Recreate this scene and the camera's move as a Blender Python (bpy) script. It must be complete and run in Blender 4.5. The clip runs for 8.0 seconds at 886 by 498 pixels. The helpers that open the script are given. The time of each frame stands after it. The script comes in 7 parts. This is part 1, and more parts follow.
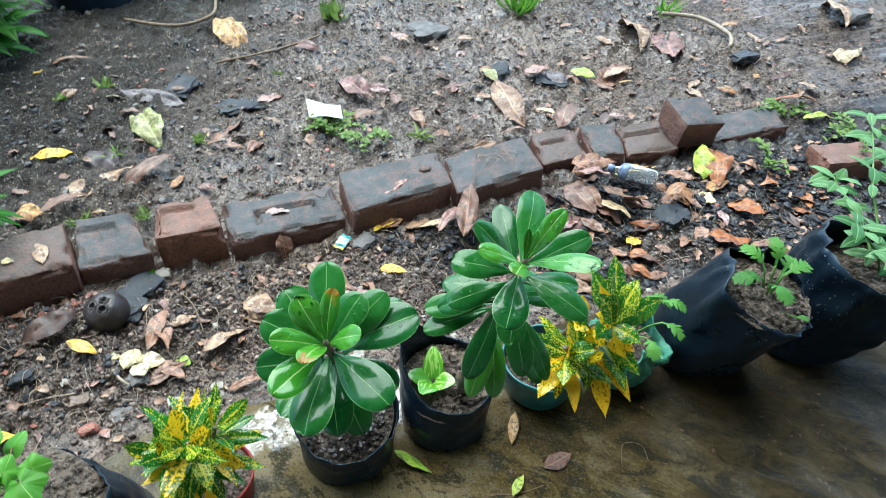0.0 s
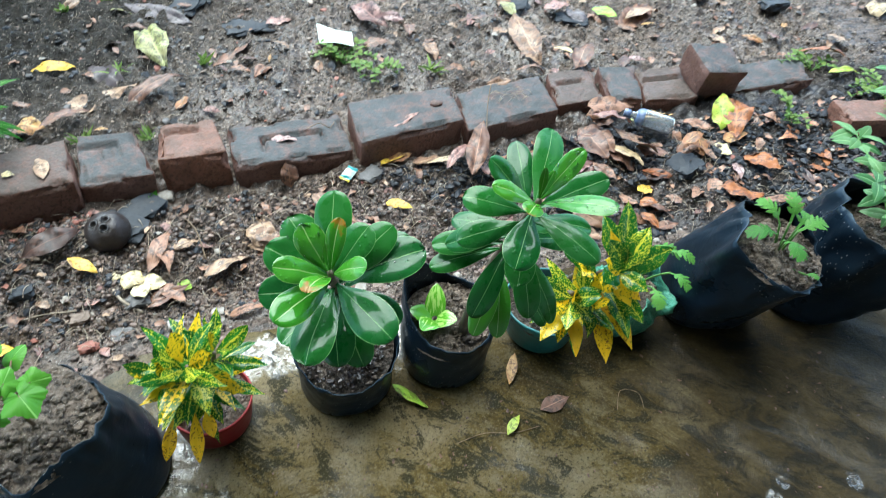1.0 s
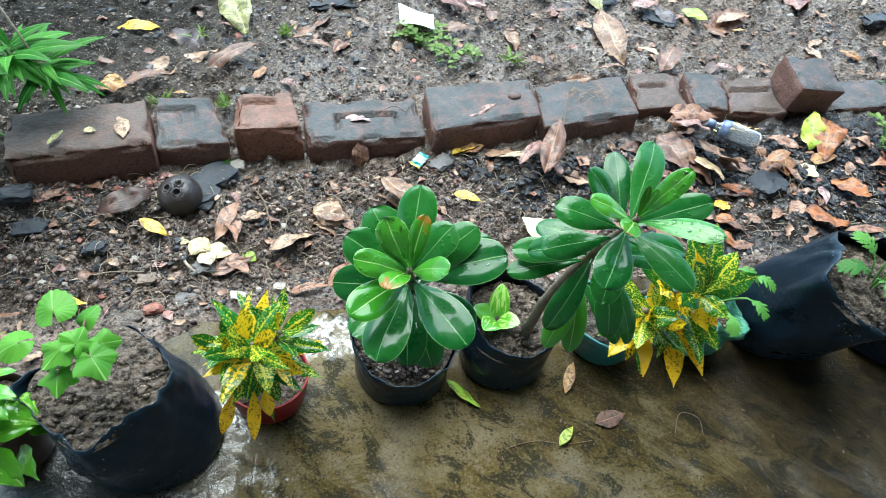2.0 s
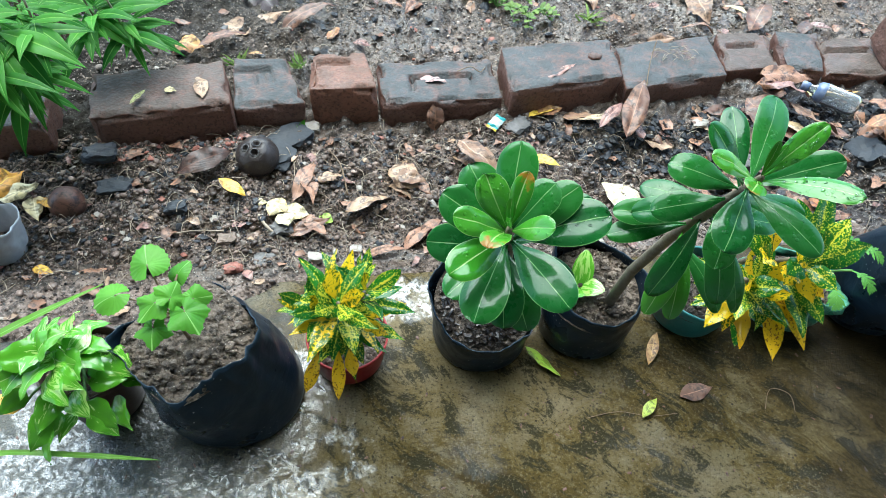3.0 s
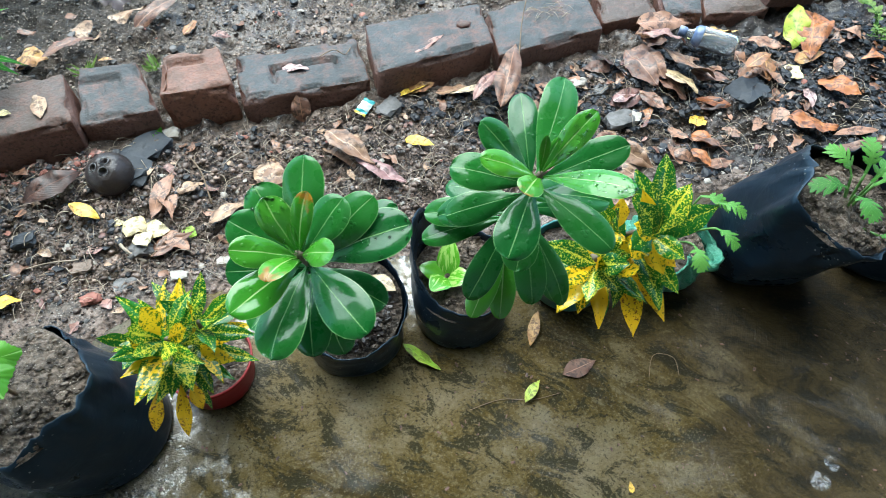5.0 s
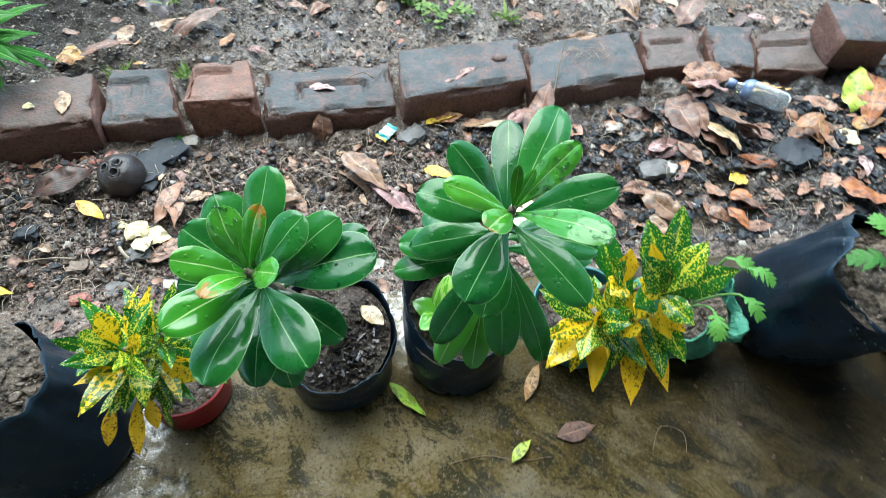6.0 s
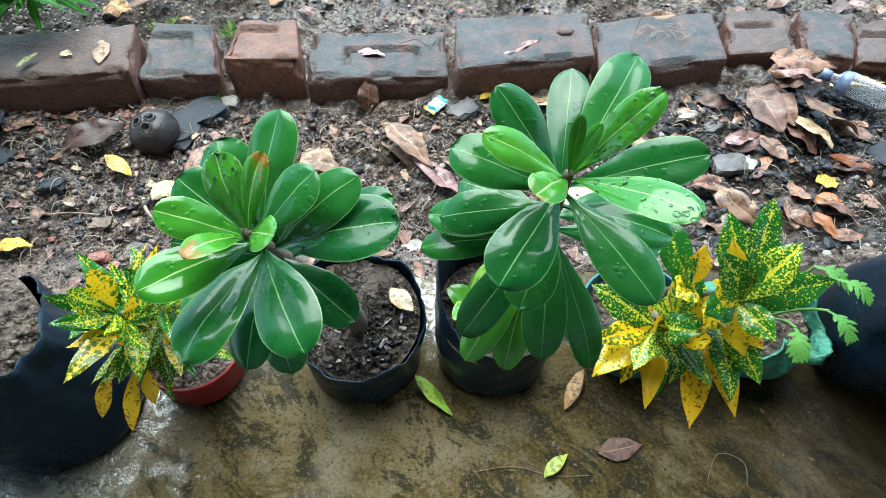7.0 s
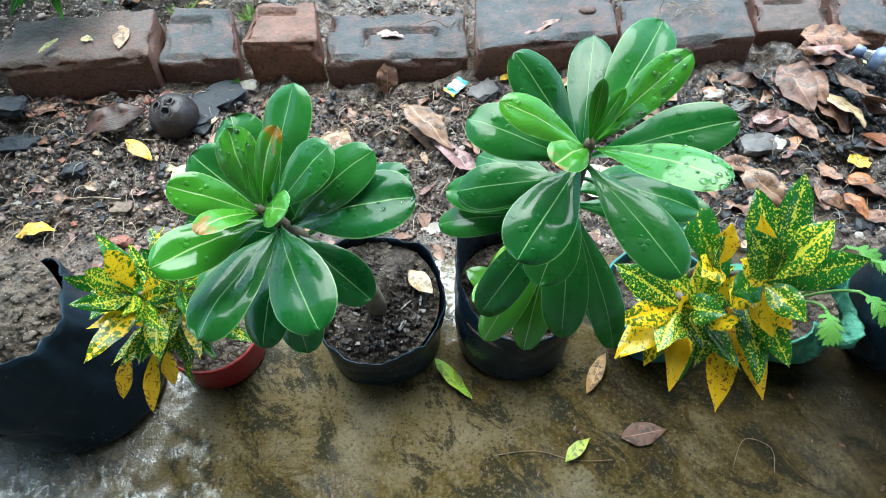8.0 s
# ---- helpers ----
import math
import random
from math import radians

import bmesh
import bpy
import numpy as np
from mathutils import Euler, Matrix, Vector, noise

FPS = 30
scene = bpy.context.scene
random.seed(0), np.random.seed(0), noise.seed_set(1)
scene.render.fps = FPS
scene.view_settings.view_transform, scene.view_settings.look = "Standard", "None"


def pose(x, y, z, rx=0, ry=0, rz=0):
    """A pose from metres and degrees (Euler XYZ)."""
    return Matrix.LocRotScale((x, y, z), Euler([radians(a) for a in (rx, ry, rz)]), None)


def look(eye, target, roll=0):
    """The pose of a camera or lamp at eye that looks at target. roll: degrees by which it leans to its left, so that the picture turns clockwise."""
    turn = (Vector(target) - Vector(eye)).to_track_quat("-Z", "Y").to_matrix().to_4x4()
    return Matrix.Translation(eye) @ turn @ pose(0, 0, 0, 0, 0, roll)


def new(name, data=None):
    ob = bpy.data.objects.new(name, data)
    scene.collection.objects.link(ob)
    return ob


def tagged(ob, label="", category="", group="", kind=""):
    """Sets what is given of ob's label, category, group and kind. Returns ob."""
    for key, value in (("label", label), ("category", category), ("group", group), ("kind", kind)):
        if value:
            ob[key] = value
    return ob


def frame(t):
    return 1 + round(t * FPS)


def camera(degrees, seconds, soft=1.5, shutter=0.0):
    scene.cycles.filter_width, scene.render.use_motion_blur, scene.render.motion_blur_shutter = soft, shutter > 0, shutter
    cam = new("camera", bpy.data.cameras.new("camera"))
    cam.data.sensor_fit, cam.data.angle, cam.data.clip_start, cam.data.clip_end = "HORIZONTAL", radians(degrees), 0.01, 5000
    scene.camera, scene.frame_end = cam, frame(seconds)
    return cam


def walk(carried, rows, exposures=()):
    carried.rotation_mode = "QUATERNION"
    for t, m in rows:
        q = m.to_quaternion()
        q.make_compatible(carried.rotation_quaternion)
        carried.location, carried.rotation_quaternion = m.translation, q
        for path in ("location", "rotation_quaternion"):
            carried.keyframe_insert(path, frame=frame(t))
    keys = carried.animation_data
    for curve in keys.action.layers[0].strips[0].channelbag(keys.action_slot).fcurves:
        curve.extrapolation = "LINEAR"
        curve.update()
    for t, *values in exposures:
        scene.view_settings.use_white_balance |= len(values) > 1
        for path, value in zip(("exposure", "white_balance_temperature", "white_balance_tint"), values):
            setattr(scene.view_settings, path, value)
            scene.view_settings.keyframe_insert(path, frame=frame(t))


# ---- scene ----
cam = camera(67.2, 8.0, 0.5, 0.3)
PATH = [
    (0, (-0.336, -0.471, 0.987), (0.223, 0.931, -0.325), 2.5),
    (0.5, (-0.337, -0.467, 0.98), (0.22, 0.863, -0.406), 5.3),
    (1, (-0.339, -0.458, 0.969), (0.18, 0.827, -0.472), 5.8),
    (1.2, (-0.337, -0.442, 0.975), (0.128, 0.805, -0.518), 5.7),
    (2.3, (-0.388, -0.418, 0.95), (-0.033, 0.873, -0.535), 8.2),
    (2.5, (-0.398, -0.425, 0.94), (-0.161, 0.877, -0.559), 3.8),
    (3, (-0.414, -0.404, 0.933), (-0.184, 0.836, -0.619), 4.2),
    (3.5, (-0.407, -0.397, 0.917), (-0.156, 0.851, -0.625), 4.9),
    (4, (-0.372, -0.374, 0.922), (-0.12, 0.833, -0.652), 3.7),
    (4.5, (-0.328, -0.376, 0.923), (-0.025, 0.782, -0.68), 0.6),
    (4.7, (-0.289, -0.37, 0.935), (0.03, 0.762, -0.684), 1.2),
    (5.8, (-0.179, -0.354, 0.901), (0.034, 0.821, -0.703), 0.9),
    (6, (-0.167, -0.342, 0.883), (0.019, 0.906, -0.669), 1.5),
    (6.5, (-0.146, -0.31, 0.827), (-0.019, 0.987, -0.69), 1.9),
    (7, (-0.149, -0.293, 0.8), (-0.112, 0.948, -0.768), 0.6),
    (7.5, (-0.149, -0.291, 0.796), (-0.149, 0.951, -0.771), 0.0),
    (8, (-0.146, -0.293, 0.786), (-0.175, 0.922, -0.802), -2.0),
]
walk(cam, [(t, look(eye, target, roll)) for t, eye, target, roll in PATH], [(0.0, 2.2, 5940, -3), (2.5, 2.36, 5940, -3), (4.0, 2.32, 5940, -3), (7.0, 2.38, 5940, -3)])

# ---- light ----
world = bpy.data.worlds.new("sky")
scene.world = world
world.use_nodes = True
sky = world.node_tree.nodes.new("ShaderNodeTexSky")
sky.sky_type, sky.sun_disc = "NISHITA", False
sky.sun_elevation, sky.sun_rotation = radians(65), radians(-7)
sky.air_density, sky.dust_density, sky.ozone_density = 1.0, 1.6, 1.0
world.node_tree.links.new(sky.outputs["Color"], world.node_tree.nodes["Background"].inputs["Color"])
world.node_tree.nodes["Background"].inputs["Strength"].default_value = 0.10
sun = new("sun", bpy.data.lights.new("sun", "SUN"))
sun.data.energy, sun.data.angle, sun.data.color = 1.5, radians(66), (1.0, 1.0, 0.98)
sun.matrix_world = look((-0.4, 2.8, 6.0), (0, 0, 0))

# ---- small tools ----
WORLD = {}
RNG = np.random.RandomState(7)
TABLE = np.random.RandomState(3).rand(256, 256)


def vnoise(x, y, seed=0):
    x, y = np.asarray(x, float) + seed * 17.3, np.asarray(y, float) + seed * 9.1
    i, j = np.floor(x).astype(int), np.floor(y).astype(int)
    f, g = x - i, y - j
    f, g = f * f * (3 - 2 * f), g * g * (3 - 2 * g)
    a, b = TABLE[i % 256, j % 256], TABLE[(i + 1) % 256, j % 256]
    c, d = TABLE[i % 256, (j + 1) % 256], TABLE[(i + 1) % 256, (j + 1) % 256]
    return (a * (1 - f) + b * f) * (1 - g) + (c * (1 - f) + d * f) * g - 0.5


def soil_height(x, y):
    x, y = np.asarray(x, float), np.asarray(y, float)
    base = 0.032 * np.clip((y - 0.34) / 0.26, 0, 1)
    spill = 0.082 * np.clip((-0.56 - x) / 0.12, 0, 1) + 0.022 * vnoise(x * 9, x * 0, 41) + 0.012 * vnoise(x * 34, y * 20, 42)
    inside = y - 0.292 + np.maximum(spill, -0.004)
    base = base + 0.010 * np.clip(inside / 0.025, -1, 1) * (y < 0.34)
    near = np.clip((y - 0.30) / 0.12, 0.15, 1)
    fine = np.clip(1.5 - np.abs(y - 0.6) * 0.25, 0.2, 1)
    bumps = 0.030 * vnoise(x * 4, y * 4, 1) + 0.016 * vnoise(x * 13, y * 13, 2)
    bumps = bumps + fine * (0.024 * vnoise(x * 34, y * 34, 3) + 0.017 * vnoise(x * 80, y * 80, 4))
    far = np.clip((np.hypot(x, y) - 3) / 10, 0, 1)
    return base + near * bumps * (1 - 0.5 * far) - np.where(inside < -0.02, 0.09, 0.0) - 0.002


def ground_z(x, y):
    return 0.0 if y < 0.30 else float(soil_height(x, y))


def link_part(ob, parent, m=None):
    m = Matrix.Identity(4) if m is None else m
    ob.parent = parent
    ob.matrix_basis = WORLD[parent.name].inverted() @ m
    WORLD[ob.name] = m
    return ob


def thing(name, x, y, z, label, category, group=""):
    ob = new(name)
    ob.empty_display_size = 0.02
    ob.location = (x, y, z)
    WORLD[ob.name] = Matrix.Translation((x, y, z))
    return tagged(ob, label, category, group)


def mesh_of(name, verts, faces, material, smooth=True, uvs=None):
    me = bpy.data.meshes.new(name)
    me.from_pydata([tuple(v) for v in verts], [], faces)
    if uvs is not None:
        layer = me.uv_layers.new(name="UVMap")
        index = np.zeros(len(me.loops), int)
        me.loops.foreach_get("vertex_index", index)
        layer.data.foreach_set("uv", np.asarray(uvs, float)[index].ravel())
    if material:
        me.materials.append(material)
    me.shade_smooth() if smooth else None
    me.update()
    return me


def part(name, me, parent, label="", m=None):
    return tagged(link_part(new(name, me), parent, m), label)


def solo(name, me, m, label, category, group="", kind=""):
    ob = new(name, me)
    ob.matrix_world = m
    WORLD[ob.name] = m.copy()
    return tagged(ob, label, category, group, kind)


def basis(base, tip, up):
    """Pose whose x axis runs from base to tip and whose z axis leans to up."""
    base, tip = Vector(base), Vector(tip)
    x = (tip - base).normalized()
    y = Vector(up).cross(x)
    if y.length < 1e-4:
        y = Vector((0, 1, 0)).cross(x)
    y.normalize()
    z = x.cross(y)
    m = Matrix((x, y, z)).transposed().to_4x4()
    m.translation = base
    return m


# ---- materials ----
def material(name, rough=0.5, spec=0.5, metal=0.0):
    m = bpy.data.materials.new(name)
    m.use_nodes = True
    b = m.node_tree.nodes["Principled BSDF"]
    b.inputs["Roughness"].default_value = rough
    b.inputs["Specular IOR Level"].default_value = spec
    b.inputs["Metallic"].default_value = metal
    return m, m.node_tree.nodes, m.node_tree.links, b


def coords(nodes, which="Object"):
    return nodes.new("ShaderNodeTexCoord").outputs[which]


def noise_tex(nodes, links, co, scale, detail=4, rough=0.6, distortion=0.0):
    n = nodes.new("ShaderNodeTexNoise")
    n.inputs["Scale"].default_value, n.inputs["Detail"].default_value = scale, detail
    n.inputs["Roughness"].default_value, n.inputs["Distortion"].default_value = rough, distortion
    links.new(co, n.inputs["Vector"])
    return n.outputs["Fac"]


def cells(nodes, links, co, scale, feature="F1", out="Distance"):
    n = nodes.new("ShaderNodeTexVoronoi")
    n.feature = feature
    n.inputs["Scale"].default_value = scale
    links.new(co, n.inputs["Vector"])
    return n.outputs[out]


def ramp(nodes, links, fac, stops):
    n = nodes.new("ShaderNodeValToRGB")
    e = n.color_ramp.elements
    while len(e) < len(stops):
        e.new(0.5)
    for k, (p, c) in enumerate(stops):
        e[k].position = p
        e[k].color = (*c, 1) if isinstance(c, tuple) else (c, c, c, 1)
    links.new(fac, n.inputs["Fac"])
    return n.outputs["Color"]


def mix(nodes, links, fac, a, b, blend="MIX"):
    n = nodes.new("ShaderNodeMix")
    n.data_type, n.blend_type = "RGBA", blend
    for socket, value in ((n.inputs[0], fac), (n.inputs[6], a), (n.inputs[7], b)):
        if isinstance(value, (int, float)):
            socket.default_value = value
        elif isinstance(value, tuple):
            socket.default_value = (*value, 1)
        else:
            links.new(value, socket)
    return n.outputs[2]


def math_node(nodes, links, op, a, b=0.0, clamp=False):
    n = nodes.new("ShaderNodeMath")
    n.operation, n.use_clamp = op, clamp
    for socket, value in ((n.inputs[0], a), (n.inputs[1], b)):
        if isinstance(value, (int, float)):
            socket.default_value = value
        else:
            links.new(value, socket)
    return n.outputs[0]


def bump(nodes, links, b, height, strength=0.4, distance=0.004):
    n = nodes.new("ShaderNodeBump")
    n.inputs["Strength"].default_value, n.inputs["Distance"].default_value = strength, distance
    links.new(height, n.inputs["Height"])
    links.new(n.outputs["Normal"], b.inputs["Normal"])


def random_value(nodes):
    return nodes.new("ShaderNodeObjectInfo").outputs["Random"]


def make_soil(name, dark, light, grit, muddy=False):
    m, n, l, b = material(name, 0.75, 0.16 if muddy else 0.3)
    co = coords(n)
    big, fine = noise_tex(n, l, co, 2.1, 8, 0.68), noise_tex(n, l, co, 55, 6, 0.7)
    col = mix(n, l, ramp(n, l, big, [(0.35, 0.0), (0.65, 1.0)]), dark, light)
    if muddy:
        # dark mud at the left behind the bricks, the bush's shade painted in too
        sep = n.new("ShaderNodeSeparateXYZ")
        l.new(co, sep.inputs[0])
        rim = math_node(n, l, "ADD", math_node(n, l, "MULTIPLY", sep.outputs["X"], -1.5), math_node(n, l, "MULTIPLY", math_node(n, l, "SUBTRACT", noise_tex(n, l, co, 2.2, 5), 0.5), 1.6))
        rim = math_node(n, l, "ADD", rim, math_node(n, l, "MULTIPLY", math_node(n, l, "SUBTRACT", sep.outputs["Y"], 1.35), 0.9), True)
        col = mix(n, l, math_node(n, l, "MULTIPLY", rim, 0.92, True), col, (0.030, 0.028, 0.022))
    if muddy:
        # black ash spread over one end of the bed
        ash = math_node(n, l, "ADD", math_node(n, l, "MULTIPLY", math_node(n, l, "SUBTRACT", sep.outputs["X"], 0.25), 2.5), math_node(n, l, "MULTIPLY", math_node(n, l, "SUBTRACT", noise_tex(n, l, co, 6, 5), 0.5), 3.5), True)
        ash = math_node(n, l, "MULTIPLY", ash, math_node(n, l, "MULTIPLY", math_node(n, l, "SUBTRACT", 0.85, sep.outputs["Y"]), 9.0, True))
        col = mix(n, l, math_node(n, l, "MULTIPLY", ash, 0.85), col, (0.030, 0.029, 0.031))
    if muddy:
        # pale silt washed along the edge of the slab
        silt = math_node(n, l, "ADD", math_node(n, l, "SUBTRACT", 0.328, sep.outputs["Y"]), math_node(n, l, "MULTIPLY", math_node(n, l, "SUBTRACT", noise_tex(n, l, co, 14, 4), 0.5), 0.10))
        col = mix(n, l, math_node(n, l, "MULTIPLY", math_node(n, l, "MULTIPLY", silt, 40.0, True), 0.85), col, (0.34, 0.255, 0.205))
    col = mix(n, l, ramp(n, l, fine, [(0.42, 0.0), (0.55, 1.0)]), mix(n, l, 0.8, col, (0.022, 0.018, 0.014)), col)
    if not muddy:
        isle = n.new("ShaderNodeNewGeometry").outputs["Random Per Island"]
        col = mix(n, l, ramp(n, l, isle, [(0.0, 0.7), (0.5, 0.0)]), col, tuple(0.3 * k for k in dark))
        col = mix(n, l, ramp(n, l, isle, [(0.75, 0.0), (1.0, 0.3)]), col, tuple(1.1 * k for k in light))
    specks = ramp(n, l, cells(n, l, co, 240), [(0.0, 1.0), (0.2, 1.0), (0.27, 0.0)])
    pick = ramp(n, l, noise_tex(n, l, co, 120, 2), [(0.50, 0.0), (0.56, 1.0)])
    col = mix(n, l, math_node(n, l, "MULTIPLY", specks, pick), col, grit)
    l.new(col, b.inputs["Base Color"])
    l.new(ramp(n, l, noise_tex(n, l, co, 9, 5), [(0.38, 0.24), (0.62, 0.65)]), b.inputs["Roughness"])
    if muddy:
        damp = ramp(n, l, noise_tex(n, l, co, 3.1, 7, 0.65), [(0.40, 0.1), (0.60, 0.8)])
        # the wet film fades there too, as if mirroring the dark bush
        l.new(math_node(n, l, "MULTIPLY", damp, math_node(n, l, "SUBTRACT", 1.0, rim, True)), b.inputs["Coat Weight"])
        b.inputs["Coat Roughness"].default_value = 0.22
        b.inputs["Coat IOR"].default_value = 1.4
    h = math_node(n, l, "ADD", math_node(n, l, "MULTIPLY", cells(n, l, co, 130), 0.7), noise_tex(n, l, co, 220, 5, 0.7))
    bump(n, l, b, h, 1.0, 0.009)
    return m


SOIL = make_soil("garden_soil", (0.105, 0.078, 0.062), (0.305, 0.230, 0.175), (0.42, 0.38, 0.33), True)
POT_SOIL = make_soil("potting_soil", (0.165, 0.128, 0.100), (0.34, 0.262, 0.198), (0.44, 0.38, 0.31))
DARK_SOIL = make_soil("dark_potting_soil", (0.070, 0.056, 0.046), (0.200, 0.155, 0.120), (0.30, 0.26, 0.22))


PUDDLES = ((-0.545, 0.055, 0.075), (-0.70, -0.02, 0.30), (-0.515, 0.105, 0.075), (-0.336, 0.235, 0.06), (-0.576, 0.097, 0.06), (-0.146, 0.275, 0.07), (-0.385, 0.235, 0.045), (-0.150, 0.270, 0.13), (0.345, -0.222, 0.016), (0.49, -0.238, 0.018), (0.375, -0.205, 0.014), (-0.60, -0.01, 0.16), (-0.66, -0.08, 0.16), (-0.84, 0.0, 0.15))


def make_concrete():
    m, n, l, b = material("wet_concrete", 0.4, 0.14)
    co = coords(n)
    sep = n.new("ShaderNodeSeparateXYZ")
    l.new(co, sep.inputs[0])
    # brushed grain runs slantwise over the slab
    grain = n.new("ShaderNodeMapping")
    grain.vector_type = "TEXTURE"
    grain.inputs["Rotation"].default_value = (0, 0, radians(-42))
    grain.inputs["Scale"].default_value = (1.9, 1.0, 1.0)
    l.new(co, grain.inputs["Vector"])
    slant = grain.outputs["Vector"]
    big = noise_tex(n, l, co, 5.0, 9, 0.68, 0.8)
    mid = noise_tex(n, l, slant, 24, 9, 0.74, 0.8)
    fine = noise_tex(n, l, co, 210, 4, 0.75)
    col = ramp(n, l, big, [(0.38, (0.060, 0.038, 0.004)), (0.47, (0.125, 0.087, 0.018)), (0.53, (0.155, 0.116, 0.044)), (0.62, (0.225, 0.183, 0.112))])
    # algae and worn cement, streaked along the grain
    algae = math_node(n, l, "ADD", math_node(n, l, "MULTIPLY", mid, 0.7), math_node(n, l, "MULTIPLY", noise_tex(n, l, co, 11, 6, 0.65), 0.3))
    col = mix(n, l, ramp(n, l, algae, [(0.455, 0.95), (0.49, 0.0)]), col, (0.030, 0.026, 0.007))
    col = mix(n, l, ramp(n, l, algae, [(0.52, 0.0), (0.58, 0.55)]), col, (0.25, 0.215, 0.135))
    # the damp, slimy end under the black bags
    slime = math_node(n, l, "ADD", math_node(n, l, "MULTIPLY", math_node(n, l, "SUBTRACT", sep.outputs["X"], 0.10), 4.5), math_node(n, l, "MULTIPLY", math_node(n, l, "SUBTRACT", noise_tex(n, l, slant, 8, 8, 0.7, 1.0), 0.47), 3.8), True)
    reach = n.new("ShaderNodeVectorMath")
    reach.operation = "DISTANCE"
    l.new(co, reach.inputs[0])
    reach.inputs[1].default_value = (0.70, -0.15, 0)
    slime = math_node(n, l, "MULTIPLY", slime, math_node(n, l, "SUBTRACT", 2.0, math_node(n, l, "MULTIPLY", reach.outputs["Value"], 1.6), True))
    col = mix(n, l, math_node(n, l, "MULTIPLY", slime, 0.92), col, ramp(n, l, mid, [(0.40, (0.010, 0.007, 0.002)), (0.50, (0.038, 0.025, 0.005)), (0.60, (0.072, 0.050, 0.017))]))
    # blue-grey painted in at the left end for the wet slab's sky sheen
    sky_sheen = math_node(n, l, "ADD", math_node(n, l, "MULTIPLY", math_node(n, l, "ADD", sep.outputs["X"], 0.50), -5.0), math_node(n, l, "MULTIPLY", math_node(n, l, "SUBTRACT", noise_tex(n, l, co, 7, 6, 0.65), 0.5), 2.0), True)
    around = n.new("ShaderNodeVectorMath")
    around.operation = "DISTANCE"
    l.new(co, around.inputs[0])
    around.inputs[1].default_value = (-0.75, 0.05, 0)
    sky_sheen = math_node(n, l, "MULTIPLY", sky_sheen, math_node(n, l, "SUBTRACT", 2.4, math_node(n, l, "MULTIPLY", around.outputs["Value"], 4.0), True))
    col = mix(n, l, math_node(n, l, "MULTIPLY", sky_sheen, 0.85), col, mix(n, l, mid, (0.050, 0.055, 0.061), (0.17, 0.182, 0.195)))
    # sand grains, dark and light
    col = mix(n, l, math_node(n, l, "MULTIPLY", ramp(n, l, fine, [(0.55, 0.0), (0.63, 0.55)]), math_node(n, l, "SUBTRACT", 1.0, math_node(n, l, "MULTIPLY", slime, 0.8))), col, (0.30, 0.255, 0.17))
    col = mix(n, l, ramp(n, l, fine, [(0.38, 0.8), (0.45, 0.0)]), col, (0.030, 0.024, 0.012))
    dots = ramp(n, l, cells(n, l, co, 95), [(0.0, 0.9), (0.14, 0.9), (0.2, 0.0)])
    col = mix(n, l, math_node(n, l, "MULTIPLY", dots, ramp(n, l, noise_tex(n, l, co, 14, 4), [(0.5, 0.0), (0.56, 1.0)])), col, (0.03, 0.022, 0.012))
    # soaked through, the cement is darker than when dry
    col = mix(n, l, 1.0, col, (0.60, 0.575, 0.48), "MULTIPLY")
    # rain water stands in the dips
    dip = None
    for x, y, r in PUDDLES:
        d = n.new("ShaderNodeVectorMath")
        d.operation = "DISTANCE"
        l.new(co, d.inputs[0])
        d.inputs[1].default_value = (x, y, 0)
        near = math_node(n, l, "SUBTRACT", 1.0, math_node(n, l, "DIVIDE", d.outputs["Value"], r), True)
        dip = near if dip is None else math_node(n, l, "MAXIMUM", dip, near)
    rough_edge = math_node(n, l, "ADD", dip, math_node(n, l, "MULTIPLY", math_node(n, l, "SUBTRACT", noise_tex(n, l, co, 16, 7, 0.65, 0.6), 0.5), 2.2))
    pool = math_node(n, l, "MULTIPLY", ramp(n, l, rough_edge, [(0.10, 0.0), (0.42, 1.0)]), ramp(n, l, dip, [(0.0, 0.0), (0.1, 1.0)]))
    pool = math_node(n, l, "MULTIPLY", pool, ramp(n, l, noise_tex(n, l, co, 75, 5, 0.7, 0.8), [(0.42, 0.14), (0.56, 1.0)]))
    film = ramp(n, l, noise_tex(n, l, slant, 12, 7, 0.65, 0.5), [(0.48, 0.0), (0.64, 0.13)])
    wet = math_node(n, l, "MAXIMUM", pool, film)
    l.new(col, b.inputs["Base Color"])
    l.new(wet, b.inputs["Coat Weight"])
    l.new(ramp(n, l, pool, [(0.0, 0.16), (1.0, 0.03)]), b.inputs["Coat Roughness"])
    b.inputs["Coat IOR"].default_value = 2.2
    ripple = n.new("ShaderNodeBump")
    ripple.inputs["Strength"].default_value, ripple.inputs["Distance"].default_value = 1.0, 0.0034
    l.new(ramp(n, l, pool, [(0.0, 1.0), (1.0, 0.7)]), ripple.inputs["Strength"])
    l.new(math_node(n, l, "ADD", noise_tex(n, l, co, 65, 4, 0.6, 1.0), math_node(n, l, "MULTIPLY", fine, 0.35)), ripple.inputs["Height"])
    l.new(ripple.outputs["Normal"], b.inputs["Coat Normal"])
    l.new(ramp(n, l, film, [(0.0, 0.55), (0.3, 0.35)]), b.inputs["Roughness"])
    h = math_node(n, l, "ADD", math_node(n, l, "MULTIPLY", mid, 0.7), math_node(n, l, "MULTIPLY", fine, 0.6))
    bump(n, l, b, h, 0.8, 0.005)
    return m


CONCRETE = make_concrete()


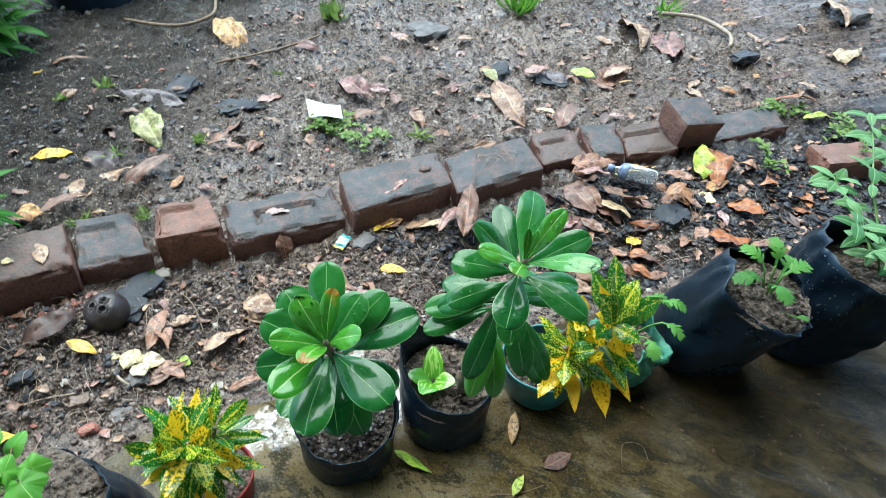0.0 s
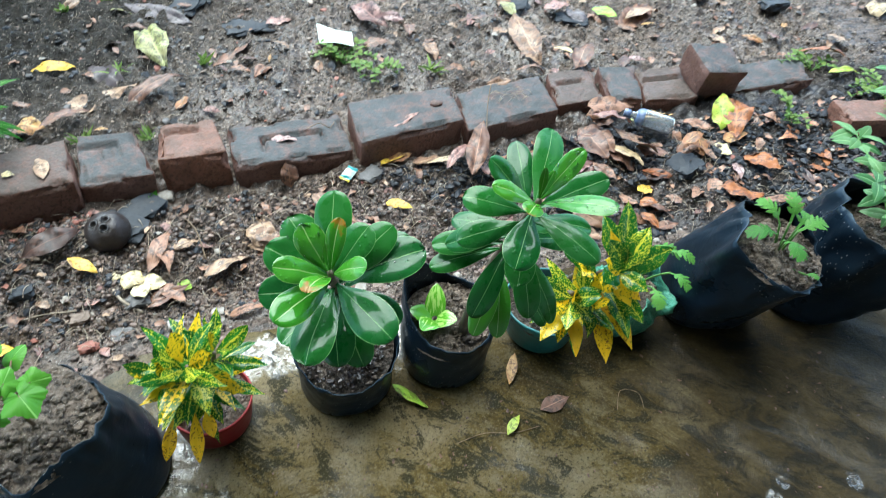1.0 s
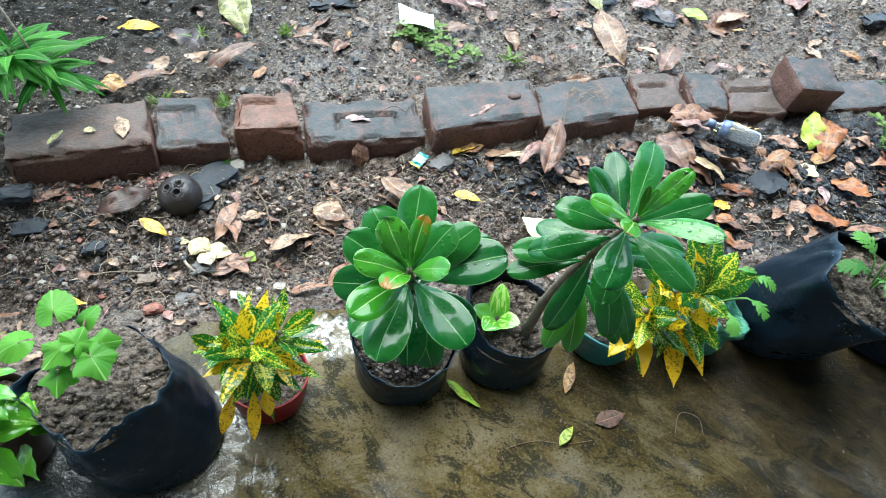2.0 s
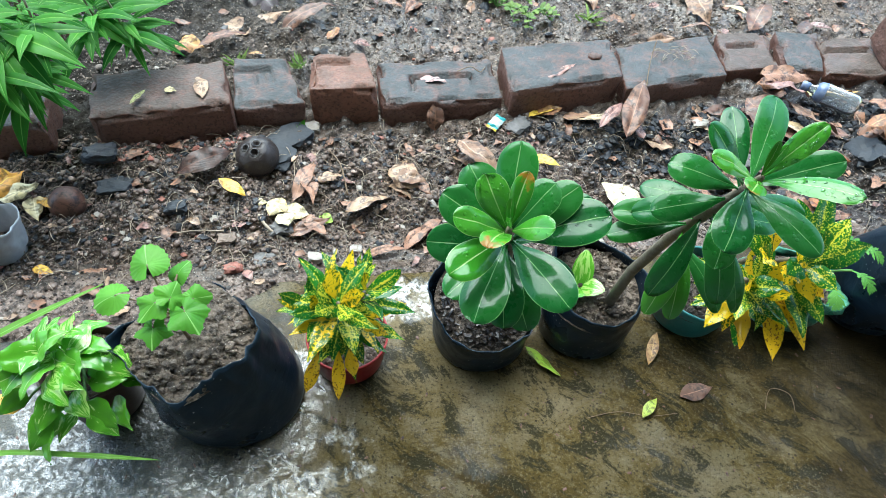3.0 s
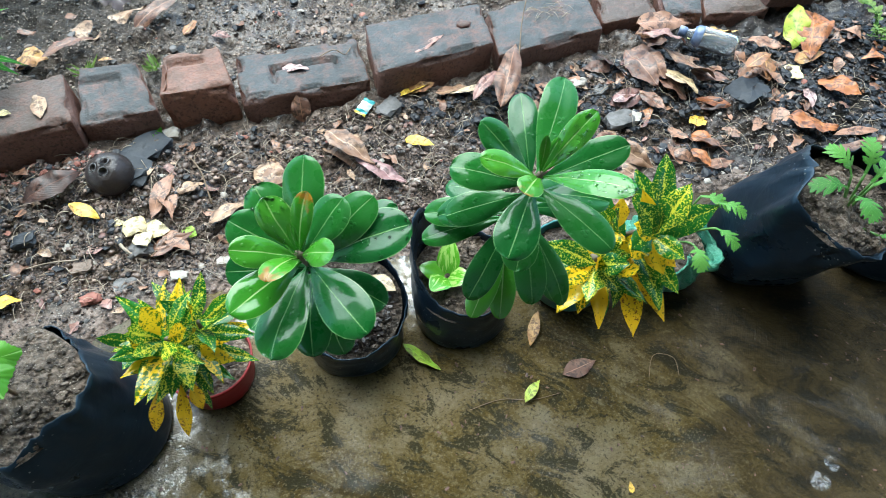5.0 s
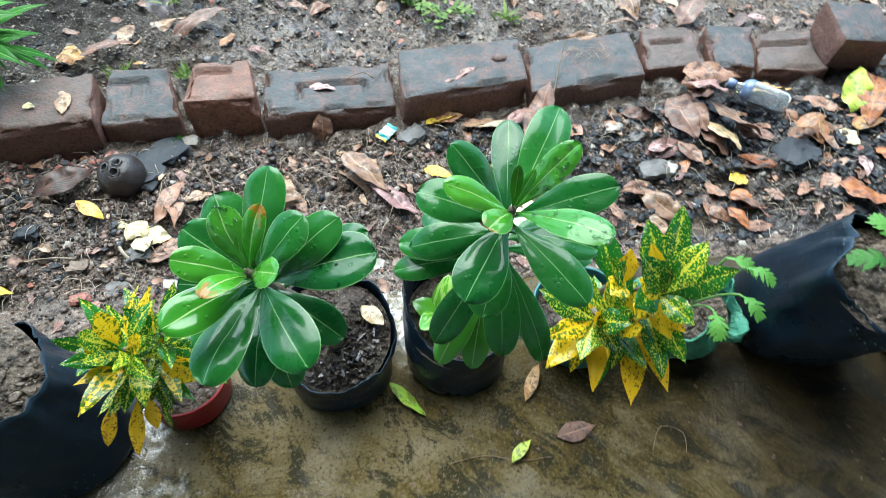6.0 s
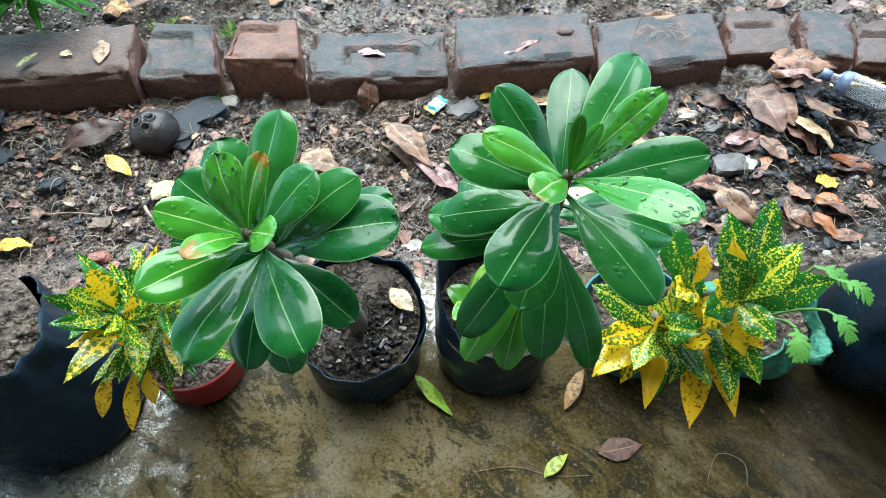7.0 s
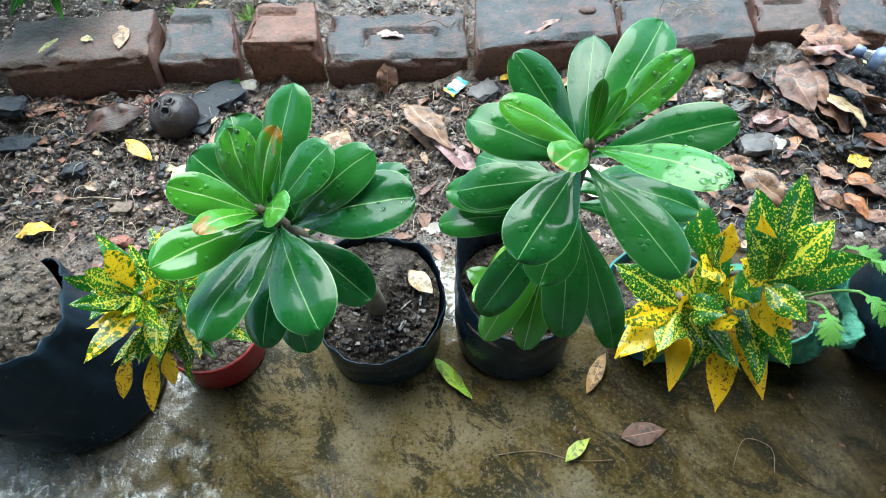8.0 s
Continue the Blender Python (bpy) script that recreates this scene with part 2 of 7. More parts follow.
def make_brick(name, clay, moss, amount):
    m, n, l, b = material(name, 0.7, 0.35)
    co = coords(n)
    geo = n.new("ShaderNodeNewGeometry")
    sep = n.new("ShaderNodeSeparateXYZ")
    l.new(geo.outputs["Normal"], sep.inputs[0])
    col = mix(n, l, noise_tex(n, l, co, 25, 5), tuple(0.6 * c for c in clay), clay)
    col = mix(n, l, ramp(n, l, noise_tex(n, l, co, 160, 5, 0.7), [(0.40, 0.6), (0.48, 0.0)]), col, (0.045, 0.026, 0.020))
    # lichen and silt settle on the weathered top
    top = math_node(n, l, "MULTIPLY", math_node(n, l, "SUBTRACT", sep.outputs["Z"], 0.35), 2.5, True)
    patch = ramp(n, l, noise_tex(n, l, co, 26, 9, 0.72), [(0.62 - amount * 0.45, 0.0), (0.78 - amount * 0.35, 1.0)])
    grey = mix(n, l, noise_tex(n, l, co, 60, 5), tuple(0.5 * c for c in moss), moss)
    bare = ramp(n, l, geo.outputs["Pointiness"], [(0.52, 0.0), (0.60, 0.25)])
    col = mix(n, l, math_node(n, l, "MULTIPLY", math_node(n, l, "MULTIPLY", top, patch), math_node(n, l, "SUBTRACT", 1.0, bare)), col, grey)
    col = mix(n, l, ramp(n, l, noise_tex(n, l, co, 75, 6, 0.7), [(0.58, 0.0), (0.70, 0.35)]), col, tuple(min(1.0, 1.3 * c) for c in clay))
    l.new(col, b.inputs["Base Color"])
    l.new(ramp(n, l, noise_tex(n, l, co, 12, 4), [(0.3, 0.38), (0.7, 0.8)]), b.inputs["Roughness"])
    bump(n, l, b, math_node(n, l, "ADD", noise_tex(n, l, co, 110, 6, 0.7), math_node(n, l, "MULTIPLY", cells(n, l, co, 150), 0.5)), 0.8, 0.003)
    return m


BRICK_RED = make_brick("red_brick", (0.29, 0.132, 0.086), (0.180, 0.108, 0.080), 0.65)
BRICK_GREY = make_brick("mossy_brick", (0.205, 0.105, 0.078), (0.072, 0.076, 0.076), 0.74)
BRICK_BROWN = make_brick("brown_brick", (0.200, 0.098, 0.070), (0.112, 0.084, 0.069), 0.78)


def make_leaf(name, deep, young, rib, rough=0.25, rib_width=0.035, vein=0.10, glow=0.2, wetness=0.5, scorch=False):
    m, n, l, b = material(name, rough, 0.18)
    uv = n.new("ShaderNodeUVMap").outputs["UV"]
    sep = n.new("ShaderNodeSeparateXYZ")
    l.new(uv, sep.inputs[0])
    across = math_node(n, l, "ABSOLUTE", math_node(n, l, "SUBTRACT", sep.outputs["X"], 0.5))
    co = coords(n)
    var = math_node(n, l, "ADD", math_node(n, l, "MULTIPLY", random_value(n), 0.8), math_node(n, l, "MULTIPLY", noise_tex(n, l, co, 30, 3), 0.35))
    col = mix(n, l, math_node(n, l, "SUBTRACT", var, 0.1, True), deep, young)
    # side veins slant from the midrib to the edge
    slant = math_node(n, l, "ADD", math_node(n, l, "MULTIPLY", sep.outputs["Y"], 14.0), math_node(n, l, "MULTIPLY", across, -9.0))
    stripe = math_node(n, l, "ABSOLUTE", math_node(n, l, "SUBTRACT", math_node(n, l, "FRACT", slant), 0.5))
    side = ramp(n, l, stripe, [(0.0, vein), (0.07, 0.0)])
    col = mix(n, l, side, col, mix(n, l, 0.4, col, rib))
    line = ramp(n, l, across, [(0.0, 1.0), (rib_width * 0.6, 0.9), (rib_width, 0.0)])
    col = mix(n, l, line, col, rib)
    # pale margin, also painted to stand in for rim highlights
    edge = ramp(n, l, across, [(0.478, 0.0), (0.492, 0.7)])
    col = mix(n, l, edge, col, rib)
    if scorch:
        burnt = math_node(n, l, "ADD", sep.outputs["Y"], math_node(n, l, "MULTIPLY", math_node(n, l, "SUBTRACT", noise_tex(n, l, co, 70, 4), 0.5), 0.9))
        col = mix(n, l, ramp(n, l, burnt, [(0.84, 0.0), (0.95, 0.85)]), col, (0.34, 0.13, 0.015))
        col = mix(n, l, ramp(n, l, burnt, [(1.0, 0.0), (1.08, 0.9)]), col, (0.10, 0.030, 0.010))
    l.new(col, b.inputs["Base Color"])
    b.inputs["Coat Weight"].default_value = min(1.0, wetness * 1.0)
    b.inputs["Coat Roughness"].default_value = 0.075
    b.inputs["Coat IOR"].default_value = 1.5
    l.new(ramp(n, l, noise_tex(n, l, co, 45, 3), [(0.35, rough * 0.6), (0.7, min(1.0, rough * 1.7))]), b.inputs["Roughness"])
    drops = ramp(n, l, cells(n, l, co, 150), [(0.0, 1.0), (0.22, 0.8), (0.30, 0.0)])
    some = ramp(n, l, noise_tex(n, l, co, 28, 2), [(0.55, 0.0), (0.6, wetness)])
    h = math_node(n, l, "ADD", math_node(n, l, "MULTIPLY", drops, some), math_node(n, l, "MULTIPLY", stripe, 0.06))
    h = math_node(n, l, "SUBTRACT", h, math_node(n, l, "MULTIPLY", line, 0.35))
    h = math_node(n, l, "ADD", h, math_node(n, l, "MULTIPLY", noise_tex(n, l, co, 34, 3), 0.6))
    bump(n, l, b, h, 0.5, 0.0018)
    if glow:
        out = n["Material Output"]
        t, mx = n.new("ShaderNodeBsdfTranslucent"), n.new("ShaderNodeMixShader")
        l.new(col, t.inputs["Color"])
        mx.inputs[0].default_value = glow
        l.new(b.outputs[0], mx.inputs[1])
        l.new(t.outputs[0], mx.inputs[2])
        l.new(mx.outputs[0], out.inputs["Surface"])
    return m


LEAF_DEEP = make_leaf("glossy_dark_leaf", (0.010, 0.082, 0.016), (0.030, 0.160, 0.022), (0.20, 0.38, 0.13), 0.27, 0.014, 0.10, 0.05, 0.42)
LEAF_YOUNG = make_leaf("glossy_young_leaf", (0.040, 0.205, 0.014), (0.095, 0.33, 0.028), (0.34, 0.54, 0.17), 0.18, 0.022, 0.10, 0.12, 0.7)
LEAF_TIPPED = make_leaf("brown_tipped_leaf", (0.050, 0.235, 0.015), (0.115, 0.37, 0.03), (0.40, 0.60, 0.20), 0.2, scorch=True)
LEAF_GREEN = make_leaf("soft_green_leaf", (0.042, 0.165, 0.030), (0.12, 0.31, 0.05), (0.25, 0.50, 0.12), 0.45, 0.03, 0.4, 0.3, 0.1)
LEAF_VINE = make_leaf("vine_leaf", (0.065, 0.23, 0.022), (0.16, 0.42, 0.045), (0.30, 0.58, 0.15), 0.45, 0.008, 0.04, 0.35, 0.15)
LEAF_BAMBOO = make_leaf("lance_leaf", (0.024, 0.13, 0.014), (0.080, 0.27, 0.028), (0.20, 0.42, 0.08), 0.5, 0.04, 0.2, 0.3, 0.05)
LEAF_SHRUB = make_leaf("pale_shrub_leaf", (0.050, 0.165, 0.050), (0.17, 0.33, 0.13), (0.30, 0.48, 0.22), 0.35, 0.04, 0.4, 0.25, 0.1)
POTHOS_LEAF = make_leaf("light_glossy_leaf", (0.060, 0.25, 0.016), (0.16, 0.42, 0.040), (0.42, 0.60, 0.22), 0.25, 0.03, 0.15, 0.2, 0.5)
WEED = make_leaf("dull_weed_leaf", (0.085, 0.170, 0.035), (0.23, 0.32, 0.075), (0.28, 0.38, 0.12), 0.5, 0.03, 0.1, 0.3, 0.1)
GRASS = make_leaf("grass_blade", (0.060, 0.190, 0.020), (0.17, 0.34, 0.040), (0.2, 0.45, 0.08), 0.5, 0.05, 0.0, 0.3, 0.0)


def make_spotted(name, ground, spots, cover, rough=0.25, scale=330.0):
    m, n, l, b = material(name, rough, 0.5)
    co = coords(n)
    uv = n.new("ShaderNodeUVMap").outputs["UV"]
    sep = n.new("ShaderNodeSeparateXYZ")
    l.new(uv, sep.inputs[0])
    across = math_node(n, l, "ABSOLUTE", math_node(n, l, "SUBTRACT", sep.outputs["X"], 0.5))
    speck = noise_tex(n, l, co, scale, 3, 0.6, 0.3)
    patch = noise_tex(n, l, co, scale * 0.28, 3)
    amount = math_node(n, l, "ADD", math_node(n, l, "MULTIPLY", math_node(n, l, "SUBTRACT", random_value(n), 0.5), 0.09), cover)
    total = math_node(n, l, "ADD", math_node(n, l, "ADD", math_node(n, l, "MULTIPLY", speck, 0.75), math_node(n, l, "MULTIPLY", patch, 0.25)), amount)
    total = math_node(n, l, "ADD", total, ramp(n, l, across, [(0.0, 0.10), (0.04, 0.07), (0.09, 0.0)]))
    col = mix(n, l, ramp(n, l, total, [(0.53, 0.0), (0.56, 1.0)]), ground, spots)
    col = mix(n, l, math_node(n, l, "MULTIPLY", noise_tex(n, l, co, 18, 3), 0.4), col, mix(n, l, 0.5, col, ground))
    l.new(col, b.inputs["Base Color"])
    bump(n, l, b, math_node(n, l, "ADD", speck, math_node(n, l, "MULTIPLY", across, 2.0)), 0.3, 0.0012)
    out = n["Material Output"]
    t, mx = n.new("ShaderNodeBsdfTranslucent"), n.new("ShaderNodeMixShader")
    l.new(col, t.inputs["Color"])
    mx.inputs[0].default_value = 0.28
    l.new(b.outputs[0], mx.inputs[1])
    l.new(t.outputs[0], mx.inputs[2])
    l.new(mx.outputs[0], out.inputs["Surface"])
    return m


CROTON_GREEN = make_spotted("croton_green", (0.018, 0.120, 0.014), (0.62, 0.66, 0.06), -0.024, 0.2, 520)
CROTON_LIME = make_spotted("croton_lime", (0.035, 0.185, 0.016), (0.78, 0.74, 0.06), 0.006, 0.2, 470)
CROTON_YELLOW = make_spotted("croton_yellow", (0.09, 0.16, 0.012), (0.95, 0.62, 0.016), 0.072, 0.25, 270)
CROTON_GOLD = make_spotted("croton_gold", (0.26, 0.12, 0.012), (0.95, 0.58, 0.014), 0.125, 0.25, 300)


def make_variegated(name, green, pale, cover):
    """Cream streaks that run out from the midrib along a waxy green leaf."""
    m, n, l, b = material(name, 0.22, 0.4)
    uv = n.new("ShaderNodeUVMap").outputs["UV"]
    stretch = n.new("ShaderNodeMapping")
    stretch.inputs["Scale"].default_value = (7.0, 2.2, 1.0)
    l.new(uv, stretch.inputs["Vector"])
    shift = n.new("ShaderNodeVectorMath")
    shift.operation = "ADD"
    l.new(stretch.outputs["Vector"], shift.inputs[0])
    l.new(math_node(n, l, "MULTIPLY", random_value(n), 40.0), shift.inputs[1])
    streak = noise_tex(n, l, shift.outputs["Vector"], 1.0, 5, 0.65, 0.6)
    own = math_node(n, l, "MULTIPLY", math_node(n, l, "SUBTRACT", random_value(n), 0.5), 0.16)
    col = mix(n, l, ramp(n, l, math_node(n, l, "ADD", streak, own), [(cover, 0.0), (cover + 0.05, 1.0)]), green, pale)
    col = mix(n, l, math_node(n, l, "MULTIPLY", random_value(n), 0.45), col, tuple(1.6 * c for c in green))
    l.new(col, b.inputs["Base Color"])
    b.inputs["Coat Weight"].default_value, b.inputs["Coat Roughness"].default_value = 0.5, 0.06
    bump(n, l, b, noise_tex(n, l, coords(n), 90, 4), 0.35, 0.002)
    t, mx = n.new("ShaderNodeBsdfTranslucent"), n.new("ShaderNodeMixShader")
    l.new(col, t.inputs["Color"])
    mx.inputs[0].default_value = 0.2
    l.new(b.outputs[0], mx.inputs[1])
    l.new(t.outputs[0], mx.inputs[2])
    l.new(mx.outputs[0], n["Material Output"].inputs["Surface"])
    return m


POTHOS = make_variegated("pothos_leaf", (0.095, 0.30, 0.018), (0.52, 0.68, 0.22), 0.55)


def make_dry(name, main, second, rough=0.5):
    m, n, l, b = material(name, rough, 0.45)
    co = coords(n)
    uv = n.new("ShaderNodeUVMap").outputs["UV"]
    sep = n.new("ShaderNodeSeparateXYZ")
    l.new(uv, sep.inputs[0])
    across = math_node(n, l, "ABSOLUTE", math_node(n, l, "SUBTRACT", sep.outputs["X"], 0.5))
    col = mix(n, l, ramp(n, l, math_node(n, l, "ADD", noise_tex(n, l, co, 28, 5), math_node(n, l, "MULTIPLY", math_node(n, l, "SUBTRACT", random_value(n), 0.5), 0.3)), [(0.38, 0.0), (0.62, 1.0)]), main, second)
    col = mix(n, l, ramp(n, l, noise_tex(n, l, co, 75, 6, 0.7, 0.5), [(0.42, 0.85), (0.52, 0.0)]), col, tuple(0.3 * c for c in second))
    slant = math_node(n, l, "ADD", math_node(n, l, "MULTIPLY", sep.outputs["Y"], 16.0), math_node(n, l, "MULTIPLY", across, -10.0))
    stripe = math_node(n, l, "ABSOLUTE", math_node(n, l, "SUBTRACT", math_node(n, l, "FRACT", slant), 0.5))
    line = ramp(n, l, across, [(0.0, 0.7), (0.03, 0.0)])
    col = mix(n, l, line, col, tuple(min(1.0, 1.5 * c) for c in main))
    l.new(col, b.inputs["Base Color"])
    l.new(ramp(n, l, noise_tex(n, l, co, 35, 3), [(0.3, 0.22), (0.7, 0.7)]), b.inputs["Roughness"])
    bump(n, l, b, math_node(n, l, "ADD", math_node(n, l, "MULTIPLY", stripe, 0.18), noise_tex(n, l, co, 50, 5)), 0.5, 0.003)
    return m


DRY = {
    "tan": make_dry("dry_tan", (0.37, 0.245, 0.15), (0.20, 0.105, 0.058)),
    "brown": make_dry("dry_brown", (0.30, 0.155, 0.09), (0.13, 0.062, 0.038)),
    "dark": make_dry("dry_dark", (0.12, 0.055, 0.035), (0.055, 0.028, 0.02)),
    "wine": make_dry("dry_wine", (0.34, 0.19, 0.15), (0.14, 0.065, 0.055)),
    "grey": make_dry("dry_grey", (0.15, 0.125, 0.125), (0.075, 0.055, 0.055)),
    "mottled": make_dry("dry_mottled", (0.50, 0.30, 0.10), (0.26, 0.11, 0.04)),
    "orange": make_dry("dry_orange", (0.36, 0.130, 0.035), (0.19, 0.060, 0.020)),
    "yellow": make_dry("fallen_yellow", (0.78, 0.52, 0.06), (0.62, 0.30, 0.05)),
    "pale": make_dry("fallen_pale", (0.50, 0.40, 0.24), (0.38, 0.27, 0.15)),
    "white": make_dry("fallen_white", (0.66, 0.58, 0.36), (0.58, 0.46, 0.22)),
    "olive": make_dry("fallen_olive", (0.34, 0.36, 0.13), (0.24, 0.22, 0.09)),
    "lime": make_dry("fallen_lime", (0.28, 0.50, 0.05), (0.40, 0.46, 0.06)),
    "cream": make_dry("fallen_cream", (0.80, 0.72, 0.46), (0.74, 0.62, 0.36)),
    "pinkish": make_dry("dry_pinkish", (0.45, 0.31, 0.28), (0.23, 0.12, 0.11)),
}


def make_plain(name, col, second, rough, scale=20.0, relief=0.3, spec=0.5, distance=0.003, bits=False):
    m, n, l, b = material(name, rough, spec)
    co = coords(n)
    c = mix(n, l, ramp(n, l, noise_tex(n, l, co, scale, 5), [(0.35, 0.0), (0.65, 1.0)]), col, second)
    c = mix(n, l, math_node(n, l, "MULTIPLY", random_value(n), 0.4), c, second)
    if bits:
        isle = n.new("ShaderNodeNewGeometry").outputs["Random Per Island"]
        c = mix(n, l, ramp(n, l, isle, [(0.0, 0.95), (0.55, 0.0)]), c, tuple(0.16 * k for k in second))
        c = mix(n, l, ramp(n, l, isle, [(0.80, 0.0), (1.0, 0.75)]), c, tuple(min(1.0, 1.8 * k) for k in col))
    l.new(c, b.inputs["Base Color"])
    l.new(ramp(n, l, noise_tex(n, l, co, scale * 0.7, 4), [(0.3, rough * 0.75), (0.7, min(1.0, rough * 1.3))]), b.inputs["Roughness"])
    bump(n, l, b, noise_tex(n, l, co, scale * 2.5, 5), relief, distance)
    return m


def make_bag():
    m, n, l, b = material("black_polythene", 0.38, 0.32)
    co = coords(n)
    b.inputs["Specular Tint"].default_value = (0.62, 0.82, 1.0, 1)
    dust = ramp(n, l, noise_tex(n, l, co, 9, 5), [(0.4, 0.0), (0.75, 0.6)])
    col = mix(n, l, dust, (0.007, 0.014, 0.023), (0.015, 0.026, 0.040))
    dots = ramp(n, l, cells(n, l, co, 130), [(0.0, 1.0), (0.12, 0.9), (0.17, 0.0)])
    some = ramp(n, l, noise_tex(n, l, co, 8, 2), [(0.50, 0.0), (0.60, 0.9)])
    col = mix(n, l, math_node(n, l, "MULTIPLY", dots, some), col, (0.34, 0.34, 0.33))
    l.new(col, b.inputs["Base Color"])
    l.new(ramp(n, l, noise_tex(n, l, co, 14, 4), [(0.3, 0.22), (0.7, 0.42)]), b.inputs["Roughness"])
    bump(n, l, b, noise_tex(n, l, co, 20, 4, 0.5, 0.6), 0.4, 0.006)
    return m


BAG = make_bag()
STEM = make_plain("woody_stem", (0.20, 0.165, 0.11), (0.11, 0.088, 0.058), 0.7, 60, 0.6)
GREEN_STEM = make_plain("green_stem", (0.12, 0.26, 0.05), (0.08, 0.17, 0.035), 0.5, 40)
RED_STEM = make_plain("reddish_stem", (0.22, 0.11, 0.06), (0.10, 0.08, 0.04), 0.5, 40)
RED_POT = make_plain("red_plastic", (0.26, 0.020, 0.020), (0.17, 0.014, 0.015), 0.45, 15, 0.15, 0.25)
BROWN_POT = make_plain("brown_plastic", (0.080, 0.042, 0.030), (0.045, 0.026, 0.020), 0.4, 15, 0.15)
TEAL_POT = make_plain("teal_plastic", (0.035, 0.20, 0.19), (0.02, 0.10, 0.10), 0.35, 15, 0.15)
GREEN_NET = make_plain("green_plastic_wrap", (0.012, 0.17, 0.085), (0.10, 0.30, 0.20), 0.3, 60, 0.9, 0.5, 0.006)
STONE = make_plain("grey_stone", (0.135, 0.125, 0.118), (0.065, 0.060, 0.055), 0.6, 50, 0.5)
WHITE_STONE = make_plain("white_chip", (0.38, 0.345, 0.295), (0.23, 0.20, 0.16), 0.55, 60, 0.4)
TAN_STONE = make_plain("tan_stone", (0.20, 0.14, 0.10), (0.12, 0.085, 0.062), 0.6, 60, 0.4)
RED_CHIP = make_plain("brick_chip", (0.30, 0.12, 0.08), (0.20, 0.07, 0.05), 0.65, 60, 0.4)
CINDER = make_plain("coal_cinder", (0.022, 0.024, 0.029), (0.030, 0.032, 0.037), 0.42, 80, 0.6, 0.3, 0.003, True)
SLATE = make_plain("dark_slate", (0.012, 0.015, 0.019), (0.030, 0.035, 0.042), 0.7, 30, 0.4)
CLOD = make_plain("soil_clod", (0.265, 0.207, 0.163), (0.150, 0.116, 0.090), 0.55, 90, 0.6, 0.5, 0.003, True)
CRUMB = make_plain("soil_crumb", (0.235, 0.168, 0.132), (0.122, 0.086, 0.067), 0.36, 90, 0.6, 0.5, 0.003, True)
DARK_GRAIN = make_plain("wet_soil_grain", (0.040, 0.030, 0.025), (0.020, 0.015, 0.013), 0.3, 90, 0.4, 0.5, 0.002, True)
HUSK = make_plain("dark_shell", (0.014, 0.009, 0.008), (0.032, 0.022, 0.018), 0.45, 70, 0.5)
HOLE = make_plain("shell_eye", (0.16, 0.15, 0.15), (0.02, 0.02, 0.02), 0.6, 200, 0.4)
PAPER = make_plain("white_paper", (0.52, 0.56, 0.49), (0.42, 0.47, 0.39), 0.5, 12, 0.3)
TWIG = make_plain("dry_twig", (0.24, 0.17, 0.10), (0.12, 0.08, 0.05), 0.7, 60, 0.5)
FIBRE = make_plain("pale_root", (0.44, 0.37, 0.28), (0.26, 0.20, 0.14), 0.7, 60, 0.4)
PLASTER = make_plain("lime_plaster", (0.46, 0.455, 0.44), (0.38, 0.37, 0.35), 0.8, 4, 0.3)
BLUE = make_plain("blue_label", (0.045, 0.085, 0.20), (0.28, 0.33, 0.40), 0.35, 30, 0.1)
WRAP_TEAL = make_plain("teal_wrapper", (0.03, 0.26, 0.26), (0.02, 0.20, 0.20), 0.25, 30, 0.2)
WRAP_WHITE = make_plain("white_wrapper", (0.50, 0.56, 0.52), (0.38, 0.46, 0.42), 0.25, 30, 0.2)
WRAP_YELLOW = make_plain("yellow_wrapper", (0.62, 0.52, 0.08), (0.5, 0.4, 0.06), 0.25, 30, 0.2)


def make_clear():
    m, n, l, b = material("clear_plastic", 0.12, 0.5)
    b.inputs["Base Color"].default_value = (0.66, 0.70, 0.72, 1)
    b.inputs["Transmission Weight"].default_value = 0.85
    b.inputs["IOR"].default_value = 1.2
    co = coords(n)
    bump(n, l, b, noise_tex(n, l, co, 40, 4), 0.4, 0.003)
    return m


CLEAR = make_clear()
WATER, _, _, wb = material("rain_water", 0.03, 0.5)
wb.inputs["Base Color"].default_value = (0.9, 0.97, 0.92, 1)
wb.inputs["Transmission Weight"].default_value, wb.inputs["IOR"].default_value = 1.0, 1.33


# ---- shapes ----
def profile(shape, v):
    v = np.clip(v, 0, 1)
    if shape == "spoon":
        a = np.sin(np.pi / 2 * np.clip(v / 0.70, 0, 1)) ** 1.45
        b = np.sqrt(np.clip(1 - ((v - 0.70) / 0.30) ** 2.2, 0, 1))
        return np.where(v < 0.70, np.maximum(a, 0.07), b)
    if shape == "lance":
        return np.sin(np.pi * v ** 0.8) ** 1.15
    if shape == "ovate":
        return np.sin(np.pi * v ** 0.62) ** 0.95
    if shape == "round":
        return np.sin(np.pi * v ** 0.75) ** 0.6
    if shape == "croton":
        return np.maximum(np.sin(np.pi * v ** 1.05) ** 0.95, 0.05) * (1 - 0.10 * v)
    if shape == "strap":
        return np.minimum(1, (1 - v) * 6) ** 0.7 * (0.6 + 0.4 * np.minimum(1, v * 5))
    return np.sin(np.pi * v ** 0.95) ** 0.85


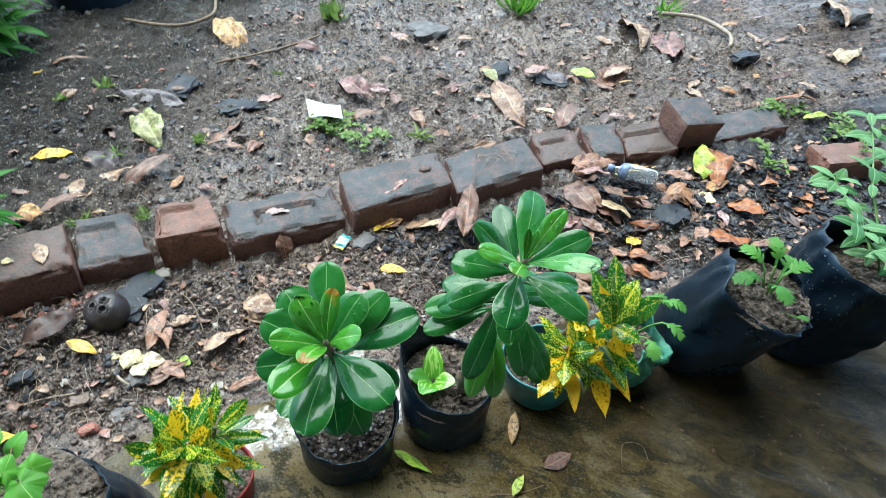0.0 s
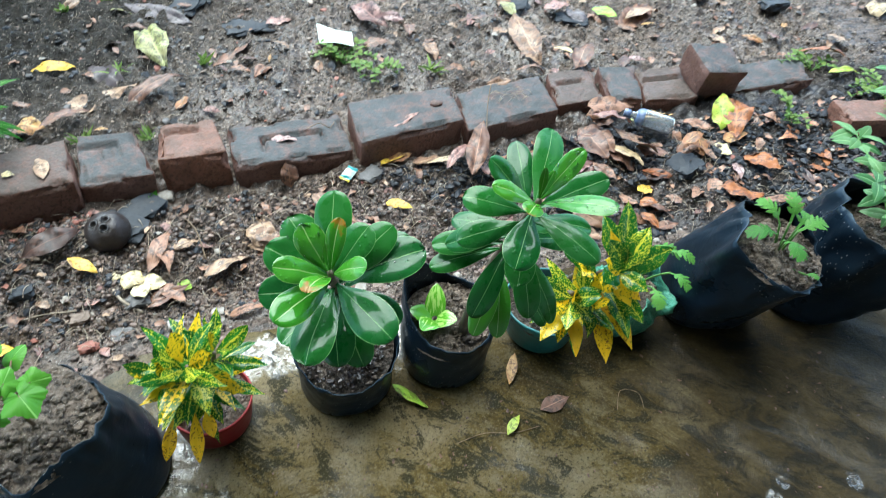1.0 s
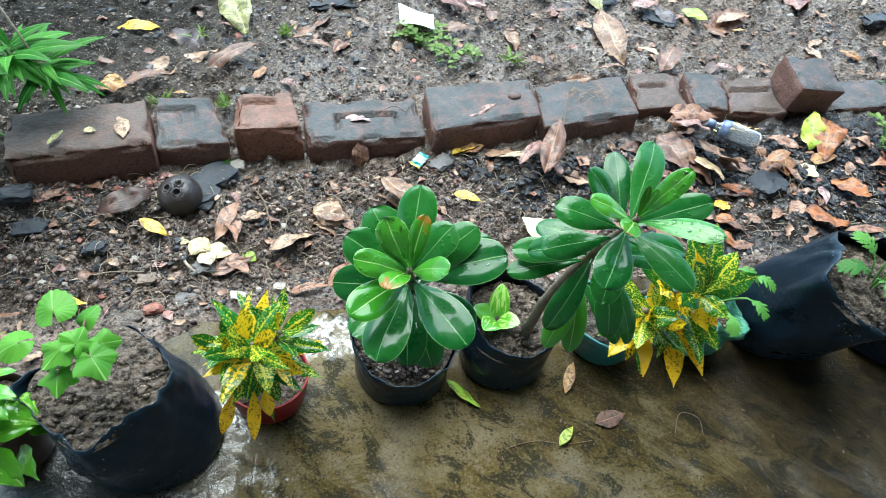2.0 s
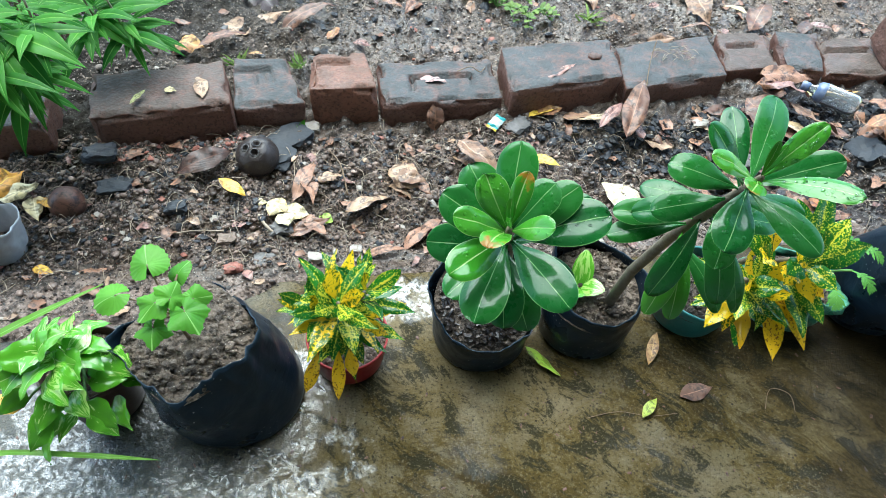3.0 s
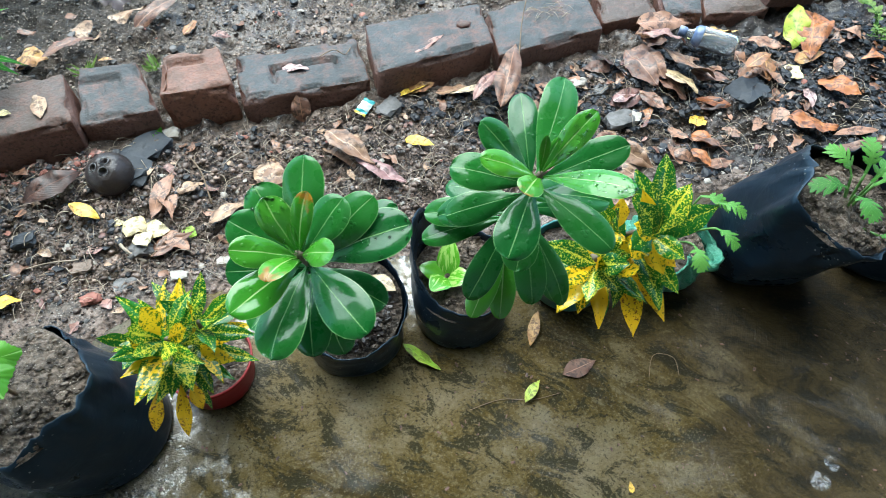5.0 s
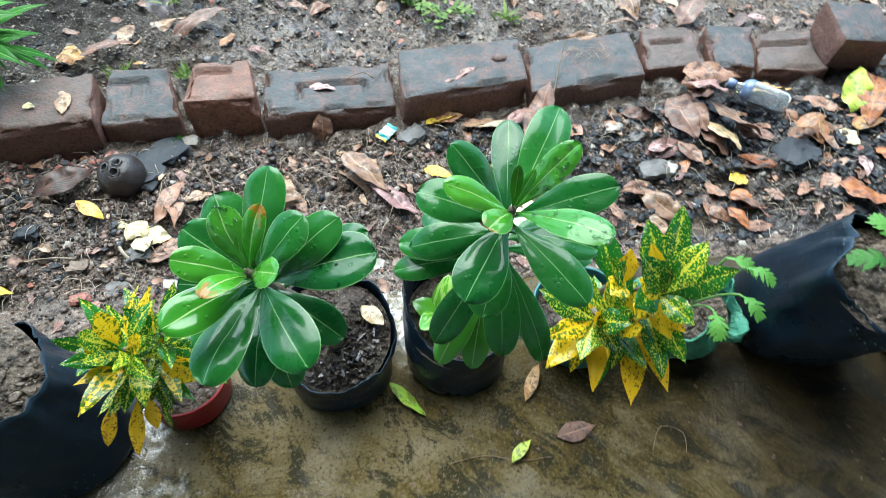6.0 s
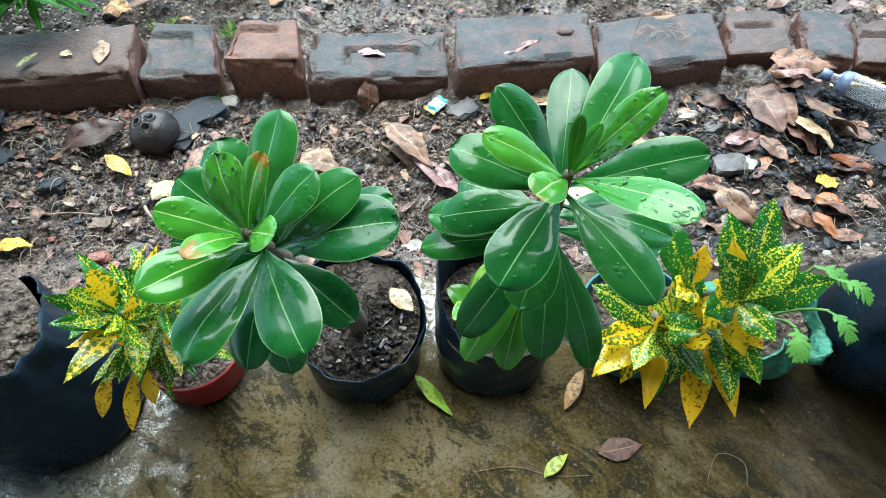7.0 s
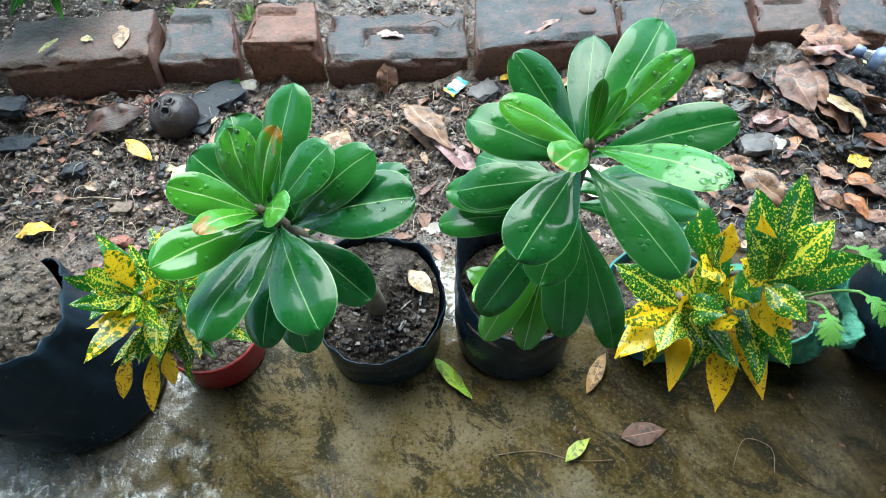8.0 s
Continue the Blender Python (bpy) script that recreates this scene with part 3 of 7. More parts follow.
def leaf_mesh(name, mat, length, width, shape="oval", arch=0.1, fold=0.15, wave=0.0, twist=0.0, thick=0.0, seed=0, nv=12, nu=6, ragged=0.0):
    """A leaf along +x, its upper side to +z: arched along, folded at the midrib, wavy at the edge."""
    v = 1 - (1 - np.linspace(0, 1, nv + 1)) ** 1.5
    u = np.linspace(-1, 1, nu + 1)
    vv, uu = np.meshgrid(v, u, indexing="ij")
    half = 0.5 * width * profile(shape, vv)
    if ragged:
        half = half * (1 + ragged * vnoise(vv * 7 + seed, np.sign(uu) * 3 + seed * 2.7, seed))
    y = uu * half
    x = vv * length
    z = arch * length * 4 * vv * (1 - vv) * (0.7 + 0.3 * vv) + fold * np.abs(y) * (1.25 - 1.05 * np.abs(uu))
    z = z + wave * width * np.sin(vv * 17 + np.sign(uu) * 1.3 + seed * 1.7) * uu ** 2 * (np.abs(uu) > 0.3)
    if shape == "spoon":
        # blistered, with the margin rolled down
        z = z - fold * np.abs(y) * (0.75 - 0.85 * np.abs(uu)) - 0.14 * half * uu ** 4 + 0.08 * width * vnoise(vv * 5 + seed, uu * 1.6 + seed, seed) + 0.03 * width * vnoise(vv * 13, uu * 3 + seed, seed + 2) - 0.06 * length * vv ** 5
    y, z = y * np.cos(twist * vv) - z * np.sin(twist * vv), y * np.sin(twist * vv) + z * np.cos(twist * vv)
    verts = np.stack([x, y, z], -1).reshape(-1, 3)
    uvs = np.stack([(uu + 1) / 2, vv], -1).reshape(-1, 2)
    n = nu + 1
    faces = [(i * n + j, (i + 1) * n + j, (i + 1) * n + j + 1, i * n + j + 1) for i in range(nv) for j in range(nu)]
    if thick:
        k = len(verts)
        inner = (1 - np.abs(uu) ** 4) * (1 - (2 * vv - 1) ** 8)
        low = np.stack([x, y, z - thick * inner], -1).reshape(-1, 3)
        verts, uvs = np.concatenate([verts, low]), np.concatenate([uvs, uvs])
        faces = faces + [tuple(k + a for a in reversed(f)) for f in faces]
    return mesh_of(name, verts, faces, mat, True, uvs)


def lobed_mesh(name, mat, size, lobes=5, depth=0.35, cup=0.12, seed=0, rings=6, seg=72):
    """A palmate leaf: its stalk joins at the origin, its middle lobe points along +x."""
    verts, uvs, faces = [(0, 0, 0)], [(0.5, 0.0)], []
    for i in range(1, rings + 1):
        s = i / rings
        for j in range(seg + 1):
            a = -math.pi * 0.93 + 2 * math.pi * 0.93 * j / seg
            tooth = 1 - abs(math.sin(a * lobes / 2.0)) ** 1.4
            r = size * (0.62 + 0.38 * math.cos(a * 0.5) ** 2) * (1 - depth + depth * tooth) * (1 + 0.035 * math.sin(a * 21 + seed))
            r *= s
            z = cup * size * math.sin(s * 1.6 + a * 2 + seed) * s * 0.6 - cup * size * s * s
            verts.append((r * math.cos(a), r * math.sin(a), z))
            uvs.append((0.5 + 0.5 * a / math.pi, s))
    n = seg + 1
    for j in range(seg):
        faces.append((0, 1 + j, 2 + j))
    for i in range(rings - 1):
        for j in range(seg):
            a = 1 + i * n + j
            faces.append((a, a + n, a + n + 1, a + 1))
    return mesh_of(name, verts, faces, mat, True, uvs)


def feather_mesh(name, mat, length, seed=0):
    """A cut leaf: pairs of narrow toothed lobes along a slender midrib."""
    q = random.Random(seed)
    verts, faces, uvs = [], [], []

    def blade(p, d, long, wide):
        side = Vector((-d.y, d.x, 0))
        n0 = len(verts)
        for k in range(7):
            v = k / 6
            h = 0.5 * wide * max(0.08, math.sin(math.pi * min(0.97, 0.12 + 0.86 * v)) ** 0.7) * (0.75 if k % 2 else 1.12)
            c = p + d * long * v
            for u in (-1, 0, 1):
                e = c + side * h * u
                verts.append((e.x, e.y, 0.22 * length * math.sin(math.pi * min(1, e.x / length)) - 0.3 * abs(e.y) * abs(e.y) / length - 0.10 * h * abs(u)))
                uvs.append((0.5 + 0.5 * u, v))
        for k in range(6):
            for u in (0, 1):
                a = n0 + k * 3 + u
                faces.append((a, a + 3, a + 4, a + 1))

    blade(Vector((0, 0, 0)), Vector((1, 0, 0)), length, 0.16 * length)
    for k in range(5):
        x = length * (0.22 + 0.15 * k)
        long = length * (0.30, 0.40, 0.42, 0.34, 0.22)[k]
        for sgn in (-1, 1):
            turn = sgn * (0.95 - 0.08 * k + q.uniform(-0.12, 0.12))
            blade(Vector((x, 0, 0)), Vector((math.cos(turn), math.sin(turn), 0)), long * q.uniform(0.85, 1.1), 0.13 * length)
    return mesh_of(name, verts, faces, mat, True, uvs)


def tube_mesh(name, mat, points, radii, sides=8):
    pts = [Vector(p) for p in points]
    verts, faces = [], []
    for i, p in enumerate(pts):
        d = (pts[min(i + 1, len(pts) - 1)] - pts[max(i - 1, 0)]).normalized()
        a = d.cross(Vector((0.3, 1, 0.2))).normalized()
        b = d.cross(a)
        r = radii[i] if isinstance(radii, (list, tuple)) else radii
        for k in range(sides):
            t = 2 * math.pi * k / sides
            verts.append(p + r * (math.cos(t) * a + math.sin(t) * b))
    for i in range(len(pts) - 1):
        for k in range(sides):
            q = (k + 1) % sides
            faces.append((i * sides + k, i * sides + q, (i + 1) * sides + q, (i + 1) * sides + k))
    faces += [tuple(range(sides))[::-1], tuple((len(pts) - 1) * sides + k for k in range(sides))]
    return mesh_of(name, verts, faces, mat)


def curve_points(a, b, sag, n=8, side=(0, 0, 0)):
    a, b, s = Vector(a), Vector(b), Vector(side)
    return [a.lerp(b, i / n) + (Vector((0, 0, sag)) + s) * (4 * (i / n) * (1 - i / n)) for i in range(n + 1)]


def rounded_box(size, r, step, seed, rough=0.002, chips=0.004, pits=()):
    """Vertices and faces of a worn brick: rounded edges, chipped corners, pressed-in marks on its top."""
    hx, hy, hz = (s / 2 for s in size)
    verts, faces = [], []
    sides = [((0, 1, 2), 1), ((0, 1, 2), -1), ((1, 2, 0), 1), ((1, 2, 0), -1), ((2, 0, 1), 1), ((2, 0, 1), -1)]
    h = (hx, hy, hz)
    for (a, b, c), sgn in sides:
        na, nb = max(4, round(2 * h[a] / step)), max(4, round(2 * h[b] / step))
        start = len(verts)
        for i in range(na + 1):
            for j in range(nb + 1):
                p = [0.0, 0.0, 0.0]
                p[a], p[b], p[c] = -h[a] + 2 * h[a] * i / na, -h[b] + 2 * h[b] * j / nb, sgn * h[c]
                q = Vector([max(-h[k] + r, min(h[k] - r, p[k])) for k in range(3)])
                d = (Vector(p) - q)
                d.normalize()
                w = q + r * d
                near = sum(1 for k in range(3) if abs(p[k]) > h[k] - 2 * r)
                o = Vector((seed * 3.1, seed * 1.7, seed * 5.3))
                k1 = noise.noise(w * 28 + o) * rough + noise.noise(w * 90 + o) * rough * 0.5
                if near > 1:
                    k1 -= max(0.0, noise.noise(w * 22 + o * 2) + 0.05) * chips * 3
                w = w + d * k1
                if c == 2 and sgn > 0:
                    for x0, x1, y0, y1, deep in pits:
                        e = min((p[0] - x0), (x1 - p[0]), (p[1] - y0), (y1 - p[1]))
                        w.z -= 1.7 * deep * max(0.0, min(1.0, e / 0.003 + 0.3))
                verts.append(w)
        for i in range(na):
            for j in range(nb):
                k = start + i * (nb + 1) + j
                f = (k, k + nb + 1, k + nb + 2, k + 1)
                faces.append(f if sgn > 0 else f[::-1])
    return verts, faces


def pebble_shape(seed, flat=0.7, rough=0.42):
    g = (1 + 5 ** 0.5) / 2
    base = [(-1, g, 0), (1, g, 0), (-1, -g, 0), (1, -g, 0), (0, -1, g), (0, 1, g), (0, -1, -g), (0, 1, -g), (g, 0, -1), (g, 0, 1), (-g, 0, -1), (-g, 0, 1)]
    rr = np.random.RandomState(seed)
    v = np.array(base, float) / math.hypot(1, g)
    v = v * (1 + rough * (rr.rand(12, 1) * 2 - 1)) * np.array([1, 0.6 + 0.4 * rr.rand(), flat * (0.6 + 0.4 * rr.rand())])
    return v


ICO = [(0, 11, 5), (0, 5, 1), (0, 1, 7), (0, 7, 10), (0, 10, 11), (1, 5, 9), (5, 11, 4), (11, 10, 2), (10, 7, 6), (7, 1, 8), (3, 9, 4), (3, 4, 2), (3, 2, 6), (3, 6, 8), (3, 8, 9), (4, 9, 5), (2, 4, 11), (6, 2, 10), (8, 6, 7), (9, 8, 1)]
PEBBLES = [pebble_shape(s) for s in range(10)]


OCTA = [(0, 2, 4), (2, 1, 4), (1, 3, 4), (3, 0, 4), (2, 0, 5), (1, 2, 5), (3, 1, 5), (0, 3, 5)]
GRAINS = [np.array([(1, 0, 0), (-1, 0, 0), (0, 1, 0), (0, -1, 0), (0, 0, 1), (0, 0, -1)], float) * (0.6 + 0.7 * np.random.RandomState(s).rand(6, 1)) for s in range(10)]


def scatter(name, mat, xs, ys, sizes, label, category, flat=1.0, sink=0.25, smooth=False, grain=False):
    """Many small bits on the soil as one mesh."""
    shapes, tris = (np.array(GRAINS), OCTA) if grain else (np.array(PEBBLES), ICO)
    n = len(xs)
    a, t = RNG.rand(n, 1) * 6.283, (RNG.rand(n, 1) - 0.5) * 0.9
    p = shapes[np.arange(n) % 10] * np.array([1, 1, flat])
    x, y, z = p[..., 0], p[..., 1] * np.cos(t) - p[..., 2] * np.sin(t), p[..., 1] * np.sin(t) + p[..., 2] * np.cos(t)
    p = np.stack([x * np.cos(a) - y * np.sin(a), x * np.sin(a) + y * np.cos(a), z], -1) * np.reshape(sizes, (n, 1, 1))
    p = p + np.stack([xs, ys, soil_height(xs, ys) + sizes * (0.5 * flat - sink)], -1)[:, None, :]
    k = shapes.shape[1]
    faces = (np.arange(n)[:, None, None] * k + np.array(tris)[None]).reshape(-1, 3)
    return solo(name, mesh_of(name, p.reshape(-1, 3).tolist(), faces.tolist(), mat, smooth), Matrix.Identity(4), label, category, "", "stuff")


# ---- ground, slab ----
def spread(fine, lo, hi, reach):
    out = [-a for a in reach[::-1] if -a < lo] + list(np.arange(lo, hi, fine)) + [hi] + [a for a in reach if a > hi]
    return np.array(out)


REACH = [1.8, 2.0, 2.3, 2.6, 3, 3.5, 4.2, 5, 6.5, 9, 13, 20, 32, 50, 80]
gx = spread(0.0065, -1.35, 1.5, REACH)
gy = np.concatenate([[-80, -40, -20, -10, -5, -2.5, -1.2, -0.5, 0.1], np.arange(0.165, 0.90, 0.006), np.arange(0.90, 1.45, 0.010), np.arange(1.45, 2.7, 0.02), [2.8, 3.0, 3.3, 3.8, 4.5, 6, 9, 14, 22, 35, 55, 80]])
GX, GY = np.meshgrid(gx, gy, indexing="ij")
GZ = soil_height(GX, GY)
ny = len(gy)
gfaces = [(i * ny + j, (i + 1) * ny + j, (i + 1) * ny + j + 1, i * ny + j + 1) for i in range(len(gx) - 1) for j in range(ny - 1)]
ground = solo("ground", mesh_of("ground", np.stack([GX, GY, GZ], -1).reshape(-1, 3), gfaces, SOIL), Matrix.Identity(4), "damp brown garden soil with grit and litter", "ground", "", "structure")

sx = np.concatenate([[-6, -4, -2.5], np.arange(-1.6, 1.6, 0.02), [2.5, 4, 6]])
edge = 0.300 + 0.010 * vnoise(sx * 5, sx * 0, 6) + 0.006 * vnoise(sx * 22, sx * 0, 7)
sv, sf = [], []
for k, x in enumerate(sx):
    sv += [(x, -3.0, 0.0), (x, -0.6, 0.0), (x, float(edge[k]) - 0.012, 0.0), (x, float(edge[k]) - 0.002, -0.003), (x, float(edge[k]), -0.012), (x, float(edge[k]), -0.07), (x, -3.0, -0.07)]
for k in range(len(sx) - 1):
    for j in range(6):
        a = k * 7 + j
        sf.append((a, a + 7, a + 8, a + 1))
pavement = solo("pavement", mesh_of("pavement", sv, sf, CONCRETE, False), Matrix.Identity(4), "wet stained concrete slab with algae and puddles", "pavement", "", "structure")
# wall and roof stay out of view: they block sky light and bounce fill
wall_v, wall_f = rounded_box((12.0, 0.2, 3.0), 0.01, 0.6, 1, 0, 0)
wall_south = solo("wall_south", mesh_of("wall_south", wall_v, wall_f, PLASTER, False), pose(0, -3.1, 1.45), "plain unseen plastered house wall beside the slab", "wall", "", "structure")
roof_v, roof_f = rounded_box((12.0, 3.45, 0.12), 0.01, 0.6, 2, 0, 0)
ceiling = solo("ceiling", mesh_of("ceiling", roof_v, roof_f, PLASTER, False), pose(0, -1.48, 2.75), "plain unseen porch roof slab added to shade the pavement", "ceiling", "", "structure")


# ---- brick edging ----
def edging_brick(fl, fr, br, bl, top, low, mat, seed, label, pits=(), lean=(0, 0)):
    fl, fr, br, bl = (Vector((*c, 0)) for c in (fl, fr, br, bl))
    sx_, sy_ = ((fr - fl).length + (br - bl).length) / 2, ((bl - fl).length + (br - fr).length) / 2
    sz_ = top - low
    v, f = rounded_box((sx_, sy_, sz_), 0.006, 0.005, seed, 0.0022, 0.0085, pits)
    c = (fl + fr + br + bl) / 4
    out = []
    for p in v:
        a, b = p.x / sx_ + 0.5, p.y / sy_ + 0.5
        q = fl.lerp(fr, a).lerp(bl.lerp(br, a), b) - c
        out.append((q.x, q.y, p.z + lean[0] * q.x + lean[1] * q.y))
    m = Matrix.Translation((c.x, c.y, (top + low) / 2))
    return solo("brick", mesh_of("brick", out, f, mat), m, label, "brick", "bricks of the garden edging")


edging_brick((-1.235, 0.600), (-0.985, 0.622), (-1.000, 0.752), (-1.245, 0.735), 0.100, 0.0, BRICK_GREY, 21, "dark mossy brick shaded by overhanging leaves")
edging_brick((-0.900, 0.612), (-0.648, 0.640), (-0.672, 0.778), (-0.922, 0.752), 0.112, 0.01, BRICK_BROWN, 1, "brown weathered brick lying flat beside a leafy plant")
edging_brick((-0.650, 0.662), (-0.512, 0.668), (-0.552, 0.822), (-0.662, 0.826), 0.082, 0.0, BRICK_GREY, 2, "grey mossy half brick with a pressed mark", ((-0.06, 0.02, 0.03, 0.047, 0.006), (-0.02, -0.014, -0.012, 0.034, 0.004), (0.0, 0.006, -0.008, 0.034, 0.004), (0.014, 0.02, -0.008, 0.034, 0.004)))
edging_brick((-0.502, 0.678), (-0.368, 0.674), (-0.388, 0.795), (-0.500, 0.795), 0.107, 0.0, BRICK_RED, 3, "red half brick with a pressed slot on top", ((-0.05, 0.025, 0.018, 0.036, 0.007), (-0.05, -0.04, -0.015, 0.02, 0.003)))
edging_brick((-0.362, 0.660), (-0.114, 0.662), (-0.118, 0.798), (-0.364, 0.796), 0.078, 0.0, BRICK_GREY, 4, "grey mossy brick with a long pressed slot", ((-0.055, 0.07, 0.004, 0.020, 0.008), (-0.06, -0.05, -0.03, 0.02, 0.006), (0.066, 0.075, -0.02, 0.02, 0.004)))
edging_brick((-0.104, 0.650), (0.142, 0.684), (0.150, 0.818), (-0.098, 0.803), 0.103, 0.0, BRICK_GREY, 5, "grey weathered brick with a round lump on top")
edging_brick((0.148, 0.668), (0.388, 0.702), (0.398, 0.850), (0.166, 0.826), 0.082, 0.0, BRICK_GREY, 6, "mossy chipped brick with thin roots on it")
edging_brick((0.404, 0.738), (0.540, 0.748), (0.566, 0.880), (0.440, 0.884), 0.064, -0.01, BRICK_BROWN, 7, "brown half brick with a pressed slot", ((-0.05, 0.03, 0.01, 0.026, 0.007),))
edging_brick((0.552, 0.740), (0.634, 0.722), (0.690, 0.868), (0.588, 0.886), 0.064, -0.01, BRICK_GREY, 8, "broken mossy brick piece in the row")
edging_brick((0.648, 0.730), (0.800, 0.718), (0.836, 0.862), (0.694, 0.866), 0.052, -0.01, BRICK_BROWN, 9, "brown brick with a pressed slot beside a tilted one", ((-0.06, 0.05, 0.01, 0.03, 0.008),))
edging_brick((0.820, 0.730), (1.165, 0.715), (1.190, 0.830), (0.860, 0.842), 0.052, -0.02, BRICK_GREY, 10, "mossy dark brick at the end of the row", (), (0.05, 0))
tv, tf = rounded_box((0.120, 0.118, 0.080), 0.006, 0.0075, 11, 0.0022, 0.0035)
solo("brick", mesh_of("brick", tv, tf, BRICK_GREY), Matrix.Identity(4), "mossy brick lying tilted across the row", "brick", "bricks of the garden edging").matrix_world = pose(0.856, 0.772, 0.090, 9, 5, -3)
rv, rf = rounded_box((0.17, 0.095, 0.07), 0.006, 0.0075, 12, 0.0022, 0.0035)
solo("brick", mesh_of("brick", rv, rf, BRICK_RED), pose(1.205, 0.555, 0.028, 0, 2, -8), "red brick half buried among gravel", "brick")
lump = pebble_shape(44, 0.45, 0.12) * 0.017
solo("mortar_lump", mesh_of("mortar_lump", lump, ICO, BRICK_BROWN), pose(0.098, 0.752, 0.105), "small round lump of mortar on a brick", "lump")


# ---- growing bags and pots ----
def vessel(name, mat, parent, c0, r0, c1, r1, rim, inner_z, folds, seed, bulge=0.0, square=0.0, rings=16, seg=56, wall=0.0015, label="", pinch=lambda a: 0.0):
    """A thin-walled bag or pot lofted from its foot to its rim, with an inside that goes down to the soil."""
    verts, faces = [], []
    c0, c1 = Vector(c0), Vector(c1)

    def ring(s, shrink, drop=0.0):
        for k in range(seg):
            a = 2 * math.pi * k / seg
            top = rim(a)
            c = c0.lerp(c1, s)
            r = r0 + (r1 - r0) * s + bulge * math.sin(math.pi * s)
            o = Vector((math.cos(a) * 1.6 + seed * 3.3, math.sin(a) * 1.6, s * 1.5 + seed))
            r += folds * (noise.noise(o) * (0.35 + s) + 0.5 * noise.noise(o * 3.1) * (0.25 + s * s) + 0.25 * noise.noise(o * 7) * s)
            r *= 1 - pinch(a) * s ** 1.4
            r *= 1 + square * abs(math.sin(2 * a)) ** 2
            r -= shrink
            z = c0.z + (c1.z + top - c0.z) * s - drop
            verts.append((c.x + r * math.cos(a), c.y + r * math.sin(a), z))

    for i in range(rings + 1):
        ring(max(0.0, i / rings), 0.0 if i else 0.006)
    for i in range(7):
        s = 1 - (1 - inner_z) * i / 6
        ring(s, wall)
    n = rings + 8
    for i in range(n - 1):
        for k in range(seg):
            q = (k + 1) % seg
            faces.append((i * seg + k, i * seg + q, (i + 1) * seg + q, (i + 1) * seg + k))
    faces.append(tuple(range(seg))[::-1])
    return part(name, mesh_of(name, verts, faces, mat), parent, label)


def soil_fill(parent, mat, c, r, z, seed, tilt=(0.0, 0.0), dome=0.01, rough=0.012, label="", pinch=lambda a: 0.0):
    verts, faces, seg, rings = [(c[0], c[1], z + dome)], [], 40, 12
    for i in range(1, rings + 1):
        s = i / rings
        for k in range(seg):
            a = 2 * math.pi * k / seg
            x, y = r * s * (1 - pinch(a)) * math.cos(a), r * s * (1 - pinch(a)) * math.sin(a)
            o = Vector((x * 22, y * 22, seed * 3.7))
            h = dome * (1 - s * s) + rough * (noise.noise(o) + 0.6 * noise.noise(o * 2.7) + 0.4 * noise.noise(o * 6)) * (1 - 0.6 * s ** 4)
            verts.append((c[0] + x, c[1] + y, z + h + tilt[0] * x + tilt[1] * y))
    for k in range(seg):
        faces.append((0, 1 + k, 1 + (k + 1) % seg))
    for i in range(rings - 1):
        for k in range(seg):
            q = (k + 1) % seg
            faces.append((1 + i * seg + k, 1 + (i + 1) * seg + k, 1 + (i + 1) * seg + q, 1 + i * seg + q))
    for k in range(800):
        a, s, size = RNG.rand() * 6.283, RNG.rand() ** 0.5 * 0.95, 0.0011 + 0.0060 * RNG.rand() ** 4
        x, y = r * s * (1 - pinch(a)) * math.cos(a), r * s * (1 - pinch(a)) * math.sin(a)
        p = PEBBLES[k % 10] * size + np.array([c[0] + x, c[1] + y, z + dome * (1 - s * s) + tilt[0] * x + tilt[1] * y + 0.002])
        n = len(verts)
        verts.extend(p.tolist())
        faces.extend([(a0 + n, b0 + n, c0 + n) for a0, b0, c0 in ICO])
    return part("soil", mesh_of("soil", verts, faces, mat, False), parent, label)


def rosette_leaf(owner, base, tip, width, axis, mat, arch=0.06, fold=0.22, seed=0, shape="spoon", wave=0.01, label="", name="leaf"):
    base, tip = Vector(base), Vector(tip)
    length = (tip - base).length
    me = leaf_mesh(name, mat, length, width, shape, arch, fold, wave, 0.0, 0.0007 if shape == "spoon" else 0.0, seed, 14, 8)
    return part(name, me, owner, label, basis(base, tip, axis))


def jitter():
    return Vector((RNG.uniform(-1, 1), RNG.uniform(-1, 1), 0))


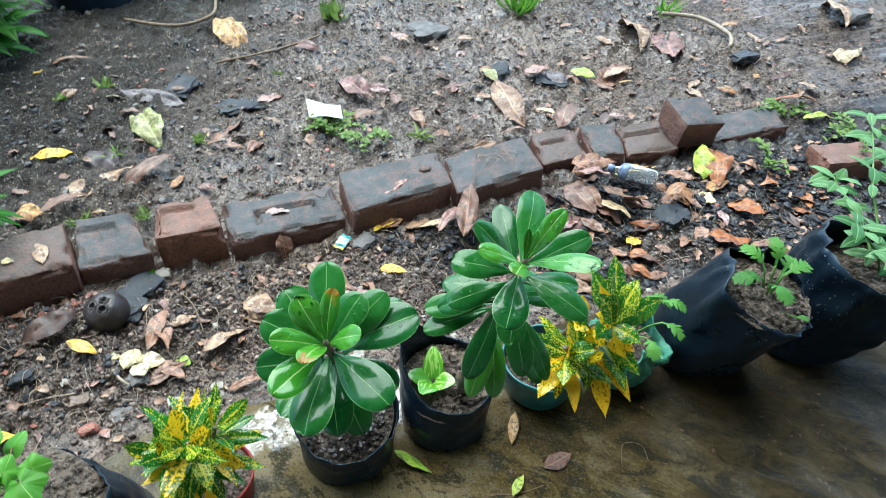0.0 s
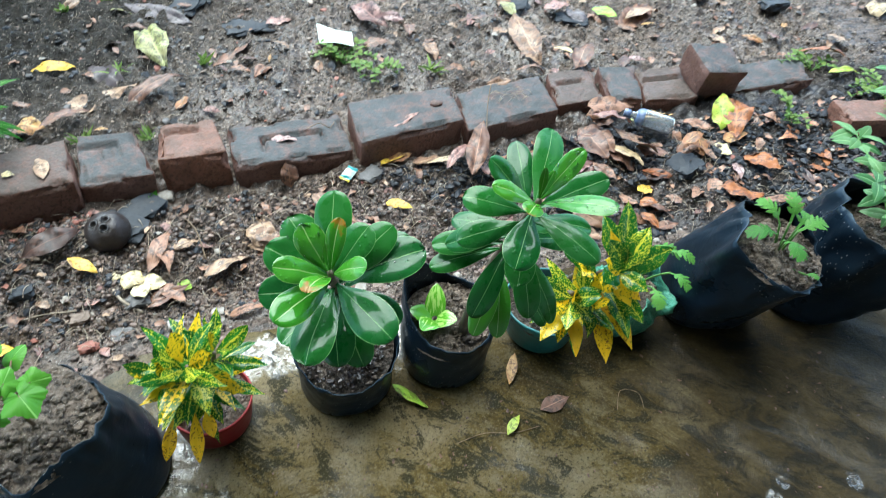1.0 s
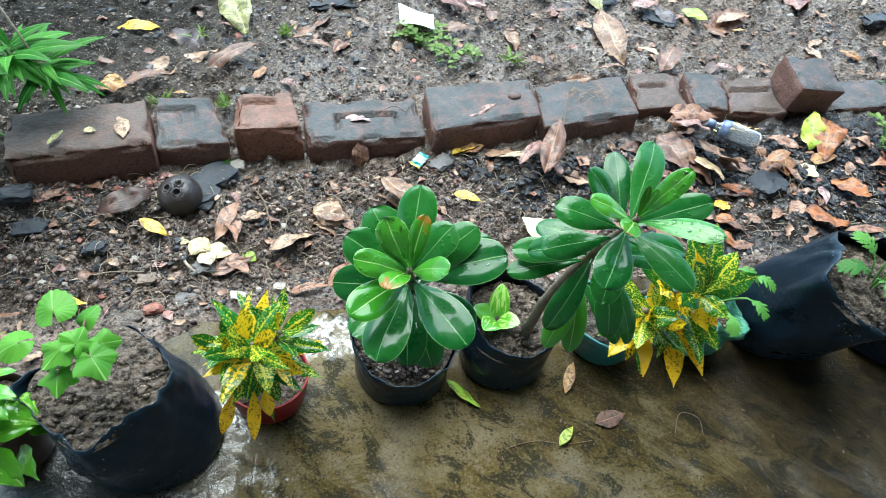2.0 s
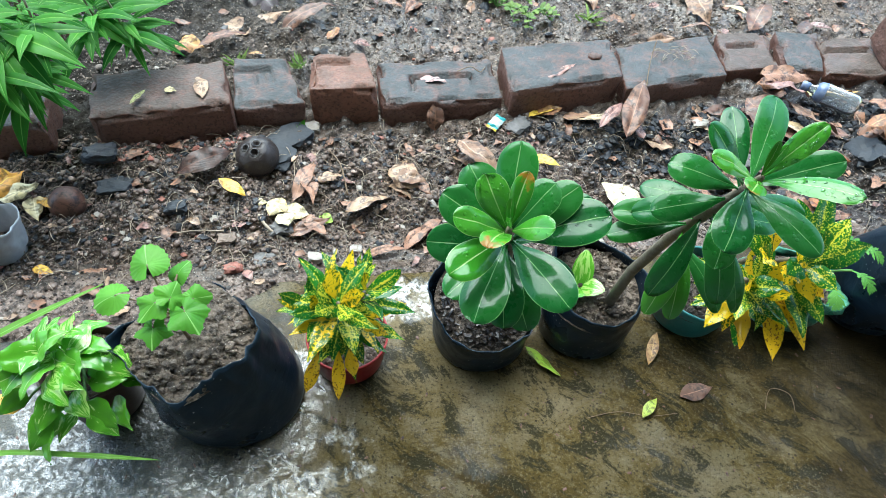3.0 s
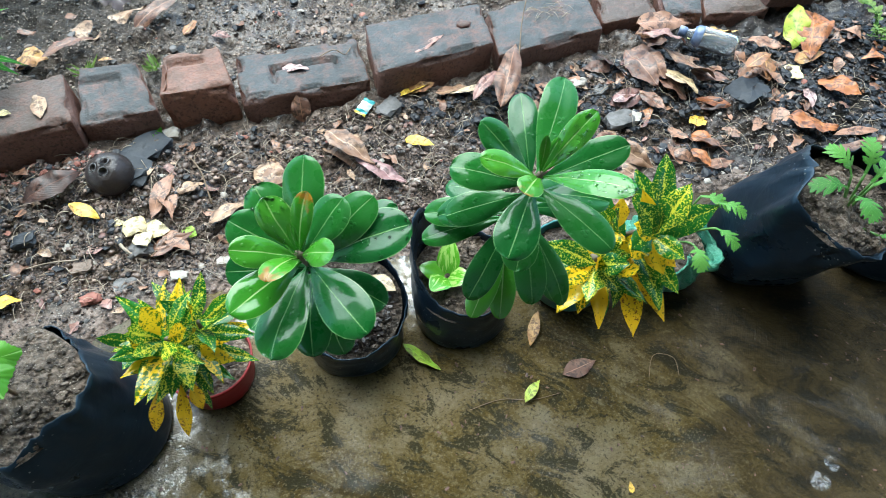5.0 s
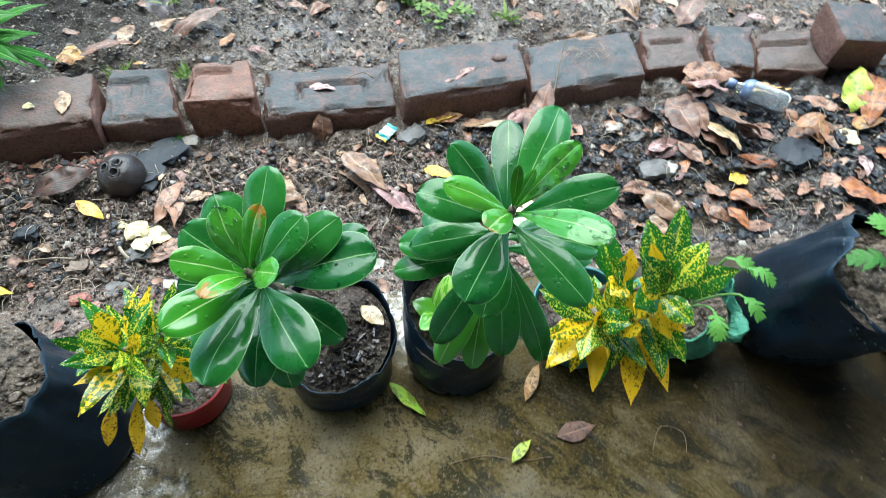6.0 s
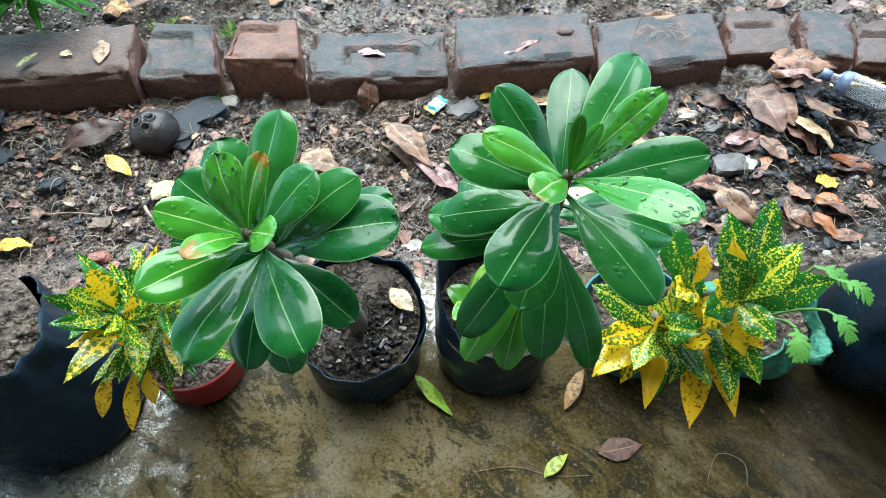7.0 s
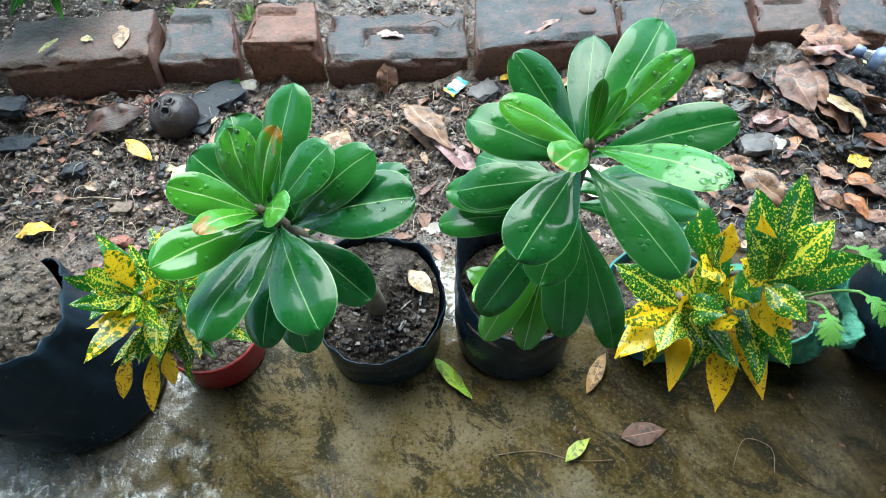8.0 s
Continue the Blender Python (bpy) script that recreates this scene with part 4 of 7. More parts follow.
def raindrops(leaf, count, seed, biggest=0.0026):
    """Beads of rain water on the upper side of a leaf."""
    q = np.random.RandomState(seed)
    top = leaf.data.polygons[: 14 * 8]
    verts, faces = [], []
    for _ in range(count):
        f = top[q.randint(16, len(top))]
        w = q.dirichlet(np.ones(len(f.vertices)))
        c = sum((Vector(leaf.data.vertices[i].co) * float(k) for i, k in zip(f.vertices, w)), Vector())
        size = 0.0009 + (biggest - 0.0009) * q.rand() ** 2.2
        m = Matrix.Translation(c) @ Vector((0, 0, 1)).rotation_difference(f.normal).to_matrix().to_4x4()
        n0 = len(verts)
        verts.append(m @ Vector((0, 0, 0.55 * size)))
        for ring, high in ((0.55, 0.45), (0.9, 0.22), (1.0, -0.05)):
            for k in range(9):
                a = k * 2 * math.pi / 9
                verts.append(m @ Vector((ring * size * math.cos(a), ring * size * 0.85 * math.sin(a), high * size)))
        for k in range(9):
            j = (k + 1) % 9
            faces.append((n0, n0 + 1 + k, n0 + 1 + j))
            for r in (1, 10):
                faces.append((n0 + r + k, n0 + r + 9 + k, n0 + r + 9 + j, n0 + r + j))
    drops = part("rain_water", mesh_of("rain_water", verts, faces, WATER), leaf, "clear beads of rain water", WORLD[leaf.name])
    return tagged(drops, kind="stuff")


# ---- glossy leaved plant in a low bag ----
plant_a = thing("potted_plant", -0.240, 0.155, 0.0, "glossy dark green spoon-leaved plant in a black grow bag", "potted plant", "plants along the slab")
vessel("grow_bag", BAG, plant_a, (-0.240, 0.163, 0), 0.076, (-0.240, 0.154, 0.110), 0.080, lambda a: 0.024 * math.sin(a) + 0.004 * math.sin(3 * a), 0.72, 0.007, 1)
soil_fill(plant_a, DARK_SOIL, (-0.240, 0.155), 0.077, 0.099, 1, (0.0, 0.26), 0.010, 0.014)
chip_v, chip_f = [], []
for k in range(420):
    a, s = RNG.rand() * 6.283, RNG.rand() ** 0.5 * 0.064
    c = Vector((-0.245 + s * math.cos(a), 0.142 + 0.85 * s * math.sin(a), 0.0))
    c.z = 0.101 + 0.26 * (c.y - 0.156) + RNG.uniform(0.002, 0.010)
    m = Matrix.Translation(c) @ pose(0, 0, 0, RNG.uniform(-40, 40), RNG.uniform(-40, 40), RNG.uniform(0, 360))
    h = (RNG.uniform(0.003, 0.008), RNG.uniform(0.0010, 0.0024), RNG.uniform(0.0005, 0.0012))
    n0 = len(chip_v)
    chip_v += [m @ Vector((h[0] * x * (0.7 if y > 0 else 1), h[1] * y, h[2] * z)) for x in (-1, 1) for y in (-1, 1) for z in (-1, 1)]
    chip_f += [tuple(n0 + i for i in f) for f in ((0, 1, 3, 2), (4, 6, 7, 5), (0, 4, 5, 1), (2, 3, 7, 6), (0, 2, 6, 4), (1, 5, 7, 3))]
tagged(part("bark_mulch", mesh_of("bark_mulch", chip_v, chip_f, DARK_GRAIN, False), plant_a, "wet black bark chips"), kind="stuff")
STEM_A = [(-0.237, 0.149, 0.080), (-0.240, 0.122, 0.17), (-0.250, 0.072, 0.29), (-0.264, 0.028, 0.385), (-0.276, 0.000, 0.452)]
part("stem", tube_mesh("stem", STEM, STEM_A, [0.013, 0.011, 0.009, 0.007, 0.003]), plant_a)
AXIS_A = Vector((-0.30, -0.45, 1.0)).normalized()


def on_stem(stem, k):
    """A point k metres below the tip, along the stem."""
    pts = [Vector(p) for p in stem][::-1]
    for p, q in zip(pts, pts[1:]):
        d = (q - p).length
        if k <= d:
            return p.lerp(q, k / d)
        k -= d
    return pts[-1]


def leaf_a(tip, width, down, young=False, arch=0.05, fold=0.22, lean=(0, 0, 0)):
    return rosette_leaf(plant_a, on_stem(STEM_A, down), tip, width * 0.98, AXIS_A + Vector(lean) + 0.16 * jitter(), LEAF_TIPPED if young == "brown" else (LEAF_YOUNG if young else LEAF_DEEP), arch * 0.8, fold * 0.85, len(WORLD) % 17, label="young leaf with a scorched brown tip" if young == "brown" else "")


leaf_a((-0.256, 0.074, 0.496), 0.044, 0.035)
raindrops(leaf_a((-0.305, 0.072, 0.470), 0.046, 0.045), 60, 1)
raindrops(leaf_a((-0.296, 0.040, 0.486), 0.034, 0.015, True, 0.05, 0.3), 60, 2)
leaf_a((-0.259, 0.026, 0.500), 0.022, 0.010, "brown", 0.08, 0.5)
leaf_a((-0.334, 0.052, 0.452), 0.044, 0.040)
leaf_a((-0.330, 0.002, 0.473), 0.030, 0.018, True)
leaf_a((-0.304, -0.032, 0.470), 0.028, 0.016, "brown", 0.12, 0.4)
leaf_a((-0.350, 0.034, 0.400), 0.044, 0.075)
leaf_a((-0.338, -0.044, 0.448), 0.038, 0.025, True, 0.06)
leaf_a((-0.247, -0.032, 0.488), 0.026, 0.010, True, 0.05, 0.3)
raindrops(leaf_a((-0.173, 0.008, 0.455), 0.052, 0.045, False, 0.06), 35, 5, 0.0022)
leaf_a((-0.228, 0.030, 0.480), 0.038, 0.020)
leaf_a((-0.232, -0.080, 0.430), 0.046, 0.035, False, 0.08)
leaf_a((-0.318, -0.070, 0.405), 0.048, 0.045, False, 0.09)
leaf_a((-0.284, -0.060, 0.372), 0.042, 0.065, False, 0.10)
leaf_a((-0.256, -0.056, 0.355), 0.042, 0.080, False, 0.10)
leaf_a((-0.202, 0.034, 0.470), 0.040, 0.050, False, 0.05)
leaf_a((-0.206, -0.030, 0.385), 0.036, 0.060, False, 0.08)
leaf_a((-0.180, 0.045, 0.440), 0.040, 0.080, False, 0.05)
leaf_a((-0.290, 0.090, 0.435), 0.042, 0.090, False, 0.05)
leaf_a((-0.335, -0.020, 0.380), 0.042, 0.090, False, 0.08)
leaf_a((-0.277, 0.006, 0.486), 0.010, 0.004, True, 0.02, 0.5)
leaf_a((-0.283, -0.014, 0.480), 0.010, 0.004, True, 0.02, 0.5)

# ---- taller glossy plant ----
plant_b = thing("potted_plant", -0.068, 0.155, 0.0, "tall glossy green plant with long spoon leaves in a black bag", "potted plant", "plants along the slab")
vessel("grow_bag", BAG, plant_b, (-0.067, 0.163, 0), 0.073, (-0.068, 0.160, 0.128), 0.077, lambda a: 0.085 * max(0, math.cos(a - 2.5)) ** 3 - 0.016 * max(0, -math.sin(a)), 0.72, 0.008, 2)
soil_fill(plant_b, POT_SOIL, (-0.068, 0.161), 0.073, 0.100, 2, (0.0, 0.18), 0.010, 0.012)
STEM_B = [(-0.050, 0.137, 0.090), (-0.056, 0.105, 0.22), (-0.062, 0.055, 0.35), (-0.067, 0.008, 0.45), (-0.073, -0.036, 0.540)]
part("stem", tube_mesh("stem", STEM, STEM_B, [0.0085, 0.0075, 0.0065, 0.006, 0.003]), plant_b)
AXIS_B = Vector((-0.06, -0.38, 1.0)).normalized()


def leaf_b(tip, width, down, young=False, arch=0.04, fold=0.22):
    return rosette_leaf(plant_b, on_stem(STEM_B, down), tip, width * 0.84, AXIS_B + 0.14 * jitter(), LEAF_TIPPED if young == "brown" else (LEAF_YOUNG if young else LEAF_DEEP), arch * 0.7, fold * 0.85, len(WORLD) % 19, label="young leaf with a scorched brown tip" if young == "brown" else "")


leaf_b((-0.016, 0.058, 0.553), 0.040, 0.025)
leaf_b((-0.057, 0.062, 0.540), 0.032, 0.040)
leaf_b((-0.110, 0.005, 0.568), 0.036, 0.030)
raindrops(leaf_b((-0.033, -0.028, 0.590), 0.026, 0.010, True, 0.03, 0.35), 40, 3, 0.0026)
leaf_b((0.001, -0.034, 0.554), 0.036, 0.025)
raindrops(leaf_b((-0.024, -0.090, 0.571), 0.030, 0.008, True, 0.05, 0.25), 40, 4, 0.0024)
leaf_b((-0.028, -0.096, 0.505), 0.038, 0.030, False, 0.06)
leaf_b((-0.112, -0.085, 0.506), 0.044, 0.025, False, 0.06)
leaf_b((-0.119, -0.026, 0.562), 0.026, 0.010, True, 0.05)
leaf_b((-0.136, 0.004, 0.525), 0.040, 0.035)
leaf_b((-0.143, -0.008, 0.475), 0.036, 0.060)
leaf_b((-0.144, 0.022, 0.440), 0.036, 0.085)
leaf_b((-0.094, -0.068, 0.456), 0.040, 0.065, False, 0.08)
leaf_b((0.004, -0.030, 0.480), 0.036, 0.060)
leaf_b((-0.012, 0.020, 0.450), 0.034, 0.090)
leaf_b((-0.094, -0.058, 0.548), 0.026, 0.006, "brown", 0.12, 0.3)
leaf_b((-0.076, -0.076, 0.405), 0.036, 0.095, False, 0.16)
leaf_b((-0.030, -0.062, 0.362), 0.032, 0.110, False, 0.12)
leaf_b((-0.128, -0.042, 0.380), 0.036, 0.120, False, 0.18)
leaf_b((-0.124, -0.046, 0.352), 0.034, 0.170, True, 0.22)
leaf_b((-0.094, -0.048, 0.340), 0.034, 0.180, True, 0.22)
leaf_b((-0.120, 0.050, 0.420), 0.034, 0.110, False, 0.05)
leaf_b((-0.151, 0.044, 0.420), 0.036, 0.130, False, 0.06)
leaf_b((-0.157, 0.028, 0.400), 0.034, 0.150, False, 0.08)
leaf_b((-0.128, 0.050, 0.450), 0.034, 0.090)
leaf_b((-0.010, -0.022, 0.300), 0.032, 0.200, False, 0.16)
leaf_b((0.022, 0.008, 0.420), 0.036, 0.120, False, 0.05)
leaf_b((-0.072, -0.034, 0.578), 0.010, 0.004, True, 0.02, 0.5)
leaf_b((-0.060, -0.030, 0.570), 0.010, 0.004, True, 0.02, 0.5)
for tip in ((-0.124, 0.130, 0.132), (-0.076, 0.204, 0.146), (-0.130, 0.176, 0.130), (-0.062, 0.138, 0.126)):
    rosette_leaf(plant_b, (-0.092, 0.162, 0.108), tip, 0.034, (0, -0.2, 1), POTHOS, 0.1, 0.1, 3, "round", 0.01, "small pale seedling leaf", "seedling_leaf")


# ---- crotons ----
def whorl(owner, apex, axis, count, length, width, seed, drop=0.07, low=-0.5, gold=0.15):
    """Leaves round a shoot tip: upright ones at the top, older ones spreading and hanging below, some turned yellow."""
    rr = random.Random(seed)
    axis = Vector(axis).normalized()
    side = axis.cross(Vector((0, 1, 0.3))).normalized()
    front = axis.cross(side)
    for i in range(count):
        s = i / (count - 1)
        a = i * 2.399 + rr.uniform(-0.35, 0.35)
        e = 1.25 + (low - 1.25) * s ** 0.8 + rr.uniform(-0.22, 0.22)
        out = (side * math.cos(a) + front * math.sin(a))
        d = (out * math.cos(e) + axis * math.sin(e)).normalized()
        base = Vector(apex) - axis * drop * s + out * 0.004
        size = length * (0.74 + 0.32 * min(1, s * 2.2)) * rr.uniform(0.72, 1.15)
        pick = rr.random()
        mat = CROTON_YELLOW if pick < gold else (CROTON_LIME if pick < gold + 0.42 else CROTON_GREEN)
        roll = Vector((rr.uniform(-0.45, 0.45), rr.uniform(-0.45, 0.45), 0))
        rosette_leaf(owner, base, base + d * size, width * rr.uniform(0.72, 1.1), axis + out * (0.9 if e > 0.7 else 0.25) + roll, mat, rr.uniform(-0.02, 0.16), 0.32, i + seed, "croton", 0.05)


croton_a = thing("croton", -0.450, 0.135, 0.0, "small yellow-spotted croton bush in a red plastic pot", "potted plant", "plants along the slab")
vessel("pot", RED_POT, croton_a, (-0.452, 0.140, 0), 0.054, (-0.450, 0.136, 0.068), 0.062, lambda a: 0.0, 0.8, 0.0, 3, 0.0, 0.0, 10, 48, 0.003, "round red plastic pot")
soil_fill(croton_a, POT_SOIL, (-0.450, 0.136), 0.058, 0.056, 3, (0.0, 0.0), 0.006, 0.006)
for apex in ((-0.452, 0.070, 0.262), (-0.420, 0.095, 0.245), (-0.478, 0.085, 0.235)):
    part("stem", tube_mesh("stem", STEM, curve_points((-0.450, 0.130, 0.055), Vector(apex) - Vector((0, 0, 0.015)), 0.0, 6, (0, 0.012, 0)), 0.003), croton_a)
whorl(croton_a, (-0.455, 0.064, 0.262), (-0.05, -0.35, 1), 30, 0.072, 0.024, 1, 0.100, -0.50, 0.18)
whorl(croton_a, (-0.418, 0.092, 0.245), (0.35, -0.1, 1), 22, 0.072, 0.024, 2, 0.09, -0.45, 0.12)
whorl(croton_a, (-0.484, 0.085, 0.228), (-0.5, -0.2, 1), 20, 0.070, 0.023, 5, 0.09, -0.50, 0.22)
for tip in ((-0.462, -0.004, 0.135), (-0.505, 0.018, 0.122), (-0.440, 0.020, 0.150)):
    rosette_leaf(croton_a, (tip[0] * 0.6 - 0.18, 0.045, 0.178), tip, 0.019, (0, -1, 0.9), CROTON_GOLD, 0.08, 0.3, 4, "croton", 0.03)

croton_b = thing("croton", 0.105, 0.150, 0.0, "yellow and green speckled croton in a teal pot", "potted plant", "plants along the slab")
vessel("pot", TEAL_POT, croton_b, (0.116, 0.172, 0), 0.058, (0.112, 0.160, 0.098), 0.074, lambda a: 0.0, 0.8, 0.003, 4, 0.0, 0.0, 10, 48, 0.003, "teal plastic pot")
soil_fill(croton_b, DARK_SOIL, (0.112, 0.161), 0.070, 0.078, 4)
for apex in ((0.066, 0.046, 0.262), (0.126, 0.040, 0.308), (0.10, 0.075, 0.27)):
    part("stem", tube_mesh("stem", STEM, curve_points((0.108, 0.150, 0.080), apex, 0.0, 6, (0, 0.014, 0)), 0.0045), croton_b)
SHOOT_LEFT, SHOOT_TALL, SHOOT_BACK = (0.064, 0.040, 0.258), (0.128, 0.036, 0.305), (0.100, 0.075, 0.270)


def croton_leaf(tip, shoot, drop, width, mat):
    """A speckled leaf from a shoot, joined a little below its top."""
    root = Vector((0.108, 0.150, 0.080))
    base = Vector(shoot) + (root - Vector(shoot)).normalized() * drop
    out = Vector(tip) - base
    q = random.Random(len(WORLD))
    face = Vector((0.15 * out.x, -0.45, 1.0)) + Vector((q.uniform(-0.3, 0.3), q.uniform(-0.3, 0.3), 0))
    rosette_leaf(croton_b, base, tip, width * 1.08, face, mat, q.uniform(0.03, 0.14), 0.28, len(WORLD) % 13, "croton", 0.04)


croton_leaf((0.003, 0.070, 0.285), SHOOT_LEFT, 0.000, 0.030, CROTON_GREEN)
croton_leaf((0.001, -0.001, 0.235), SHOOT_LEFT, 0.020, 0.030, CROTON_YELLOW)
croton_leaf((0.002, 0.022, 0.262), SHOOT_LEFT, 0.010, 0.026, CROTON_YELLOW)
croton_leaf((0.056, -0.018, 0.200), SHOOT_LEFT, 0.045, 0.026, CROTON_GOLD)
croton_leaf((0.086, 0.007, 0.235), SHOOT_LEFT, 0.005, 0.024, CROTON_GREEN)
croton_leaf((0.031, -0.001, 0.220), SHOOT_LEFT, 0.030, 0.026, CROTON_YELLOW)
croton_leaf((0.052, 0.025, 0.295), SHOOT_LEFT, 0.000, 0.022, CROTON_GOLD)
croton_leaf((0.091, 0.014, 0.285), SHOOT_LEFT, -0.004, 0.028, CROTON_GREEN)
croton_leaf((0.037, -0.003, 0.250), SHOOT_LEFT, 0.012, 0.024, CROTON_LIME)
croton_leaf((0.084, 0.147, 0.300), SHOOT_BACK, 0.010, 0.032, CROTON_GREEN)
croton_leaf((0.110, 0.095, 0.310), SHOOT_BACK, 0.000, 0.028, CROTON_GOLD)
croton_leaf((0.080, 0.086, 0.310), SHOOT_BACK, 0.000, 0.026, CROTON_LIME)
croton_leaf((0.074, 0.043, 0.300), SHOOT_BACK, -0.010, 0.030, CROTON_YELLOW)
croton_leaf((0.088, 0.071, 0.320), SHOOT_BACK, -0.010, 0.028, CROTON_GREEN)
croton_leaf((0.098, -0.035, 0.190), SHOOT_TALL, 0.075, 0.032, CROTON_GOLD)
croton_leaf((0.141, -0.028, 0.200), SHOOT_TALL, 0.070, 0.026, CROTON_GOLD)
croton_leaf((0.129, -0.024, 0.225), SHOOT_TALL, 0.060, 0.032, CROTON_GREEN)
croton_leaf((0.157, -0.013, 0.235), SHOOT_TALL, 0.040, 0.028, CROTON_LIME)
croton_leaf((0.081, 0.001, 0.210), SHOOT_TALL, 0.080, 0.024, CROTON_GREEN)
croton_leaf((0.159, 0.107, 0.365), SHOOT_TALL, 0.000, 0.036, CROTON_GREEN)
croton_leaf((0.118, 0.098, 0.355), SHOOT_TALL, 0.000, 0.036, CROTON_GREEN)
croton_leaf((0.179, 0.069, 0.345), SHOOT_TALL, 0.005, 0.034, CROTON_LIME)
croton_leaf((0.223, 0.056, 0.305), SHOOT_TALL, 0.015, 0.034, CROTON_GREEN)
croton_leaf((0.200, 0.057, 0.285), SHOOT_TALL, 0.020, 0.026, CROTON_GOLD)
croton_leaf((0.155, 0.002, 0.290), SHOOT_TALL, 0.010, 0.028, CROTON_LIME)
croton_leaf((0.087, 0.037, 0.375), SHOOT_TALL, -0.004, 0.034, CROTON_GREEN)
croton_leaf((0.109, 0.063, 0.360), SHOOT_TALL, 0.000, 0.020, CROTON_GOLD)
croton_leaf((0.094, 0.026, 0.300), SHOOT_TALL, 0.010, 0.030, CROTON_GREEN)
croton_leaf((0.135, 0.002, 0.265), SHOOT_TALL, 0.025, 0.026, CROTON_YELLOW)
croton_leaf((0.093, 0.036, 0.335), SHOOT_TALL, 0.000, 0.028, CROTON_YELLOW)
croton_leaf((0.116, 0.038, 0.370), SHOOT_TALL, -0.004, 0.030, CROTON_LIME)
croton_leaf((0.158, 0.011, 0.260), SHOOT_TALL, 0.035, 0.022, CROTON_GOLD)
croton_leaf((0.099, 0.022, 0.280), SHOOT_TALL, 0.030, 0.028, CROTON_YELLOW)
whorl(croton_b, (0.088, 0.042, 0.255), (-0.1, -0.5, 1), 16, 0.066, 0.027, 31, 0.085, -0.35, 0.4)
whorl(croton_b, (0.100, 0.060, 0.262), (0.0, 0.0, 1), 12, 0.070, 0.028, 13, 0.08, -0.3, 0.3)

fern = thing("potted_seedling", 0.252, 0.160, 0.0, "feathery cut-leaved seedling in soil wrapped in green plastic", "potted plant", "plants along the slab")
vessel("plastic_bag", GREEN_NET, fern, (0.272, 0.170, 0), 0.058, (0.268, 0.152, 0.098), 0.066, lambda a: 0.014 * math.sin(3 * a) + 0.006 * math.sin(7 * a), 0.7, 0.024, 6, 0.008, 0.0, 18, 72, 0.003, "crumpled green plastic bag")
soil_fill(fern, POT_SOIL, (0.268, 0.154), 0.060, 0.078, 6)
for base, tip, size in (((0.272, 0.155, 0.085), (0.300, 0.128, 0.205), 0.042), ((0.272, 0.155, 0.085), (0.288, 0.100, 0.185), 0.042), ((0.268, 0.15, 0.085), (0.250, 0.085, 0.175), 0.044), ((0.270, 0.16, 0.085), (0.285, 0.150, 0.200), 0.046)):
    stalk = part("leaf_stalk", tube_mesh("leaf_stalk", GREEN_STEM, curve_points(base, tip, 0.01, 5), 0.0018, 6), fern)
    d = Vector(tip) - Vector(base)
    d.z *= -0.05
    part("leaf", feather_mesh("leaf", LEAF_GREEN, size, len(WORLD) % 7), stalk, "deeply cut soft green leaf", basis(tip, Vector(tip) + d, (0, 0, 1)))

# ---- large bag with a young vine ----
vine = thing("potted_vine", -0.620, 0.080, 0.0, "young lobed-leaf vine in a large folded black bag", "potted plant", "plants along the slab")


def big_rim(a):
    return 0.016 * max(0, math.cos(a)) - 0.012 * max(0, math.cos(a + 2.2)) ** 2 - 0.036 * max(0, math.cos(a - 1.55)) ** 1.5 + 0.003 * math.sin(5 * a)


def big_pinch(a):
    """The gusseted bag opens as a square with a corner to the front."""
    return 1 - 1.10 / (abs(math.cos(a + 0.1)) ** 1.35 + abs(math.sin(a + 0.1)) ** 1.35) ** 0.74


vessel("grow_bag", BAG, vine, (-0.616, 0.098, 0), 0.096, (-0.647, 0.084, 0.180), 0.084, big_rim, 0.74, 0.012, 9, 0.004, 0.03, 24, 80, 0.0015, "", big_pinch)
soil_fill(vine, POT_SOIL, (-0.648, 0.083), 0.083, 0.170, 9, (0.03, 0.10), 0.012, 0.009, "", big_pinch)
part("stem", tube_mesh("stem", RED_STEM, [(-0.643, 0.082, 0.150), (-0.646, 0.074, 0.205), (-0.645, 0.068, 0.250), (-0.642, 0.068, 0.285)], [0.003, 0.0026, 0.002, 0.0015], 7), vine)
rr = random.Random(8)
for hub, aim, size, lobes, deep in (
    ((-0.671, 0.118, 0.300), (-0.2, 0.9, 0.1), 0.033, 3, 0.08),
    ((-0.711, 0.076, 0.285), (-0.8, -0.3, -0.1), 0.029, 3, 0.10),
    ((-0.659, 0.051, 0.295), (-0.6, -0.7, -0.1), 0.029, 5, 0.30),
    ((-0.634, 0.064, 0.302), (0.2, 0.8, 0.0), 0.026, 5, 0.26),
    ((-0.615, 0.034, 0.295), (0.5, -0.8, -0.2), 0.033, 5, 0.26),
    ((-0.660, 0.031, 0.272), (0.0, -1.0, -0.3), 0.028, 5, 0.34),
    ((-0.636, 0.110, 0.284), (0.6, 0.8, 0.5), 0.023, 3, 0.20),
    ((-0.611, 0.072, 0.278), (1.0, 0.3, -0.2), 0.024, 5, 0.22),
):
    aim, hub = Vector(aim).normalized(), Vector(hub)
    hub = hub - aim * size * 0.25
    stalk = part("leaf_stalk", tube_mesh("leaf_stalk", RED_STEM, curve_points((-0.645, 0.068, 0.250), hub, 0.006, 5), 0.0011, 6), vine)
    part("leaf", lobed_mesh("leaf", LEAF_VINE, size * 0.92, lobes, deep, 0.20, len(WORLD) % 9), stalk, "", basis(hub, hub + aim, Vector((0.1, -0.35, 1)) + 0.5 * Vector((rr.uniform(-1, 1), rr.uniform(-1, 1), 0))))

